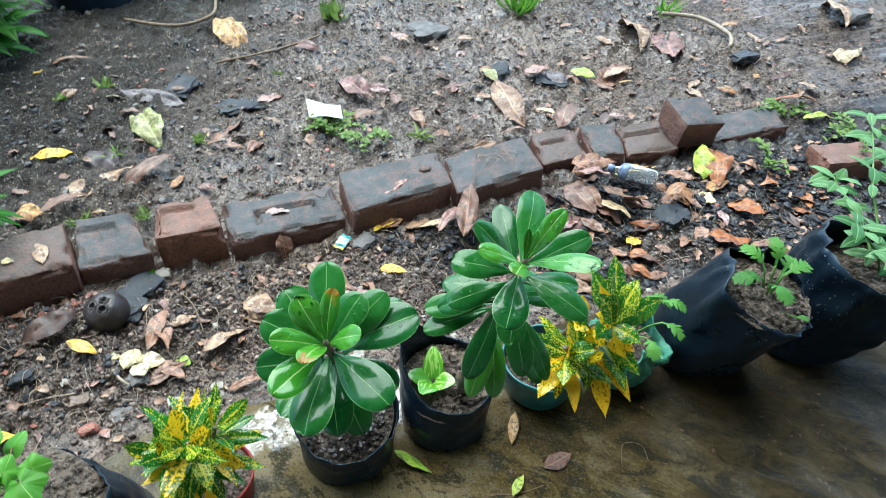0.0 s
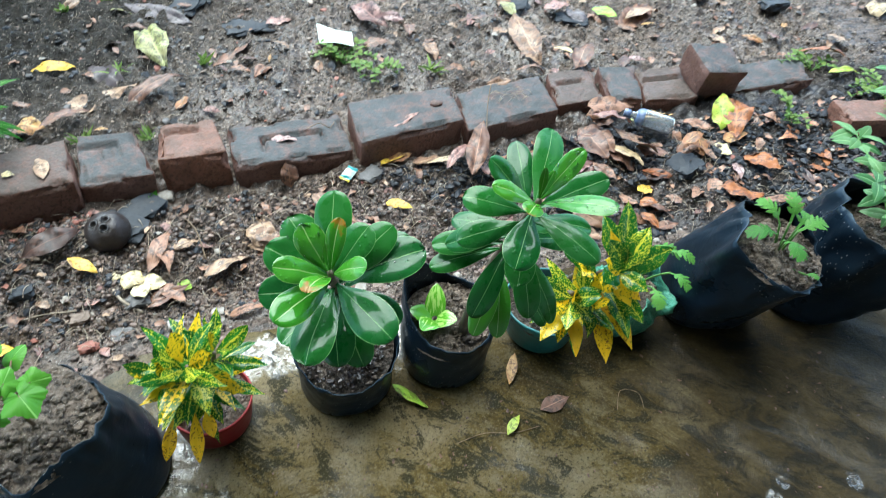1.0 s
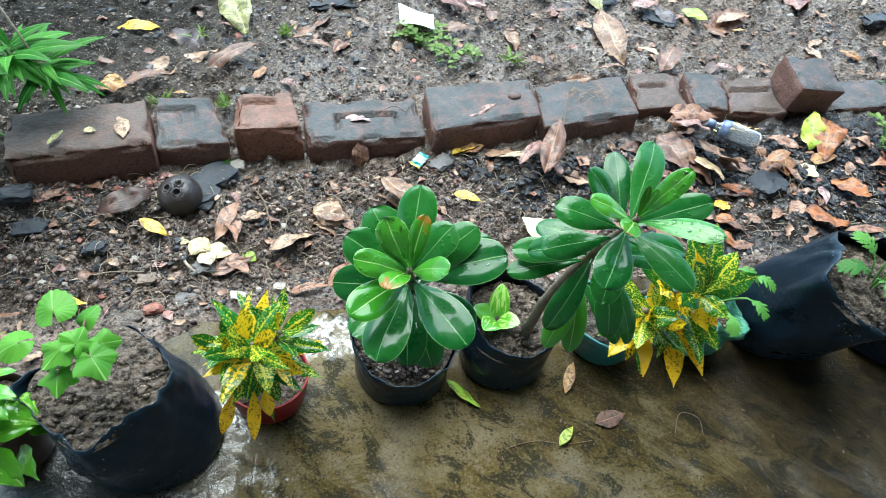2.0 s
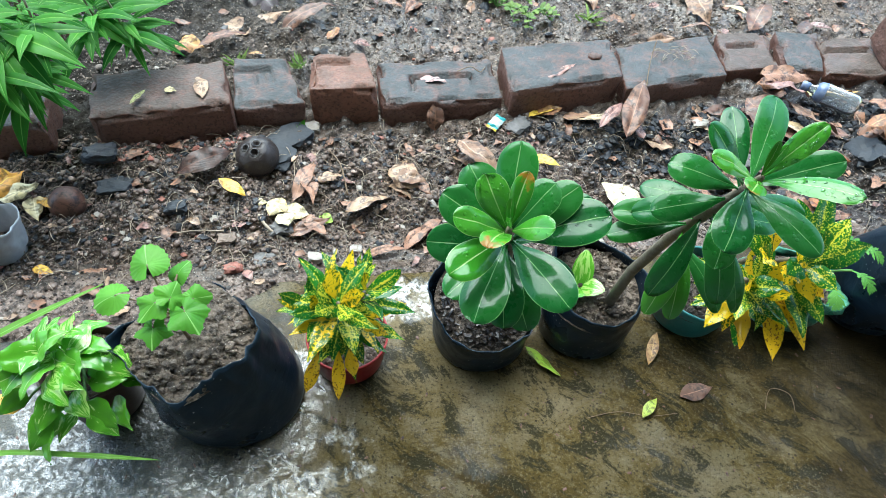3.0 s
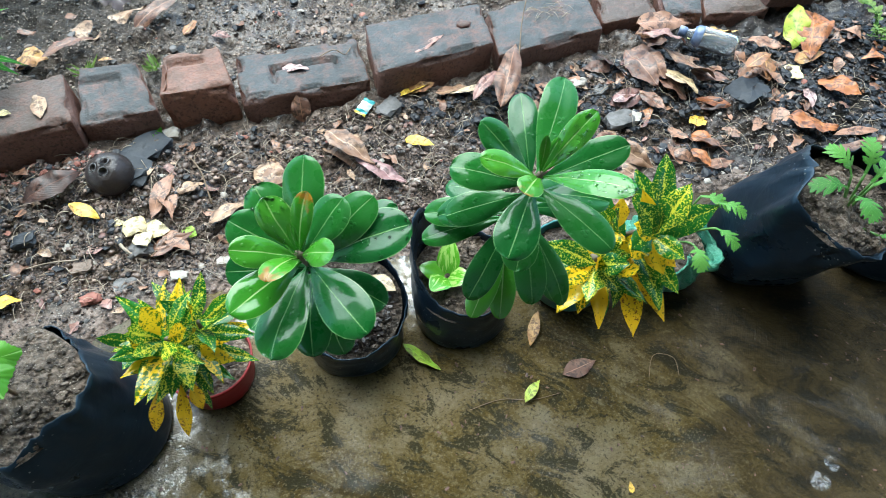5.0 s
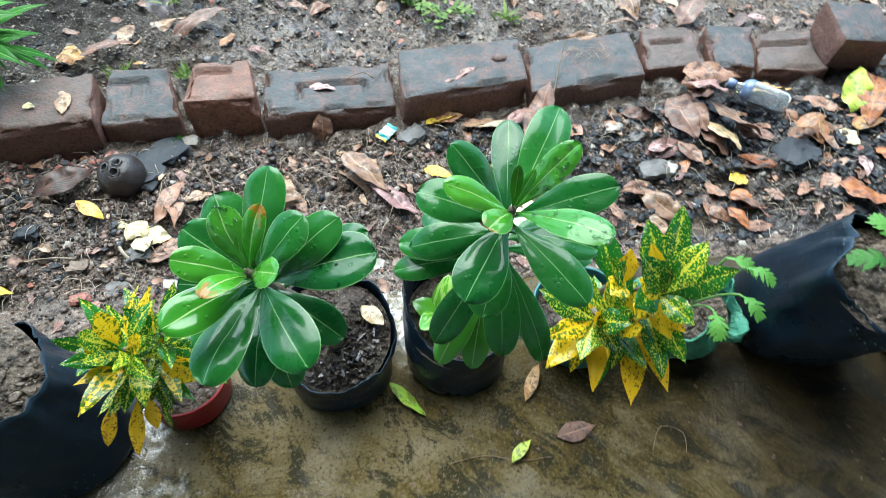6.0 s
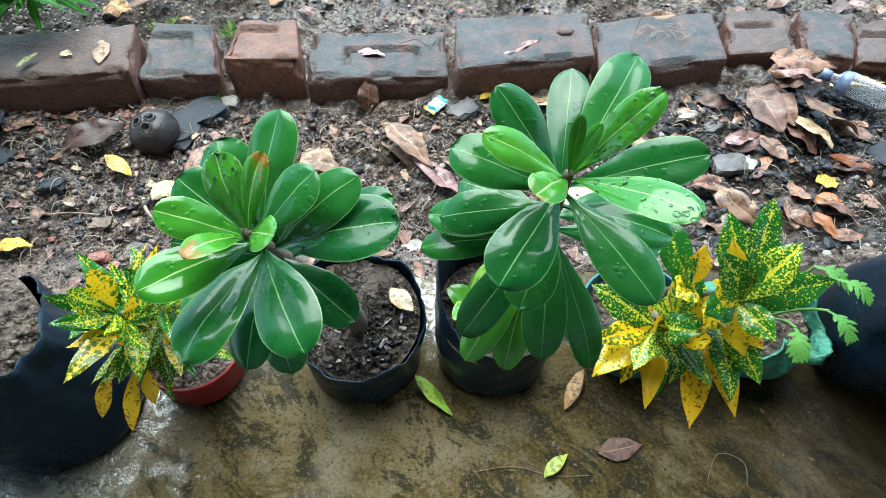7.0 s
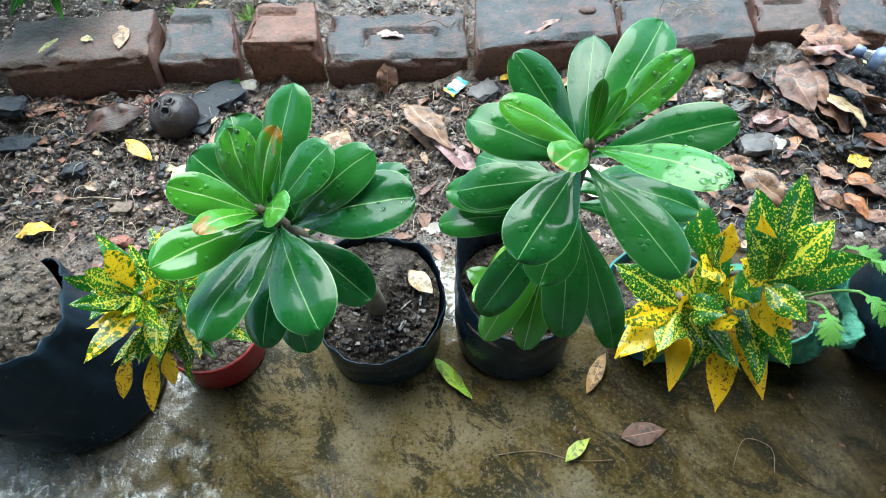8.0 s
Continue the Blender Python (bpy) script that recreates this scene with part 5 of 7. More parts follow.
# ---- variegated pothos ----
pothos = thing("pothos", -0.800, 0.095, 0.0, "light green variegated pothos in a dark brown pot", "potted plant", "plants along the slab")
vessel("pot", BROWN_POT, pothos, (-0.802, 0.100, 0), 0.048, (-0.800, 0.095, 0.120), 0.060, lambda a: 0.0, 0.8, 0.0, 12, 0.0, 0.0, 10, 48, 0.003, "wet dark brown plastic pot")
soil_fill(pothos, POT_SOIL, (-0.800, 0.095), 0.056, 0.100, 12)
rr = random.Random(5)
for i in range(50):
    a, s = i * 2.399 + rr.uniform(-0.4, 0.4), (i + 0.5) / 50
    rad = 0.080 * s ** 0.6
    spot = Vector((-0.802 + rad * math.cos(a) * 1.1, 0.066 + rad * math.sin(a) * 0.9 - 0.012 * s, 0.205 - 0.095 * s ** 1.4 + rr.uniform(-0.018, 0.018)))
    b = a + rr.uniform(-0.7, 0.7)
    out = Vector((math.cos(b), math.sin(b) - 0.2, 0.25 - 0.6 * s + rr.uniform(-0.35, 0.35))).normalized()
    size = rr.uniform(0.038, 0.060)
    base = spot - out * size * 0.5
    if i % 2 == 0:
        part("leaf_stalk", tube_mesh("leaf_stalk", GREEN_STEM, curve_points((-0.80, 0.095, 0.105), base, 0.02, 5), 0.0018, 6), pothos)
    mat = DRY["yellow"] if i == 46 else (POTHOS_LEAF if i % 5 == 0 else POTHOS)
    rosette_leaf(pothos, base, base + out * size, size * rr.uniform(0.52, 0.70), Vector((rr.uniform(-0.8, 0.8), -0.3 + rr.uniform(-0.7, 0.7), 1)) + out * 0.4, mat, rr.uniform(0.04, 0.26), rr.uniform(0.1, 0.4), i, "ovate", 0.05)

# ---- long strap leaves reaching in ----
strap = thing("strap_leaf_plant", -1.06, 0.020, 0.0, "clump of long narrow green strap leaves", "plant")
for pts, w in (
    ([(-1.06, 0.02, 0.0), (-0.98, -0.04, 0.22), (-0.88, -0.03, 0.30), (-0.795, 0.02, 0.315), (-0.712, 0.084, 0.302)], 0.010),
    ([(-1.06, 0.02, 0.0), (-1.00, -0.02, 0.09), (-0.88, -0.022, 0.115), (-0.78, -0.034, 0.112), (-0.69, -0.042, 0.092)], 0.007),
):
    p = [Vector(q) for q in pts]
    dense = []
    for i in range(len(p) - 1):
        a, b, c, d = p[max(i - 1, 0)], p[i], p[i + 1], p[min(i + 2, len(p) - 1)]
        for k in range(6):
            t = k / 6
            dense.append(0.5 * (2 * b + (c - a) * t + (2 * a - 5 * b + 4 * c - d) * t * t + (3 * b - a - 3 * c + d) * t ** 3))
    dense.append(p[-1])
    verts, faces, uvs = [], [], []
    for i, q in enumerate(dense):
        s = i / (len(dense) - 1)
        d = (dense[min(i + 1, len(dense) - 1)] - dense[max(i - 1, 0)]).normalized()
        e = d.cross(Vector((0, 0, 1))).normalized()
        h = 0.5 * w * min(1, (1 - s) * 5 + 0.06) * (0.6 + 0.4 * min(1, s * 4))
        for u in (-1, 0, 1):
            verts.append(q + e * h * u + Vector((0, 0, 0.25 * abs(u) * h)))
            uvs.append((0.5 + 0.5 * u, s))
    for i in range(len(dense) - 1):
        for u in (0, 1):
            faces.append((i * 3 + u, (i + 1) * 3 + u, (i + 1) * 3 + u + 1, i * 3 + u + 1))
    part("leaf", mesh_of("leaf", verts, faces, GRASS, True, uvs), strap)

# ---- black bags at the far end of the slab ----
daisy = thing("potted_seedling", 0.450, 0.160, 0.0, "cut-leaved seedling in a large black grow bag", "potted plant", "plants along the slab")
vessel("grow_bag", BAG, daisy, (0.452, 0.172, 0), 0.094, (0.430, 0.052, 0.265), 0.077, lambda a: 0.03 * math.cos(a - 2.0) + 0.010 * math.sin(3 * a), 0.82, 0.018, 13, 0.006, 0.03, 20, 72)
soil_fill(daisy, POT_SOIL, (0.432, 0.058), 0.075, 0.246, 13, (-0.08, 0.14), 0.012, 0.016)
for tip, aim in (((0.418, 0.065, 0.300), (-0.4, 0.7, 0.35)), ((0.430, 0.040, 0.305), (0.9, 0.0, 0.1)), ((0.412, 0.040, 0.290), (-0.2, -0.9, 0.1)), ((0.424, 0.055, 0.312), (0.4, 0.7, 0.4)), ((0.410, 0.055, 0.290), (-0.9, 0.2, 0.0)), ((0.436, 0.048, 0.300), (0.8, 0.5, 0.0)), ((0.440, -0.002, 0.250), (0.4, -0.6, 0.2))):
    stalk = part("leaf_stalk", tube_mesh("leaf_stalk", GREEN_STEM, curve_points((0.424, 0.046, 0.235), tip, 0.0, 5), 0.0018, 6), daisy)
    part("leaf", feather_mesh("leaf", LEAF_GREEN, 0.050 if tip[1] > 0 else 0.020, len(WORLD) % 7), stalk, "", basis(tip, Vector(tip) + Vector(aim), (0, -0.2, 1)))

shrub = thing("potted_shrub", 0.690, 0.130, 0.0, "straggly pale-leaved shrub in a collapsed black bag", "potted plant", "plants along the slab")
vessel("grow_bag", BAG, shrub, (0.672, 0.130, 0), 0.095, (0.690, 0.060, 0.245), 0.095, lambda a: 0.03 * math.cos(a - 2.4) - 0.05 * max(0, math.cos(a + 0.8)), 0.80, 0.024, 17, 0.008, 0.03, 20, 72)
soil_fill(shrub, POT_SOIL, (0.690, 0.066), 0.088, 0.205, 17)
SPRIGS = (
    ((0.72, 0.06, 0.20), (0.770, 0.190, 0.300), (0.860, 0.280, 0.310), (0.950, 0.370, 0.310)),
    ((0.71, 0.07, 0.20), (0.740, 0.160, 0.255), (0.800, 0.270, 0.235), (0.830, 0.310, 0.230)),
    ((0.70, 0.05, 0.20), (0.690, 0.070, 0.245), (0.660, 0.090, 0.285), (0.650, 0.110, 0.300)),
    ((0.73, 0.04, 0.20), (0.700, 0.030, 0.270), (0.660, 0.020, 0.300), (0.630, 0.010, 0.290)),
    ((0.73, 0.07, 0.20), (0.820, 0.120, 0.300), (0.900, 0.200, 0.320), (0.980, 0.280, 0.330)),
)
for k, ends in enumerate(SPRIGS):
    pts = []
    for p, q in zip(ends, ends[1:]):
        pts += [Vector(p).lerp(Vector(q), t / 3) for t in range(3)]
    pts.append(Vector(ends[-1]))
    part("stem", tube_mesh("stem", GREEN_STEM, pts, [0.0028 - 0.00018 * i for i in range(len(pts))], 6), shrub)
    for i in range(3, len(pts)):
        for sgn in (-1, 1):
            turn = i * 1.3 + k * 0.8
            d = Vector((math.cos(turn) * sgn, math.sin(turn) * sgn, rr.uniform(-0.35, 0.3))).normalized()
            size = rr.uniform(0.040, 0.062)
            rosette_leaf(shrub, pts[i], pts[i] + d * size, size * 0.40, (rr.uniform(-0.4, 0.4), -0.3, 1), LEAF_SHRUB, 0.10, 0.25, i, "oval", 0.02)

# ---- plants behind the edging ----
lance = thing("lance_leaf_plant", -1.12, 0.980, 0.02, "drooping lance-leaved green plant hanging over the bricks", "plant")
HUBS = (
    ((-0.888, 0.790, 0.205), 28, (0.5, -0.6, -0.05), 0.140),
    ((-0.836, 0.775, 0.185), 22, (0.7, -0.8, -0.30), 0.115),
    ((-0.955, 0.570, 0.320), 22, (-0.2, -0.6, -0.9), 0.155),
    ((-0.985, 0.530, 0.280), 18, (-0.1, -0.7, -0.8), 0.130),
    ((-0.900, 0.590, 0.330), 14, (-0.3, -0.3, -0.4), 0.110),
    ((-0.950, 0.660, 0.300), 12, (-0.2, -0.2, -0.5), 0.110),
    ((-0.965, 0.600, 0.215), 20, (0.0, -0.5, -0.8), 0.120),
    ((-1.050, 0.640, 0.280), 14, (-0.2, -0.4, -0.6), 0.120),
)
for k, (hub, count, lean, long) in enumerate(HUBS):
    hub = Vector(hub)
    part("stem", tube_mesh("stem", FIBRE, curve_points((-1.12 + 0.015 * k, 0.98, 0.01), hub, 0.28, 12), [0.0045 - 0.00022 * i for i in range(13)], 7), lance)
    for i in range(count):
        a = i * 2.399 + k
        e = 0.5 - 1.1 * (i / count) + rr.uniform(-0.2, 0.2)
        d = (Vector((math.cos(a) * math.cos(e), math.sin(a) * math.cos(e), math.sin(e))) + 0.55 * Vector(lean)).normalized()
        base = hub + d * 0.006 + Vector((rr.uniform(-0.012, 0.012), rr.uniform(-0.012, 0.012), rr.uniform(-0.015, 0.02)))
        size = long * rr.uniform(0.6, 1.05)
        rosette_leaf(lance, base, base + d * size, size * rr.uniform(0.15, 0.26), Vector((0, -0.3, 1)) + d * 0.3, LEAF_BAMBOO, 0.12, 0.3, i, "lance", 0.01)

far_plant = thing("lance_leaf_bush", -1.35, 2.00, 0.03, "bushy lance-leaved green plant at the bed's edge, enlarged out of view for shade", "bush")
# the tall crown is unseen, added to shade the soil below
for k in range(62):
    hub = Vector((-1.35 + rr.uniform(-0.48, 0.46), 1.98 + rr.uniform(-0.38, 0.40), rr.uniform(0.12, 1.1)))
    if hub.x > -1.0:
        hub.z = min(hub.z, 0.30)
    if 40 <= k < 48:
        hub = Vector((-0.93 + rr.uniform(-0.10, 0.06), 1.94 + rr.uniform(-0.25, 0.2), rr.uniform(0.08, 0.2)))
    # low foliage added along the far edge to stand in for a dark shaded band
    if k >= 48:
        hub = Vector((rr.uniform(-0.75, 0.0), rr.uniform(2.36, 2.65), rr.uniform(0.10, 0.40)))
    part("stem", tube_mesh("stem", GREEN_STEM, curve_points((-1.35, 2.02, 0.0), hub, 0.05, 6), 0.005, 6), far_plant)
    for i in range(13):
        a, e = i * 2.399 + k, 0.6 - 1.2 * i / 13
        d = Vector((math.cos(a) * math.cos(e), math.sin(a) * math.cos(e), math.sin(e)))
        size = rr.uniform(0.10, 0.17)
        rosette_leaf(far_plant, hub, hub + d * size, size * 0.24, Vector((0, -0.2, 1)) + d * 0.3, LEAF_BAMBOO, 0.14, 0.3, i, "lance", 0.01)
far_bag = thing("empty_bag", -0.67, 2.30, 0.0, "black grow bag standing empty on the far soil", "grow bag")
vessel("bag_wall", BAG, far_bag, (-0.67, 2.30, 0.0), 0.16, (-0.67, 2.30, 0.22), 0.16, lambda a: 0.0, 0.4, 0.02, 25)
soil_fill(far_bag, POT_SOIL, (-0.67, 2.30), 0.155, 0.12, 25)


def tuft(name, x, y, blades, high, spread_, mat, label, wide=0.006, seed=0):
    q = random.Random(seed + 31)
    z = ground_z(x, y)
    t = thing(name, x, y, z, label, "weed")
    for i in range(blades):
        a = q.uniform(0, 6.283)
        base = Vector((x + q.uniform(-0.3, 0.3) * spread_, y + q.uniform(-0.3, 0.3) * spread_, z))
        tip = base + Vector((math.cos(a) * spread_ * q.uniform(0.3, 1), math.sin(a) * spread_ * q.uniform(0.3, 1), high * q.uniform(0.5, 1)))
        rosette_leaf(t, base, tip, wide * q.uniform(0.7, 1.3), (math.cos(a), math.sin(a), 0.6), mat, 0.15, 0.2, i, "lance", 0.0, "", "blade")
    return t


tuft("grass_tuft", 0.80, 1.72, 70, 0.13, 0.10, GRASS, "dense bright green grass clump on soil", 0.010, 1)
tuft("grass_tuft", 1.33, 1.56, 22, 0.07, 0.08, GRASS, "small green grass clump among litter", 0.010, 2)
tuft("moss_tuft", -0.53, 0.845, 26, 0.025, 0.030, WEED, "tiny green weed between bricks", 0.004, 3)
tuft("grass_tuft", -0.665, 0.868, 30, 0.03, 0.035, WEED, "short green grass behind a mossy brick", 0.004, 12)
tuft("grass_tuft", -0.455, 0.830, 26, 0.03, 0.03, WEED, "short green grass behind the red brick", 0.004, 13)
tuft("weed", -0.590, 1.135, 12, 0.02, 0.05, WEED, "thin green weed on damp soil", 0.005, 14)
tuft("weed", -0.395, 1.155, 14, 0.03, 0.04, WEED, "small green weed beside an olive leaf", 0.010, 15)
tuft("weed", 0.16, 0.985, 22, 0.03, 0.05, WEED, "small yellow-green moss tuft behind the bricks", 0.006, 16)
tuft("weed", -0.13, 1.48, 10, 0.03, 0.03, WEED, "tiny green weed on soil", 0.012, 4)
tuft("weed", -0.62, 1.53, 10, 0.03, 0.04, WEED, "tiny green weed on soil", 0.012, 5)
tuft("weed", -0.73, 1.45, 10, 0.02, 0.03, WEED, "tiny green weed on soil", 0.012, 6)
tuft("weed", 0.135, 1.86, 24, 0.08, 0.07, WEED, "leafy green weed on soil", 0.025, 7)


def creeper(x, y, reach, n, seed, label):
    """A low creeping weed: thin runners with small round leaves."""
    q = random.Random(seed)
    z = ground_z(x, y)
    t = thing("creeping_weed", x, y, z, label, "weed")
    for k in range(n):
        a = q.uniform(0, 6.283)
        end = (x + math.cos(a) * reach * q.uniform(0.5, 1), y + math.sin(a) * reach * q.uniform(0.5, 1), z + q.uniform(0.01, 0.04))
        pts = curve_points((x, y, z), end, 0.02, 6)
        part("runner", tube_mesh("runner", GREEN_STEM, pts, 0.0014, 5), t)
        for p in pts[1:]:
            for sgn in (-1, 1):
                b = a + sgn * q.uniform(0.6, 1.5)
                d = Vector((math.cos(b), math.sin(b), q.uniform(0.0, 0.5)))
                s = q.uniform(0.009, 0.020)
                rosette_leaf(t, p, p + d * s, s * 0.62, (q.uniform(-0.4, 0.4), q.uniform(-0.4, 0.4), 1), WEED, 0.1, 0.1, k, "round", 0.0)


creeper(-0.045, 1.085, 0.11, 9, 1, "creeping round-leaved weed beside a paper scrap")
creeper(0.02, 1.03, 0.07, 6, 2, "creeping round-leaved weed behind the bricks")
creeper(1.00, 0.60, 0.07, 5, 3, "small leafy seedling in the gravel")
creeper(1.24, 0.80, 0.12, 7, 4, "pale leafy weed behind the end brick")
creeper(1.33, 0.62, 0.14, 9, 5, "leafy weed beside the red brick")
tuft("weed", -0.528, 0.648, 5, 0.02, 0.02, LEAF_VINE, "tiny green sprout beside a white chip", 0.008, 9)

# ---- litter on the soil ----
def dry_leaf(x, y, length, width, turn, kind, lift=0.004, tilt=0.0, roll=0.0, label="", curl=1.4):
    k = len(WORLD)
    q = random.Random(k)
    me = leaf_mesh("fallen_leaf", DRY[kind], length, width, q.choice(("oval", "lance", "ovate", "oval")), curl * q.uniform(-0.02, 0.12), curl * q.uniform(-0.25, 0.6), 0.05, q.uniform(-0.5, 0.5) * curl, 0.0, k, 18, 8, 0.09)
    for v in me.vertices:
        v.co.z += curl * width * (0.13 * noise.noise(v.co * 30 + Vector((k, 0, 0))) + 0.06 * noise.noise(v.co * 80 + Vector((k, 5, 0))))
    me.transform(Matrix.Translation((-length / 2, 0, 0)))
    z = ground_z(x, y) + lift
    names = {"tan": "dry tan leaf", "brown": "dry brown leaf", "dark": "dark rotting leaf", "wine": "dry reddish brown leaf", "grey": "wet grey leaf", "mottled": "orange mottled leaf", "orange": "wet orange-brown leaf", "yellow": "fallen yellow leaf", "pale": "pale dry leaf", "white": "pale cream petal", "olive": "fading olive leaf", "lime": "bright green fallen leaf", "cream": "pale cream leaf", "pinkish": "wet pinkish brown leaf"}
    where = " lying on wet concrete" if y < 0.28 else (" lying on damp soil by the bricks" if y < 0.9 else " lying on damp open soil")
    return solo("fallen_leaf", me, pose(x, y, z, roll + q.uniform(-8, 8) * curl, tilt + q.uniform(-6, 6) * curl, turn), label or names[kind] + where, "leaf", "fallen leaves")


dry_leaf(-0.231, 1.779, 0.252, 0.096, -73, "mottled")
dry_leaf(-0.718, 1.731, 0.127, 0.025, -7, "tan")
dry_leaf(-0.819, 1.677, 0.053, 0.019, 13, "yellow")
dry_leaf(-0.496, 1.419, 0.218, 0.055, -36, "grey")
dry_leaf(-0.586, 1.427, 0.076, 0.030, -34, "olive")
dry_leaf(-0.503, 1.227, 0.201, 0.085, -77, "olive")
dry_leaf(-0.744, 1.185, 0.107, 0.032, -2, "yellow")
dry_leaf(-0.629, 1.020, 0.183, 0.048, 19, "tan")
dry_leaf(-0.506, 1.011, 0.148, 0.041, 32, "brown")
dry_leaf(-0.617, 1.123, 0.144, 0.051, -47, "grey")
dry_leaf(-0.320, 1.192, 0.139, 0.049, 40, "brown")
dry_leaf(-0.168, 1.339, 0.112, 0.047, 25, "wine")
dry_leaf(0.068, 1.298, 0.205, 0.061, -70, "wine")
dry_leaf(-0.015, 1.616, 0.120, 0.042, -46, "wine")
dry_leaf(0.251, 1.006, 0.102, 0.036, 24, "tan")
dry_leaf(1.083, 1.408, 0.294, 0.088, -109, "tan")
dry_leaf(1.167, 1.305, 0.248, 0.112, -116, "wine")
dry_leaf(0.883, 1.188, 0.224, 0.078, 35, "brown")
dry_leaf(0.193, 1.097, 0.101, 0.040, -90, "tan")
dry_leaf(1.298, 0.750, 0.094, 0.023, -7, "lime")
dry_leaf(1.734, 1.059, 0.160, 0.080, 17, "pale")
dry_leaf(1.497, 1.223, 0.186, 0.037, -99, "tan")
dry_leaf(1.945, 1.349, 0.291, 0.073, -119, "tan")
dry_leaf(1.055, 1.000, 0.105, 0.032, -92, "tan")
dry_leaf(0.315, 1.619, 0.118, 0.035, -60, "wine")
dry_leaf(0.971, 1.399, 0.079, 0.028, -61, "tan")
dry_leaf(-0.511, 0.482, 0.109, 0.033, -80, "brown")
dry_leaf(-0.471, 0.502, 0.052, 0.029, 24, "tan")
dry_leaf(-0.400, 0.437, 0.098, 0.034, 20, "tan")
dry_leaf(-0.342, 0.485, 0.077, 0.046, -57, "tan")
dry_leaf(-0.503, 0.400, 0.063, 0.031, -46, "brown")
dry_leaf(-0.377, 0.334, 0.071, 0.018, 4, "brown")
dry_leaf(-0.482, 0.421, 0.035, 0.021, -45, "lime")
dry_leaf(-0.029, 0.649, 0.082, 0.024, 11, "yellow")
dry_leaf(0.058, 0.627, 0.102, 0.035, -2, "tan")
dry_leaf(0.730, 0.424, 0.113, 0.062, -69, "orange")
dry_leaf(0.844, 0.506, 0.098, 0.049, -47, "dark")
dry_leaf(0.498, 0.402, 0.090, 0.036, -53, "brown")
dry_leaf(0.804, 0.364, 0.103, 0.021, -4, "brown")
dry_leaf(1.011, 0.470, 0.075, 0.030, -51, "orange")
dry_leaf(0.838, 0.610, 0.153, 0.077, -123, "orange")
dry_leaf(0.625, 0.686, 0.090, 0.031, -22, "olive")
dry_leaf(0.507, 0.703, 0.114, 0.063, 16, "brown")
dry_leaf(0.460, 0.612, 0.128, 0.064, -81, "brown")
dry_leaf(0.493, 0.569, 0.089, 0.040, -60, "brown")
dry_leaf(0.696, 0.555, 0.083, 0.041, -105, "mottled")
dry_leaf(0.667, 0.549, 0.088, 0.035, 19, "brown")
dry_leaf(-0.200, 0.540, 0.115, 0.041, -55, "tan")
dry_leaf(-0.137, 0.468, 0.118, 0.041, -48, "pinkish")
dry_leaf(0.345, 0.444, 0.103, 0.033, -45, "tan")
dry_leaf(0.435, 0.429, 0.096, 0.043, -48, "dark")
dry_leaf(0.499, 0.413, 0.061, 0.037, -52, "orange")
dry_leaf(0.382, 0.548, 0.080, 0.032, 15, "wine")
dry_leaf(-0.330, 0.496, 0.076, 0.057, -37, "tan")
dry_leaf(0.441, 0.384, 0.058, 0.023, -34, "brown")
dry_leaf(0.437, 0.603, 0.125, 0.056, -82, "brown")
dry_leaf(0.478, 0.551, 0.097, 0.049, -71, "brown")
dry_leaf(0.532, 0.718, 0.107, 0.038, 5, "brown")
dry_leaf(0.512, 0.392, 0.059, 0.018, -16, "brown")
dry_leaf(-0.292, 0.360, 0.053, 0.021, 136, "wine")
dry_leaf(-0.184, 0.418, 0.037, 0.011, 46, "wine")
dry_leaf(-0.837, 0.585, 0.073, 0.022, 28, "brown")
dry_leaf(-0.877, 0.346, 0.107, 0.024, 20, "brown")
dry_leaf(-0.956, 0.352, 0.039, 0.019, -18, "yellow")
dry_leaf(-0.790, 0.663, 0.090, 0.032, -20, "wine")
dry_leaf(-0.312, 0.371, 0.120, 0.030, 34, "brown")
dry_leaf(-0.512, 0.399, 0.083, 0.033, 22, "brown")
dry_leaf(-0.518, 0.494, 0.101, 0.030, 65, "brown")
dry_leaf(-0.785, 0.938, 0.064, 0.019, 27, "brown")
dry_leaf(-0.049, 0.522, 0.060, 0.024, -32, "yellow")

# leaves set on the slab and against things
dry_leaf(0.0, 0.0, 0.046, 0.016, 42, "lime", 0.003, 0, 0, "fallen lime-yellow leaf on wet concrete")
dry_leaf(-0.148, 0.094, 0.072, 0.022, -48, "lime", 0.008, 4, 0, "half-yellow green leaf leaning by a bag")
dry_leaf(0.035, 0.098, 0.065, 0.018, 60, "mottled", 0.010, -6, 0, "dry orange leaf leaning against a pot")
dry_leaf(0.083, 0.020, 0.060, 0.030, 10, "brown", 0.003, 0, 0, "wet dark brown leaf flat on concrete", 0.4)
dry_leaf(0.086, -0.166, 0.016, 0.008, 80, "yellow", 0.002, 0, 0, "tiny yellow leaf on wet concrete", 0.4)
dry_leaf(-0.256, 0.652, 0.060, 0.040, 90, "brown", 0.030, -62, 0, "brown leaf standing against a mossy brick")
dry_leaf(0.150, 0.610, 0.150, 0.050, 62, "brown", 0.036, -22, 0, "large brown leaf leaning on a brick")
dry_leaf(-0.700, 0.545, 0.105, 0.045, 25, "dark", 0.016, -8, 30, "curled dark brown leaf on the soil")
dry_leaf(-0.648, 0.487, 0.060, 0.024, -35, "yellow", 0.012, 10, 15, "curled yellow petal by a dark shell")
dry_leaf(-0.567, 0.440, 0.050, 0.040, 60, "white", 0.014)
dry_leaf(-0.535, 0.428, 0.052, 0.044, -10, "white", 0.016)
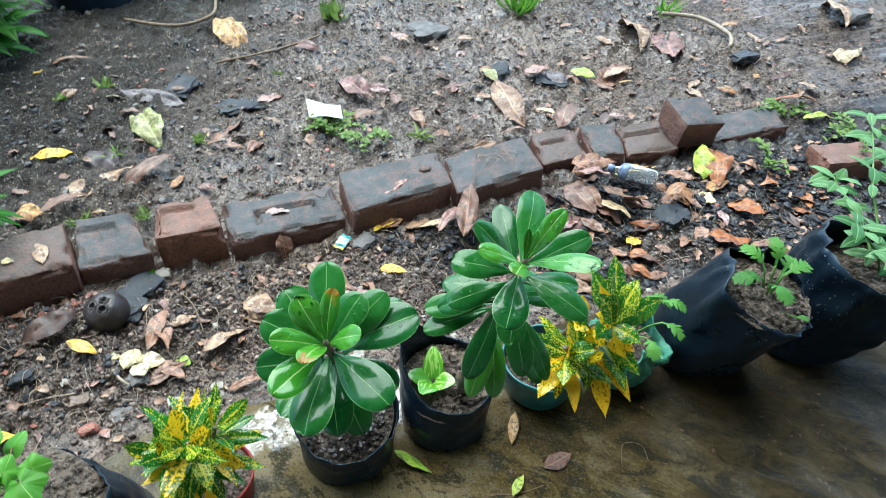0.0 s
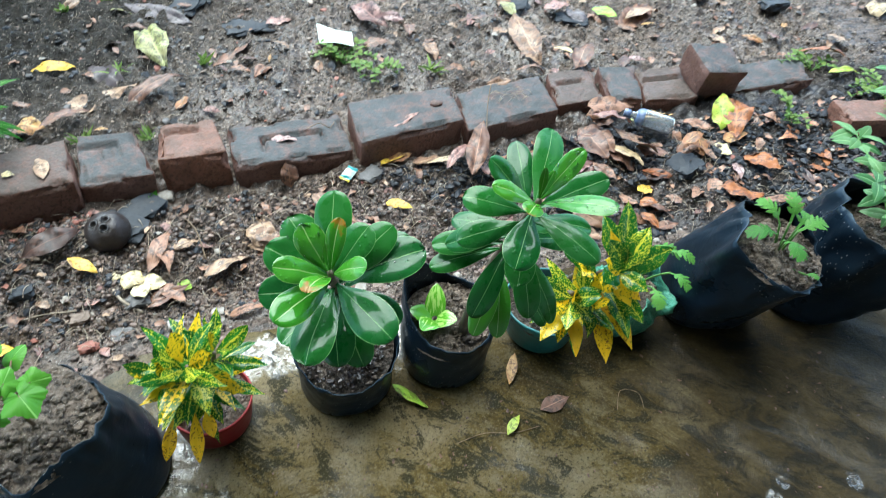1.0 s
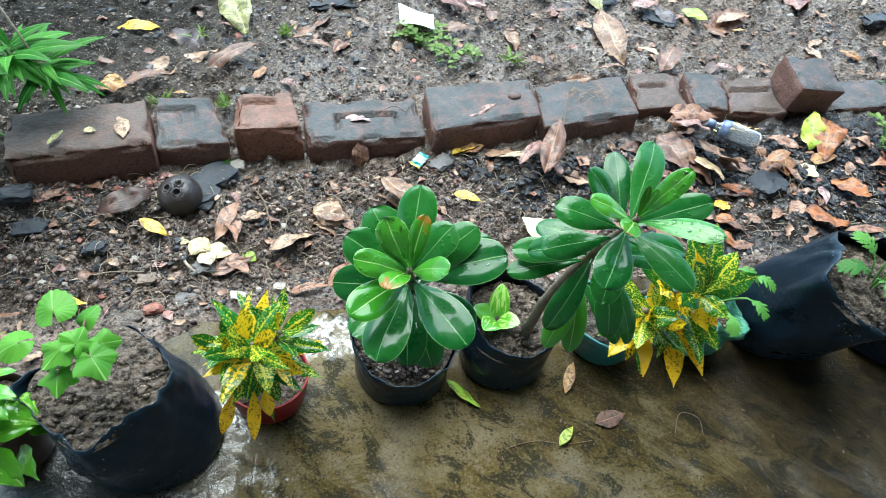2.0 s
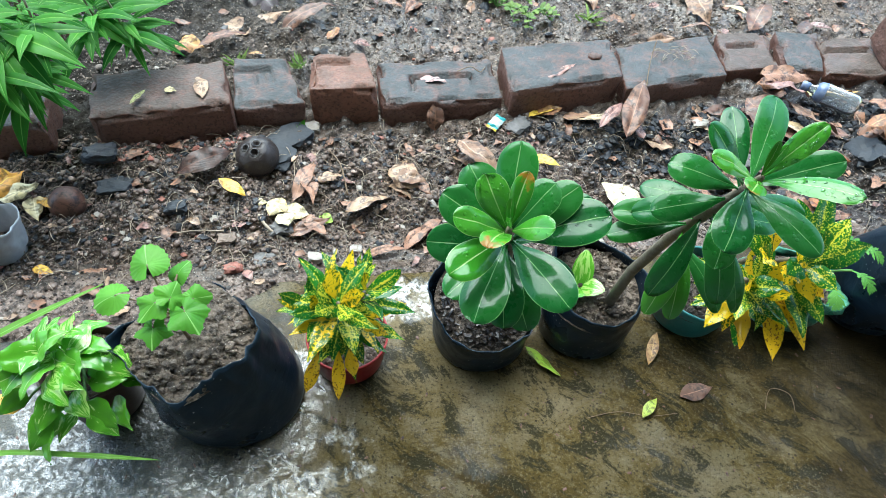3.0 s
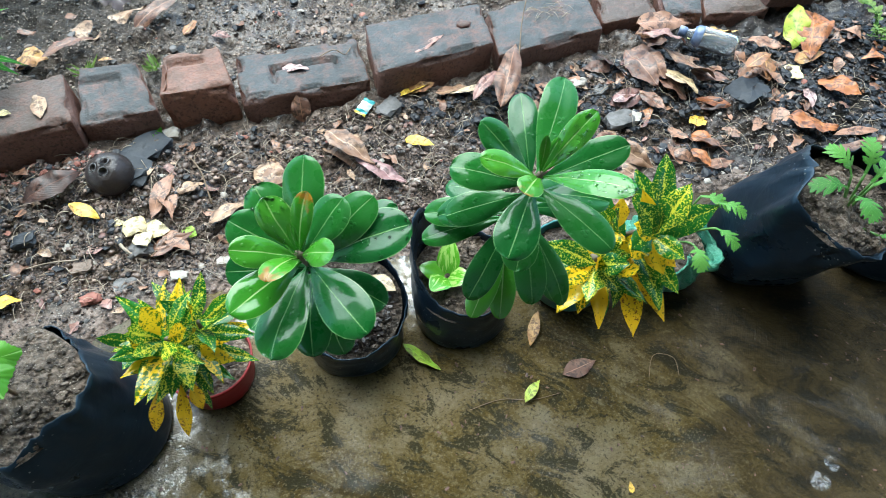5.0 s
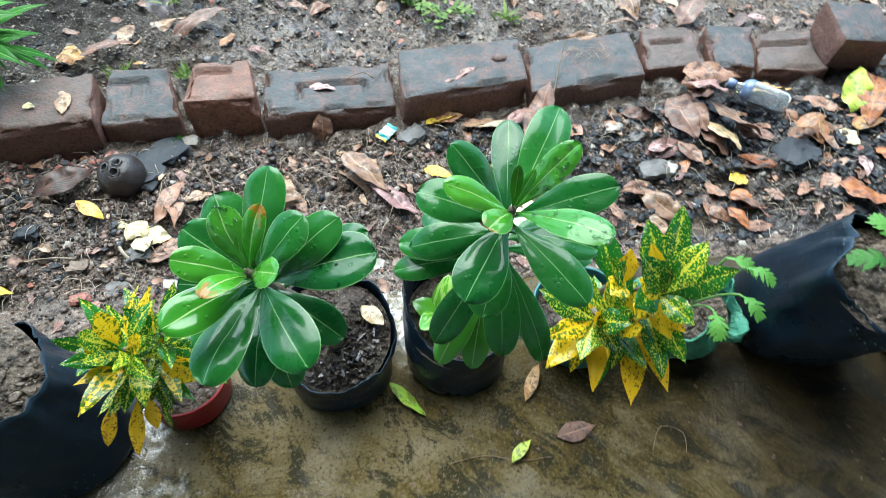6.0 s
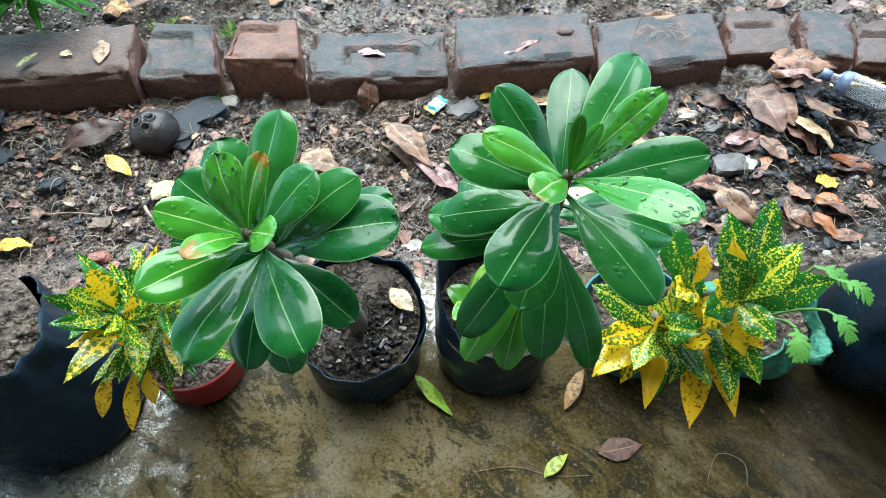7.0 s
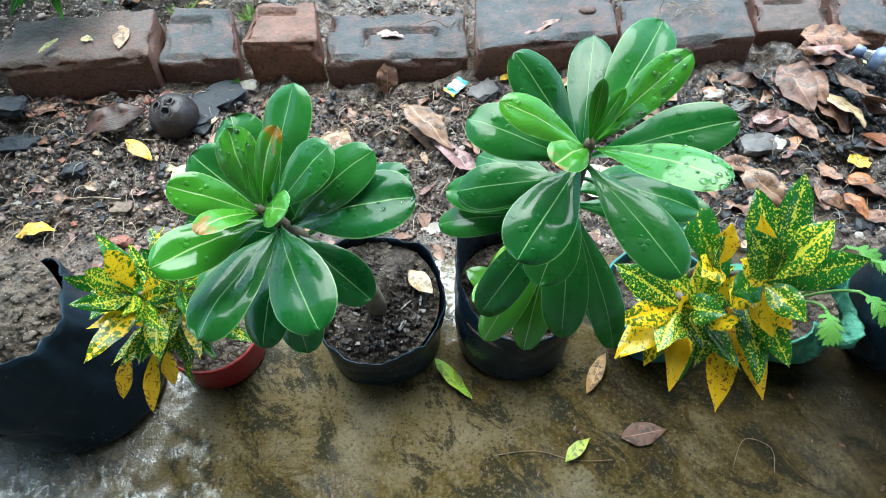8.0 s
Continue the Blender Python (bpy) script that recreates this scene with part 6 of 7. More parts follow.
dry_leaf(-0.552, 0.408, 0.040, 0.034, -70, "white", 0.012)
dry_leaf(-0.600, 0.462, 0.026, 0.018, 0, "white", 0.006)
heart = leaf_mesh("fallen_leaf", DRY["cream"], 0.085, 0.066, "ovate", 0.05, -0.10, 0.02, 0.0, 0.0, 3, 20, 10)
solo("fallen_leaf", heart, pose(0.106, 0.402, ground_z(0.106, 0.402) + 0.016, 0, -3, 128), "large cream heart-shaped leaf with a stalk on soil", "leaf", "fallen leaves")
dry_leaf(-0.186, 0.168, 0.046, 0.024, -50, "pale", 0.119, 0, 0, "pale dry leaf lying on soil in a grow bag", 0.6)
dry_leaf(0.505, 0.462, 0.040, 0.036, 10, "yellow", 0.008, 0, 0, "small round yellow leaf on gravel", 0.4)
dry_leaf(0.750, 0.530, 0.050, 0.046, -60, "white", 0.010, 0, 0, "small cream heart-shaped leaf on gravel", 0.4)
dry_leaf(0.812, 0.640, 0.120, 0.056, 60, "lime", 0.030, -20, 10, "large yellow-green leaf propped on litter")
dry_leaf(-1.050, 0.520, 0.100, 0.060, 60, "yellow", 0.020, 0, 10, "yellow leaf among pale petals")
dry_leaf(-1.015, 0.500, 0.070, 0.045, 20, "white", 0.016)
dry_leaf(-0.985, 0.470, 0.060, 0.034, -70, "white", 0.012)
dry_leaf(-0.965, 0.475, 0.060, 0.030, -50, "yellow", 0.010)
dry_leaf(-0.775, 0.340, 0.060, 0.034, 10, "yellow", 0.016)
dry_leaf(-0.250, 0.730, 0.060, 0.030, -30, "pinkish", 0.050, 0, 0, "thin pinkish leaf lying on a brick")
dry_leaf(0.010, 0.710, 0.090, 0.026, 25, "wine", 0.076, 0, 0, "thin reddish leaf lying on a brick")
dry_leaf(-0.706, 0.690, 0.075, 0.028, -80, "tan", 0.086, 0, 0, "thin tan leaf lying on a brick")
dry_leaf(-0.760, 0.680, 0.024, 0.016, -20, "white", 0.088, 0, 0, "small pale petal on a brick", 0.4)
dry_leaf(-0.815, 0.655, 0.045, 0.012, 60, "olive", 0.090, 0, 0, "thin green leaf on a brick", 0.4)


dry_leaf(0.381, 1.192, 0.156, 0.031, -1, "brown", 0.02, 0, 0, "large curled brown leaf on open soil")
dry_leaf(0.460, 1.061, 0.238, 0.082, -92, "tan", 0.02, 0, 0, "long tan leaf with brown middle on open soil")
dry_leaf(0.563, 1.026, 0.074, 0.026, -55, "white", 0.012)
dry_leaf(0.627, 1.227, 0.086, 0.053, 1, "wine", 0.02)
dry_leaf(0.769, 1.185, 0.087, 0.041, -55, "lime", 0.014)
dry_leaf(0.679, 1.190, 0.086, 0.054, -65, "grey", 0.01)
dry_leaf(0.581, 0.955, 0.138, 0.057, 50, "brown", 0.02)
dry_leaf(1.280, 0.821, 0.135, 0.041, -48, "orange", 0.016)
dry_leaf(0.898, 1.176, 0.141, 0.051, 12, "tan", 0.014)
dry_leaf(0.477, 1.237, 0.093, 0.044, -79, "olive", 0.014)
dry_leaf(0.527, 0.698, 0.134, 0.053, -1, "brown", 0.05, 0, 0, "wide brown leaf lying against the bricks")
dry_leaf(0.498, 0.647, 0.094, 0.058, -47, "wine", 0.035)
dry_leaf(0.524, 0.576, 0.136, 0.055, -59, "tan", 0.03)
dry_leaf(0.494, 0.543, 0.094, 0.041, -70, "pale", 0.03)
dry_leaf(0.646, 0.674, 0.109, 0.041, -6, "mottled", 0.03)
dry_leaf(0.713, 0.599, 0.069, 0.043, -43, "brown", 0.03)
dry_leaf(0.667, 0.546, 0.079, 0.029, 20, "mottled", 0.03)
dry_leaf(0.863, 0.637, 0.113, 0.043, 20, "mottled", 0.02)
dry_leaf(0.808, 0.561, 0.084, 0.031, 8, "mottled", 0.012)
dry_leaf(0.823, 0.470, 0.087, 0.054, -51, "orange", 0.016, 0, 0, "wet orange-brown leaf on black cinders")
dry_leaf(0.717, 0.396, 0.102, 0.064, -25, "orange", 0.018, 0, 0, "large wet orange-brown leaf on black cinders")
dry_leaf(0.769, 0.319, 0.107, 0.024, -7, "brown", 0.012)
dry_leaf(0.981, 0.437, 0.045, 0.028, -41, "orange", 0.012)
dry_leaf(0.466, 0.370, 0.053, 0.033, -70, "orange", 0.014)
dry_leaf(0.497, 0.351, 0.068, 0.031, 5, "brown", 0.012)
dry_leaf(0.319, 0.381, 0.086, 0.048, -44, "tan", 0.012)
dry_leaf(0.451, 0.439, 0.046, 0.029, -51, "brown", 0.012)
dry_leaf(0.380, 0.541, 0.060, 0.037, 6, "pinkish", 0.012)
dry_leaf(0.758, 0.470, 0.063, 0.026, -108, "pinkish", 0.014)
dry_leaf(-0.014, 0.651, 0.057, 0.029, 11, "mottled", 0.012)
dry_leaf(0.077, 0.613, 0.091, 0.016, 4, "pale", 0.02)
dry_leaf(0.196, 0.556, 0.062, 0.038, -23, "tan", 0.014)
dry_leaf(0.105, 0.615, 0.098, 0.025, 45, "wine", 0.02)
dry_leaf(0.337, 0.415, 0.108, 0.041, -52, "tan", 0.014, 0, 0, "long pinkish tan leaf lying on soil")
dry_leaf(0.560, 0.544, 0.076, 0.044, -41, "brown", 0.03)
dry_leaf(-0.181, 0.525, 0.121, 0.048, -52, "tan", 0.02, 0, 0, "torn tan leaf with ragged edge on soil")
dry_leaf(-0.318, 0.487, 0.057, 0.035, -14, "tan", 0.012)
dry_leaf(0.387, 0.532, 0.063, 0.027, 5, "wine", 0.01)
dry_leaf(-0.768, 0.924, 0.072, 0.045, -21, "mottled", 0.02)
dry_leaf(-0.695, 0.929, 0.111, 0.032, 27, "brown", 0.02)
dry_leaf(-0.296, 0.472, 0.043, 0.020, -60, "brown", 0.01)


heap = random.Random(77)
for k in range(84):
    if k < 45:
        x, y = heap.uniform(0.05, 1.65), 0.90 + 0.75 * heap.random() ** 1.5
    elif k < 65:
        x, y = heap.uniform(-0.75, 0.1), heap.uniform(0.86, 1.5)
    else:
        x, y = heap.uniform(0.15, 1.05), heap.uniform(0.36, 0.66)
    long = heap.uniform(0.030, 0.085)
    dry_leaf(x, y, long, long * heap.uniform(0.30, 0.5), heap.uniform(0, 360), heap.choice(("tan", "brown", "brown", "wine", "pinkish", "dark", "tan", "mottled") if k < 65 else ("brown", "dark", "orange", "dark", "wine")), 0.010, 0, 0, "", 1.6)


def chunk(name, x, y, size, flat, mat, label, category, turn=0, seed=0, lift=0.0, wide=0.75):
    """An angular broken piece: a low-cut lump with hard edges."""
    bm = bmesh.new()
    bmesh.ops.create_icosphere(bm, subdivisions=3, radius=1.0)
    for v in bm.verts:
        o = v.co * 1.1 + Vector((seed * 2.3, seed, 0))
        v.co *= 1 + 0.35 * noise.noise(o) + 0.12 * noise.noise(o * 3)
        v.co = Vector((max(-0.8, min(0.8, v.co.x)), max(-0.75, min(0.75, v.co.y)), max(-0.6, min(0.55, v.co.z))))
        v.co *= 1 + 0.34 * noise.noise(v.co * 2.2 + Vector((seed, 0, 0))) + 0.07 * noise.noise(v.co * 6)
        v.co = Vector((v.co.x * size, v.co.y * size * wide, v.co.z * size * flat))
    me = bpy.data.meshes.new(name)
    bm.to_mesh(me)
    bm.free()
    me.materials.append(mat)
    return solo(name, me, pose(x, y, ground_z(x, y) + size * flat * 0.35 + lift, RNG.uniform(-8, 8), RNG.uniform(-8, 8), turn), label, category)


chunk("charcoal_piece", -0.545, 0.625, 0.050, 0.30, SLATE, "flat dark burnt piece below the bricks", "debris", 30, 1)
chunk("charcoal_piece", -0.575, 0.572, 0.052, 0.30, SLATE, "flat dark burnt piece beside a round shell", "debris", -50, 2)
chunk("charcoal_piece", 0.630, 0.504, 0.050, 0.55, SLATE, "dark burnt lump on gravel", "debris", 20, 3)
chunk("slate_piece", -0.262, 1.335, 0.075, 0.12, SLATE, "flat dark slate half sunk in soil", "stone", 10, 4)
chunk("slate_piece", -0.416, 1.470, 0.070, 0.20, SLATE, "dark slate half sunk in soil", "stone", 60, 5)
chunk("slate_piece", 0.513, 1.273, 0.055, 0.35, SLATE, "dark broken slate among leaves", "stone", 20, 6)
chunk("slate_piece", 0.662, 1.189, 0.055, 0.22, SLATE, "flat dark slate among leaves", "stone", -30, 7)
chunk("stone", 0.412, 1.649, 0.085, 0.40, STONE, "rounded grey-brown stone on soil", "stone", 20, 8)
chunk("stone", 2.00, 1.32, 0.075, 0.45, STONE, "grey stone beside gravel", "stone", 0, 9)
chunk("stone", 1.34, 1.13, 0.050, 0.45, CINDER, "dark cinder lump on soil", "stone", 0, 10)
chunk("stone", 0.338, 0.574, 0.019, 0.8, STONE, "small grey-green pebble on gravel", "stone", 30, 11)
chunk("stone", 0.350, 0.497, 0.034, 0.45, STONE, "flat grey stone among leaves", "stone", 0, 12)
chunk("stone", -0.177, 0.343, 0.020, 0.7, WHITE_STONE, "small white pebble by the slab", "stone", 0, 13)
chunk("stone", -0.139, 0.347, 0.014, 0.7, TAN_STONE, "small tan pebble by the slab", "stone", 0, 14)
chunk("stone", -0.508, 0.660, 0.022, 0.6, WHITE_STONE, "white broken chip by the bricks", "stone", 0, 15)
chunk("stone", -0.432, 0.352, 0.013, 0.6, WHITE_STONE, "white pebble on soil by the slab", "stone", 0, 16)
chunk("stone", -0.501, 0.330, 0.016, 0.5, WHITE_STONE, "pale flat pebble by the slab", "stone", 0, 17)
chunk("stone", -0.589, 0.340, 0.022, 0.5, STONE, "grey pebble by the slab", "stone", 0, 18)
chunk("stone", -0.655, 0.385, 0.019, 0.5, TAN_STONE, "brown pebble by the slab", "stone", 0, 19)
chunk("stone", -0.640, 0.320, 0.018, 0.5, RED_CHIP, "red brick chip by the slab", "stone", 0, 20)
chunk("stone", -0.560, 0.395, 0.024, 0.5, STONE, "grey brown pebble on soil", "stone", 0, 21)
chunk("stone", -0.089, 0.611, 0.030, 0.4, STONE, "flat grey stone beside a wrapper", "stone", 40, 22)
chunk("stone", 0.380, 0.494, 0.020, 0.4, WHITE_STONE, "white flat chip on gravel", "stone", 60, 23)
chunk("stone", 0.300, 0.600, 0.020, 0.5, WHITE_STONE, "white chip among leaves", "stone", 0, 24)
chunk("charcoal_piece", 0.420, 0.540, 0.034, 0.5, SLATE, "dark cinder lump among leaves", "debris", 0, 25)
chunk("charcoal_piece", -0.745, 0.455, 0.024, 0.6, SLATE, "dark cinder lump on soil", "debris", 0, 26)
chunk("charcoal_piece", -0.86, 0.52, 0.036, 0.5, SLATE, "dark cinder lump by the bricks", "debris", 0, 27)
chunk("charcoal_piece", -0.89, 0.58, 0.034, 0.5, CINDER, "black cinder lump by the bricks", "debris", 0, 28)

# round shell with three eyes
shell = thing("coconut_shell", -0.604, 0.555, 0.02, "round dark coconut shell with three eyes", "shell")
bm = bmesh.new()
bmesh.ops.create_uvsphere(bm, u_segments=40, v_segments=24, radius=0.040)
EYES = [Vector(e).normalized() for e in ((-0.42, -0.28, 0.86), (0.10, -0.12, 0.98), (0.02, -0.58, 0.81))]
for v in bm.verts:
    d = v.co.normalized()
    r = 0.040 * (1 + 0.05 * noise.noise(d * 2.2))
    for e in EYES:
        g = d.angle(e)
        if g < 0.20:
            r -= 0.010 * (1 - (g / 0.20) ** 3)
    v.co = d * r
    v.co.z *= 0.94
me = bpy.data.meshes.new("husk")
bm.to_mesh(me)
bm.free()
me.materials.append(HUSK)
me.shade_smooth()
part("husk", me, shell, "", pose(-0.604, 0.555, 0.05))
for e in EYES:
    rim_v = [(0.0075 * math.cos(t * 0.524), 0.0075 * math.sin(t * 0.524), 0.0) for t in range(12)]
    ring_pts = [Vector(p) for p in rim_v] + [Vector(rim_v[0])]
    eye = tube_mesh("eye_rim", HOLE, ring_pts, 0.0012, 6)
    part("eye_rim", eye, shell, "greyish worn rim of an eye", pose(-0.604, 0.555, 0.05) @ basis(e * 0.0385, e * 0.05, (0.3, 1, 0)) @ pose(0, 0, 0, 0, 90, 0))
for k in range(14):
    a = 2.2 + k * 0.12
    p = Vector((-0.604 + 0.038 * math.cos(a), 0.555 + 0.038 * math.sin(a), 0.055))
    part("fibre", tube_mesh("fibre", FIBRE, curve_points(p, p + Vector((RNG.uniform(-0.03, 0.0), RNG.uniform(-0.02, 0.02), -0.02)), 0.006, 4), 0.0006, 4), shell)

half = thing("shell_half", -0.935, 0.480, 0.0, "brown half shell with a worn hole on soil", "shell")
bm = bmesh.new()
bmesh.ops.create_uvsphere(bm, u_segments=28, v_segments=14, radius=0.031)
bmesh.ops.delete(bm, geom=[v for v in bm.verts if v.co.z < -0.012], context="VERTS")
bmesh.ops.solidify(bm, geom=bm.faces[:], thickness=0.004)
for v in bm.verts:
    v.co *= 1 + 0.06 * noise.noise(v.co * 40)
me = bpy.data.meshes.new("bowl")
bm.to_mesh(me)
bm.free()
me.materials.append(DRY["dark"])
me.shade_smooth()
part("bowl", me, half, "", pose(-0.935, 0.480, 0.03, 20, 10, 0))

# cup at the edge of view
cup = thing("plastic_cup", -1.03, 0.405, 0.0, "grey-white crumpled plastic cup on the soil", "cup")
vessel("cup_wall", make_plain("dull_white_plastic", (0.42, 0.43, 0.44), (0.30, 0.31, 0.33), 0.35, 25, 0.4), cup, (-1.03, 0.405, 0.0), 0.038, (-1.03, 0.405, 0.075), 0.046, lambda a: 0.0, 0.15, 0.008, 31)

# scrap of paper
pv = []
pf = []
for i in range(9):
    for j in range(7):
        u, w = i / 8, j / 6
        x, y = -0.10 + 0.085 * u + 0.01 * w, 1.135 + 0.10 * w - 0.030 * u - 0.03 * u * w
        pv.append((x, y, 0.062 + 0.005 * math.sin(u * 4 + w * 2) + 0.004 * u))
for i in range(8):
    for j in range(6):
        pf.append((i * 7 + j, (i + 1) * 7 + j, (i + 1) * 7 + j + 1, i * 7 + j + 1))
solo("paper_scrap", mesh_of("paper_scrap", pv, pf, PAPER), Matrix.Identity(4), "torn whitish paper scrap beside a weed", "paper")

# foil sachet
packet = thing("wrapper", -0.136, 0.613, 0.02, "small torn teal and white wrapper on soil", "wrapper")


def pillow(name, mat, x0, x1, w, h, puff):
    verts, faces = [], []
    for sgn in (1, -1):
        for i in range(9):
            for j in range(7):
                u, t = i / 8, j / 6
                a, b = x0 + (x1 - x0) * u, (t - 0.5) * w
                verts.append((a, b, sgn * puff * math.sin(math.pi * (a / h + 0.5)) * math.sin(math.pi * t) + 0.0015 * math.sin(a * 400 + b * 260)))
    for s in (0, 63):
        for i in range(8):
            for j in range(6):
                k = s + i * 7 + j
                faces.append((k, k + 7, k + 8, k + 1) if s == 0 else (k + 1, k + 8, k + 7, k))
    return mesh_of(name, verts, faces, mat)


pm = pose(-0.136, 0.613, ground_z(-0.136, 0.613) + 0.008, 8, -6, 48) @ Matrix.Scale(0.78, 4)
part("printed_middle", pillow("printed_middle", WRAP_WHITE, -0.012, 0.014, 0.030, 0.052, 0.005), packet, "", pm)
part("printed_end", pillow("printed_end", WRAP_TEAL, 0.014, 0.026, 0.030, 0.052, 0.005), packet, "teal printed end", pm)
part("printed_end", pillow("printed_end", WRAP_TEAL, -0.020, -0.012, 0.030, 0.052, 0.005), packet, "teal printed end", pm)
part("printed_stripe", pillow("printed_stripe", WRAP_YELLOW, -0.026, -0.020, 0.030, 0.052, 0.005), packet, "yellow printed stripe", pm)

# clear bottle
bottle = thing("plastic_bottle", 0.600, 0.630, 0.03, "clear plastic bottle with a blue label lying on leaves", "bottle")


def lathe(name, mat, rows, seg=28):
    verts, faces = [], []
    for x, r in rows:
        for k in range(seg):
            a = 2 * math.pi * k / seg
            verts.append((x, r * math.cos(a), r * math.sin(a)))
    for i in range(len(rows) - 1):
        for k in range(seg):
            q = (k + 1) % seg
            faces.append((i * seg + k, (i + 1) * seg + k, (i + 1) * seg + q, i * seg + q))
    faces += [tuple(range(seg)), tuple((len(rows) - 1) * seg + k for k in range(seg))[::-1]]
    return mesh_of(name, verts, faces, mat)


bm_ = pose(0.600, 0.630, ground_z(0.6, 0.63) + 0.038, 0, 3, -38)
part("bottle_body", lathe("bottle_body", CLEAR, [(-0.052, 0.008), (-0.040, 0.009), (-0.030, 0.020), (-0.015, 0.0225), (0.000, 0.0215), (0.006, 0.0225), (0.022, 0.0215), (0.028, 0.0225), (0.046, 0.022), (0.054, 0.017)]), bottle, "clear ribbed plastic", bm_)
part("cap", lathe("cap", BLUE, [(-0.066, 0.0095), (-0.064, 0.0105), (-0.052, 0.0105), (-0.050, 0.0095)]), bottle, "blue screw cap", bm_)
part("label_band", lathe("label_band", BLUE, [(-0.036, 0.0155), (-0.030, 0.0206), (-0.018, 0.0228), (-0.017, 0.0222)]), bottle, "blue and white printed band", bm_)

# twigs and roots
def twig(pts, r, mat, label):
    p = [Vector((x, y, ground_z(x, y) + z)) for x, y, z in pts]
    dense = []
    for i in range(len(p) - 1):
        a, b, c, d = p[max(i - 1, 0)], p[i], p[i + 1], p[min(i + 2, len(p) - 1)]
        for k in range(5):
            t = k / 5
            dense.append(0.5 * (2 * b + (c - a) * t + (2 * a - 5 * b + 4 * c - d) * t * t + (3 * b - a - 3 * c + d) * t ** 3))
    dense.append(p[-1])
    o = dense[0].copy()
    return solo("twig", tube_mesh("twig", mat, [q - o for q in dense], r, 6), Matrix.Translation(o), label, "twig")


twig([(-0.10, -0.005, 0.002), (-0.05, 0.0, 0.002), (-0.005, -0.012, 0.002), (0.04, -0.012, 0.002)], 0.0005, TWIG, "thin brown twig on wet concrete")
twig([(0.18, -0.02, 0.002), (0.20, 0.01, 0.006), (0.23, 0.0, 0.002), (0.225, -0.03, 0.002)], 0.0005, TWIG, "thin bent stalk on wet concrete")
twig([(0.155, 0.590, 0.004), (0.185, 0.650, 0.03), (0.215, 0.730, 0.07), (0.235, 0.770, 0.09)], 0.0013, TWIG, "thin dark twig leaning on a brick")
twig([(-0.56, 2.0, 0.01), (-0.40, 1.85, 0.03), (-0.28, 1.90, 0.02), (-0.25, 2.1, 0.02)], 0.006, TWIG, "curved bare root on soil")
twig([(-0.30, 1.60, 0.01), (-0.10, 1.62, 0.012), (0.05, 1.70, 0.01)], 0.004, TWIG, "thin bare stick on soil")
twig([(-0.34, 2.15, 0.01), (0.0, 2.08, 0.02), (0.35, 2.02, 0.01)], 0.006, TWIG, "long bare stick on soil")
twig([(1.27, 1.50, 0.02), (1.38, 1.42, 0.04), (1.40, 1.28, 0.02), (1.36, 1.22, 0.01)], 0.008, FIBRE, "pale curved stalk on soil")
twig([(-0.78, 0.395, 0.004), (-0.72, 0.41, 0.008), (-0.66, 0.40, 0.004)], 0.0012, FIBRE, "thin pale root on soil")
twig([(-0.60, 0.43, 0.006), (-0.585, 0.40, 0.012), (-0.555, 0.375, 0.004)], 0.003, FIBRE, "short pale stalk on soil")
twig([(-0.20, 0.735, 0.055), (-0.17, 0.748, 0.06), (-0.15, 0.742, 0.056), (-0.135, 0.765, 0.056)], 0.0010, TWIG, "thin curled stalk lying on a brick")
twig([(0.106, 0.402, 0.014), (0.118, 0.386, 0.014), (0.134, 0.370, 0.006)], 0.0022, FIBRE, "pale stalk of a fallen leaf on soil")
twig([(-0.47, 0.58, 0.004), (-0.45, 0.53, 0.01), (-0.44, 0.47, 0.004)], 0.0016, TWIG, "thin dark root on soil")
for k in range(26):
    x, y = 0.30 + RNG.uniform(-0.055, 0.05), 0.775 + RNG.uniform(-0.03, 0.03)
    a = RNG.uniform(0, 6.28)
    o = Vector((x, y, 0.086))
    if k == 0:
        roots = thing("root_mat", 0.30, 0.775, 0.083, "mat of thin pale roots on a brick", "roots")
    part("root", tube_mesh("root", FIBRE, curve_points(o, o + Vector((0.025 * math.cos(a), 0.025 * math.sin(a), 0)), 0.004, 4), 0.0006, 4), roots)

# ---- loose bits, counted by nobody ----
def spots(n, x0, x1, y0, y1, power=1.0):
    xs, ys = RNG.uniform(x0, x1, n), y0 + (y1 - y0) * RNG.rand(n) ** power
    return xs, ys


def clear_of_bricks(xs, ys):
    return ~((xs > -0.93) & (xs < 1.19) & (ys > 0.63 + 0.03 * (xs > 0.3)) & (ys < 0.80 + 0.06 * np.clip(xs, 0, 1)))


def strew(name, mat, n, area, lo, hi, label, category, flat=0.8, keep=None, power=3.2, smooth=False, grain=False):
    xs, ys = spots(n, *area)
    ok = clear_of_bricks(xs, ys) & (soil_height(xs, ys) > -0.003) & ((ys > 0.325 + 0.03 * vnoise(xs * 12, ys * 12, 51)) | (RNG.rand(n) < 0.2))
    if keep is not None:
        ok &= keep(xs, ys)
    xs, ys = xs[ok], ys[ok]
    sizes = lo + (hi - lo) * RNG.rand(len(xs)) ** power
    return scatter(name, mat, xs, ys, sizes, label, category, flat, 0.25, smooth, grain)


BED, BACK = (-1.3, 1.3, 0.205, 0.66), (-1.5, 2.4, 0.80, 2.3)
def bare_of_ash(x, y):
    return (x + 0.5 * vnoise(x * 5, y * 5, 61) < 0.22) | (RNG.rand(len(x)) < 0.25)


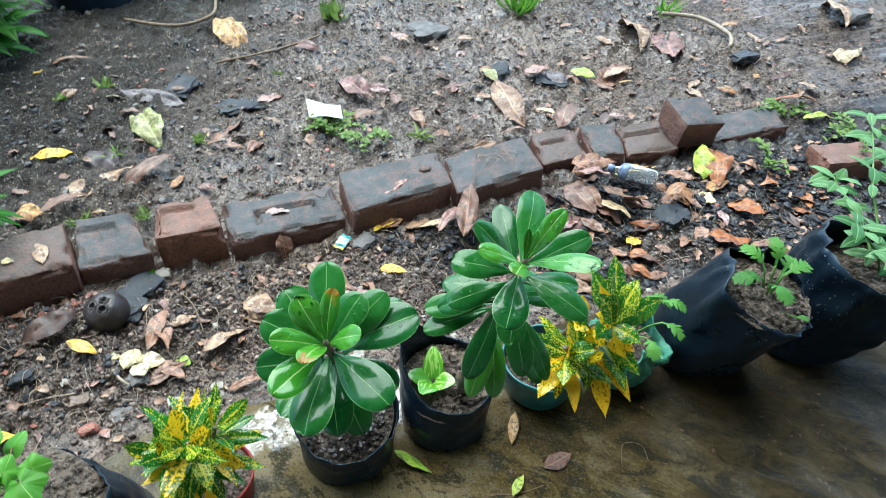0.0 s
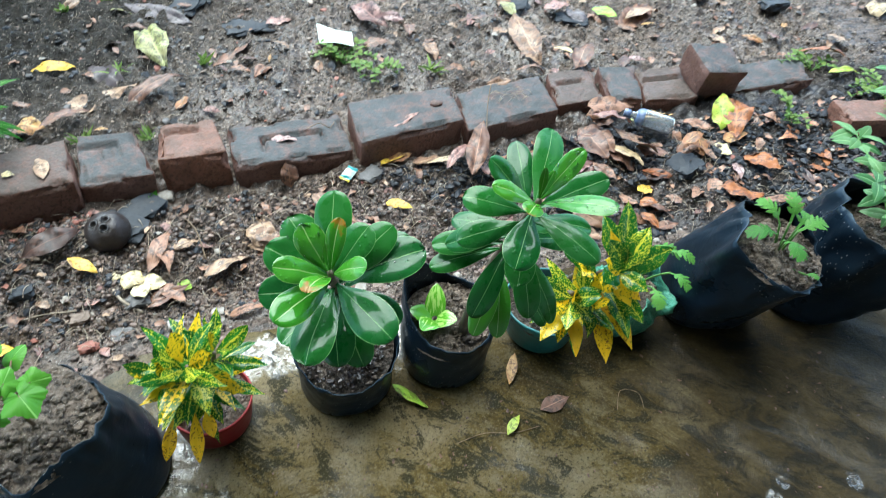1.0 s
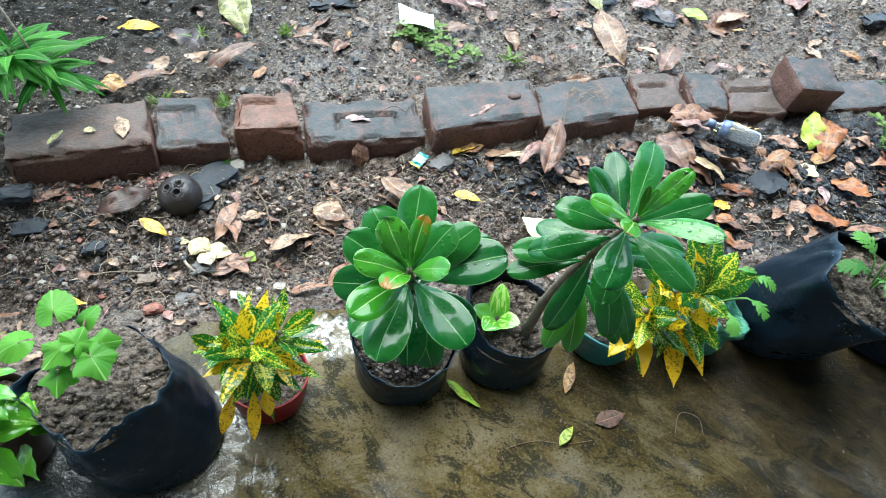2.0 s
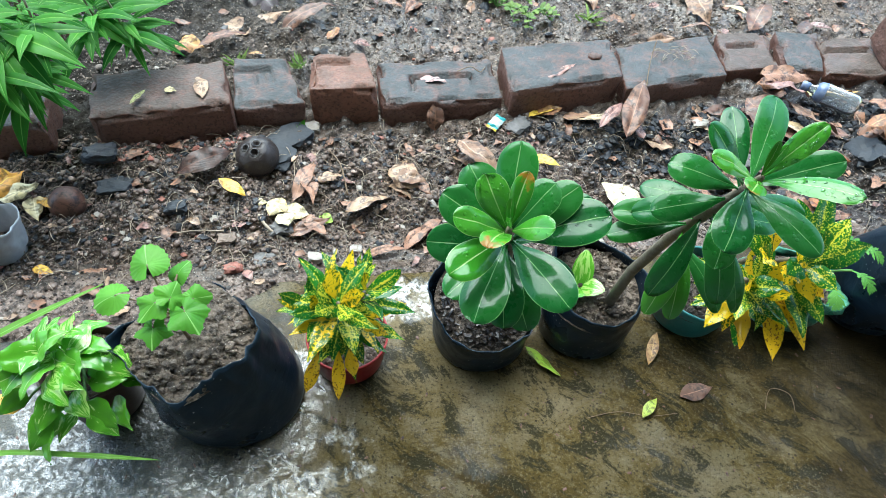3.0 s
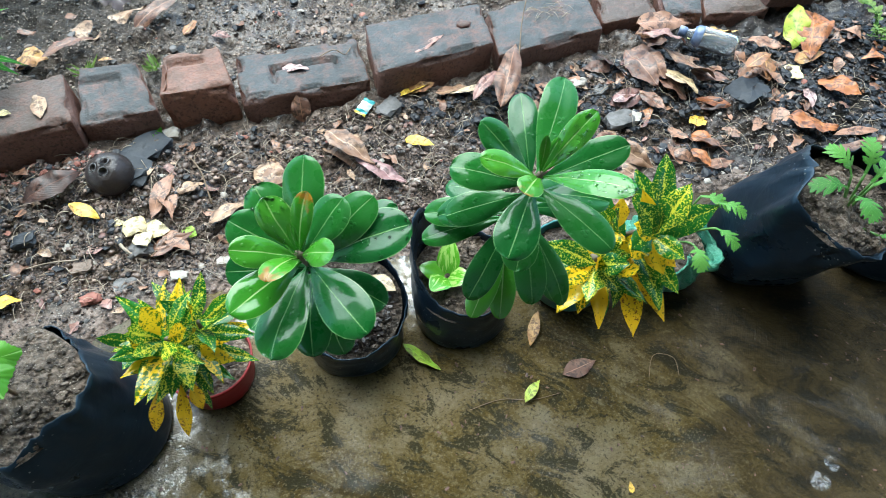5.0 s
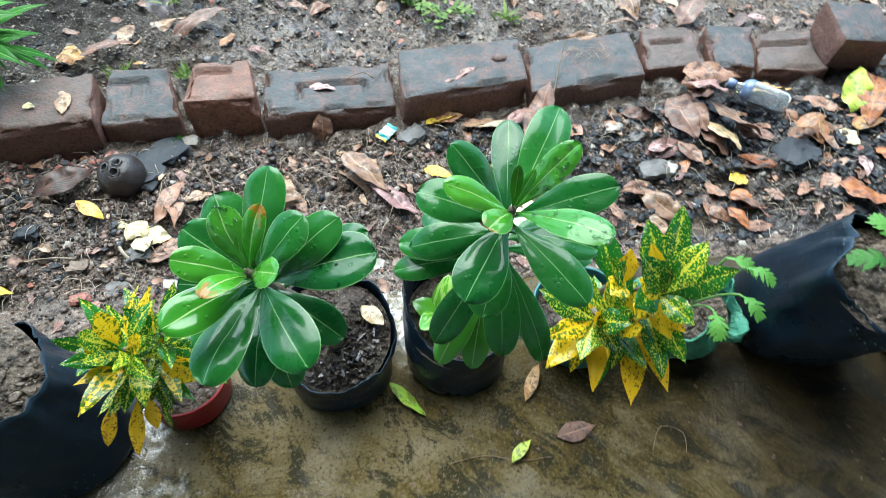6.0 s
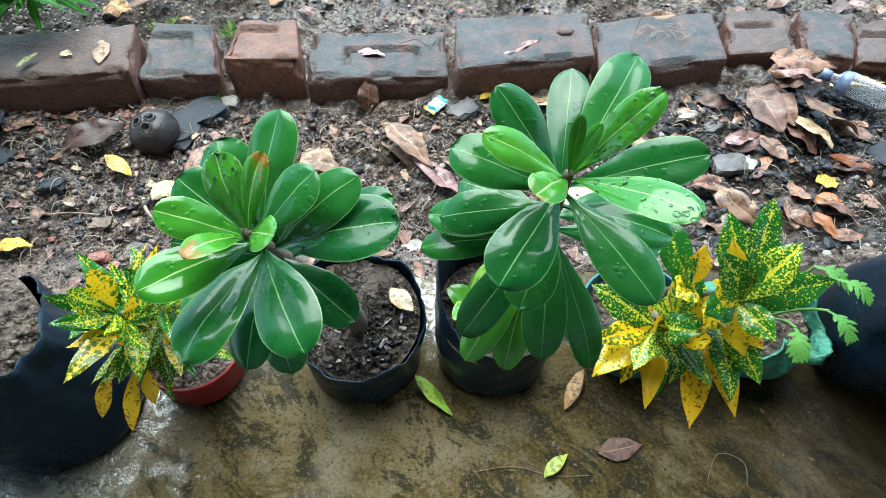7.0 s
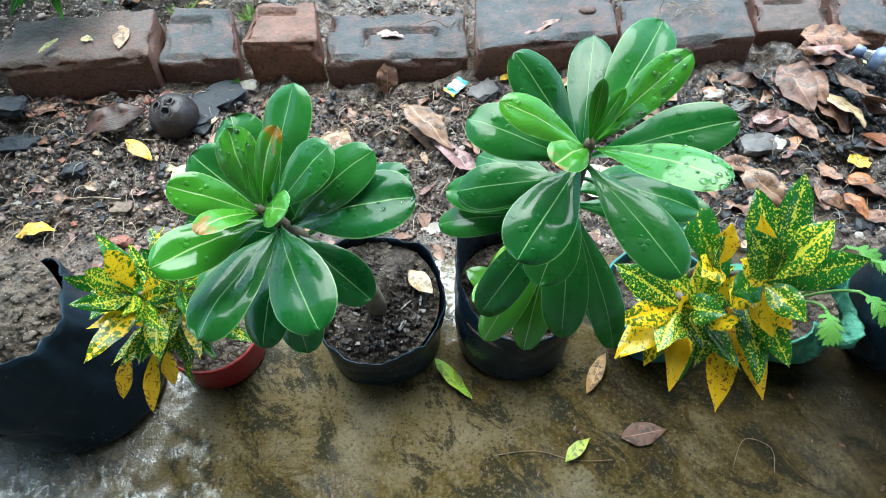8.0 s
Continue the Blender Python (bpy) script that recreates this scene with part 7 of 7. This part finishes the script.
strew("soil_crumbs", CRUMB, 15000, BED, 0.0015, 0.0085, "loose crumbs of dark damp soil", "soil", 0.9, bare_of_ash, 4.5, True)
strew("soil_grains", CRUMB, 62000, BED, 0.0010, 0.0034, "fine dark grains of damp soil", "soil", 0.9, bare_of_ash, 1.6, False, True)
strew("soil_grains", DARK_GRAIN, 24000, BED, 0.0010, 0.0040, "fine black grains of wet soil", "soil", 0.9, None, 1.8, False, True)
strew("soil_grains", CLOD, 42000, (-1.2, 1.9, 0.80, 1.9), 0.0016, 0.0050, "fine grains of brown soil", "soil", 0.7, lambda x, y: (x + 0.5 * vnoise(x * 3, y * 3, 33) > -0.35) | (y < 1.0) | (RNG.rand(len(x)) < 0.3), 1.6, False, True)
strew("soil_crumbs", CLOD, 7000, BACK, 0.0022, 0.010, "loose crumbs of brown soil", "soil", 0.7, lambda x, y: (x + 0.5 * vnoise(x * 3, y * 3, 33) > -0.35) | (y < 1.0) | (RNG.rand(len(x)) < 0.08), 3.6, True)
strew("cinders", CINDER, 14000, (-0.45, 1.35, 0.33, 0.70), 0.002, 0.0115, "black coal cinders and gravel", "gravel", 0.8, lambda x, y: vnoise(x * 4 + 3, y * 4, 12) + 0.35 * (x > 0.25) - 0.15 * (x < -0.2) > 0.0)
strew("cinders", CINDER, 1300, (-1.3, -0.2, 0.32, 0.64), 0.0015, 0.009, "scattered black coal cinders", "gravel")
strew("cinders", CINDER, 2600, BACK, 0.003, 0.014, "black cinders on the open soil", "gravel", 0.7, lambda x, y: vnoise(x * 2.2, y * 2.2, 15) > -0.02)
strew("gravel", STONE, 1800, BED, 0.0012, 0.0055, "small grey gravel on soil", "gravel", 0.8, None, 4.0)
strew("gravel", STONE, 1700, BACK, 0.002, 0.011, "small grey gravel on open soil", "gravel")
strew("white_chips", WHITE_STONE, 2300, BED, 0.0012, 0.0080, "tiny white shell and lime chips", "gravel", 0.6, None, 4.0)
strew("white_chips", WHITE_STONE, 450, BACK, 0.002, 0.010, "tiny white chips on open soil", "gravel", 0.6, None, 4.0)
strew("brick_chips", RED_CHIP, 420, BED, 0.0012, 0.007, "small red brick chips", "gravel")
strew("brick_chips", RED_CHIP, 300, BACK, 0.003, 0.012, "small red brick chips on open soil", "gravel", 0.7)
strew("brick_chips", RED_CHIP, 240, (-0.90, -0.55, 0.57, 0.64), 0.002, 0.009, "red brick crumbs along the edging", "gravel")
strew("tan_chips", TAN_STONE, 520, BED, 0.0015, 0.009, "small tan pebbles", "gravel", 0.6)
strew("tan_chips", TAN_STONE, 600, BACK, 0.003, 0.015, "small tan pebbles and leaf bits", "gravel", 0.4)


# wet grit washed onto the slab
gv, gf = [], []
for k in range(1500):
    x, y, size = RNG.uniform(-1.0, 0.9), RNG.uniform(-0.30, 0.285), 0.0007 + 0.0022 * RNG.rand() ** 3
    if vnoise(x * 7, y * 7, 21) < 0.02 and k % 4:
        continue
    p = PEBBLES[k % 10] * size * np.array([1.6, 0.8, 0.5])
    a = RNG.rand() * 6.283
    p = np.stack([p[:, 0] * math.cos(a) - p[:, 1] * math.sin(a) + x, p[:, 0] * math.sin(a) + p[:, 1] * math.cos(a) + y, p[:, 2] + size * 0.3], 1)
    n0 = len(gv)
    gv.extend(p.tolist())
    gf.extend([(a0 + n0, b0 + n0, c0 + n0) for a0, b0, c0 in ICO])
solo("slab_grit", mesh_of("slab_grit", gv, gf, DRY["dark"], False, [(0.3, 0.5)] * len(gv)), Matrix.Identity(4), "dark wet grit washed onto the slab", "grit", "", "stuff")


def litter(name, n, area, kinds, lo, hi, label):
    """Small torn leaf bits as one mesh."""
    verts, faces = [], []
    xs, ys = spots(n, *area)
    ok = clear_of_bricks(xs, ys) & (soil_height(xs, ys) > -0.003)
    for x, y in zip(xs[ok], ys[ok]):
        s, a, z = RNG.uniform(lo, hi), RNG.uniform(0, 6.28), float(soil_height(x, y)) + 0.004
        k = len(verts)
        for u in range(5):
            for w in (-1, 0, 1):
                h = 0.30 * s * math.sin(math.pi * (0.08 + 0.84 * u / 4)) * RNG.uniform(0.4, 1.3)
                px, py = (u / 4 - 0.5) * s, w * h
                verts.append((x + px * math.cos(a) - py * math.sin(a), y + px * math.sin(a) + py * math.cos(a), z + RNG.uniform(-0.1, 0.8) * abs(w) * h + 0.12 * s * math.sin(u + s * 900)))
        for u in range(4):
            for w in (0, 1):
                faces.append((k + u * 3 + w, k + u * 3 + 3 + w, k + u * 3 + 4 + w, k + u * 3 + 1 + w))
    return solo(name, mesh_of(name, verts, faces, DRY[kinds], True, [(0.3, 0.5)] * len(verts)), Matrix.Identity(4), label, "litter", "", "stuff")


litter("leaf_litter", 170, BED, "brown", 0.012, 0.035, "small torn brown leaf bits")
litter("leaf_litter", 120, BED, "tan", 0.010, 0.030, "small torn tan leaf bits")
litter("leaf_litter", 60, BED, "wine", 0.012, 0.030, "small torn reddish leaf bits")
litter("leaf_litter", 90, (0.2, 1.3, 0.36, 0.68), "brown", 0.015, 0.055, "brown leaf bits among gravel")
litter("leaf_litter", 8, (0.2, 1.3, 0.42, 0.68), "orange", 0.02, 0.05, "orange leaf bits among gravel")
litter("leaf_litter", 110, (0.0, 2.3, 0.85, 2.2), "tan", 0.012, 0.045, "tan leaf bits on open soil")
litter("leaf_litter", 110, (-0.3, 2.3, 0.85, 2.2), "brown", 0.012, 0.045, "reddish leaf bits on open soil")
litter("leaf_litter", 70, (-1.2, 1.0, 0.85, 2.2), "brown", 0.015, 0.04, "brown leaf bits on open soil")

verts, faces = [], []
for k in range(1900):
    x, y = (RNG.uniform(-1.2, 0.9), RNG.uniform(0.31, 0.64)) if k < 1200 else (RNG.uniform(-0.8, 1.6), RNG.uniform(0.88, 2.0))
    a, s = RNG.uniform(0, 6.28), RNG.uniform(0.012, 0.04)
    z = float(soil_height(x, y)) + 0.003
    bend = RNG.uniform(-0.5, 0.5)
    n0 = len(verts)
    for u in range(5):
        t = u / 4
        b = a + bend * t
        px, py, pz = x + s * t * math.cos(b), y + s * t * math.sin(b), z + 0.012 * math.sin(math.pi * t) * (k % 3) / 2
        for w in ((0.0007, 0), (-0.0004, 0.0007), (-0.0004, -0.0005)):
            verts.append((px - w[0] * math.sin(b), py + w[0] * math.cos(b), pz + w[1]))
    for u in range(4):
        for w in range(3):
            q = (w + 1) % 3
            faces.append((n0 + u * 3 + w, n0 + u * 3 + q, n0 + u * 3 + 3 + q, n0 + u * 3 + 3 + w))
solo("fine_roots", mesh_of("fine_roots", verts, faces, FIBRE), Matrix.Identity(4), "fine pale rootlets strewn on the soil", "roots", "", "stuff")
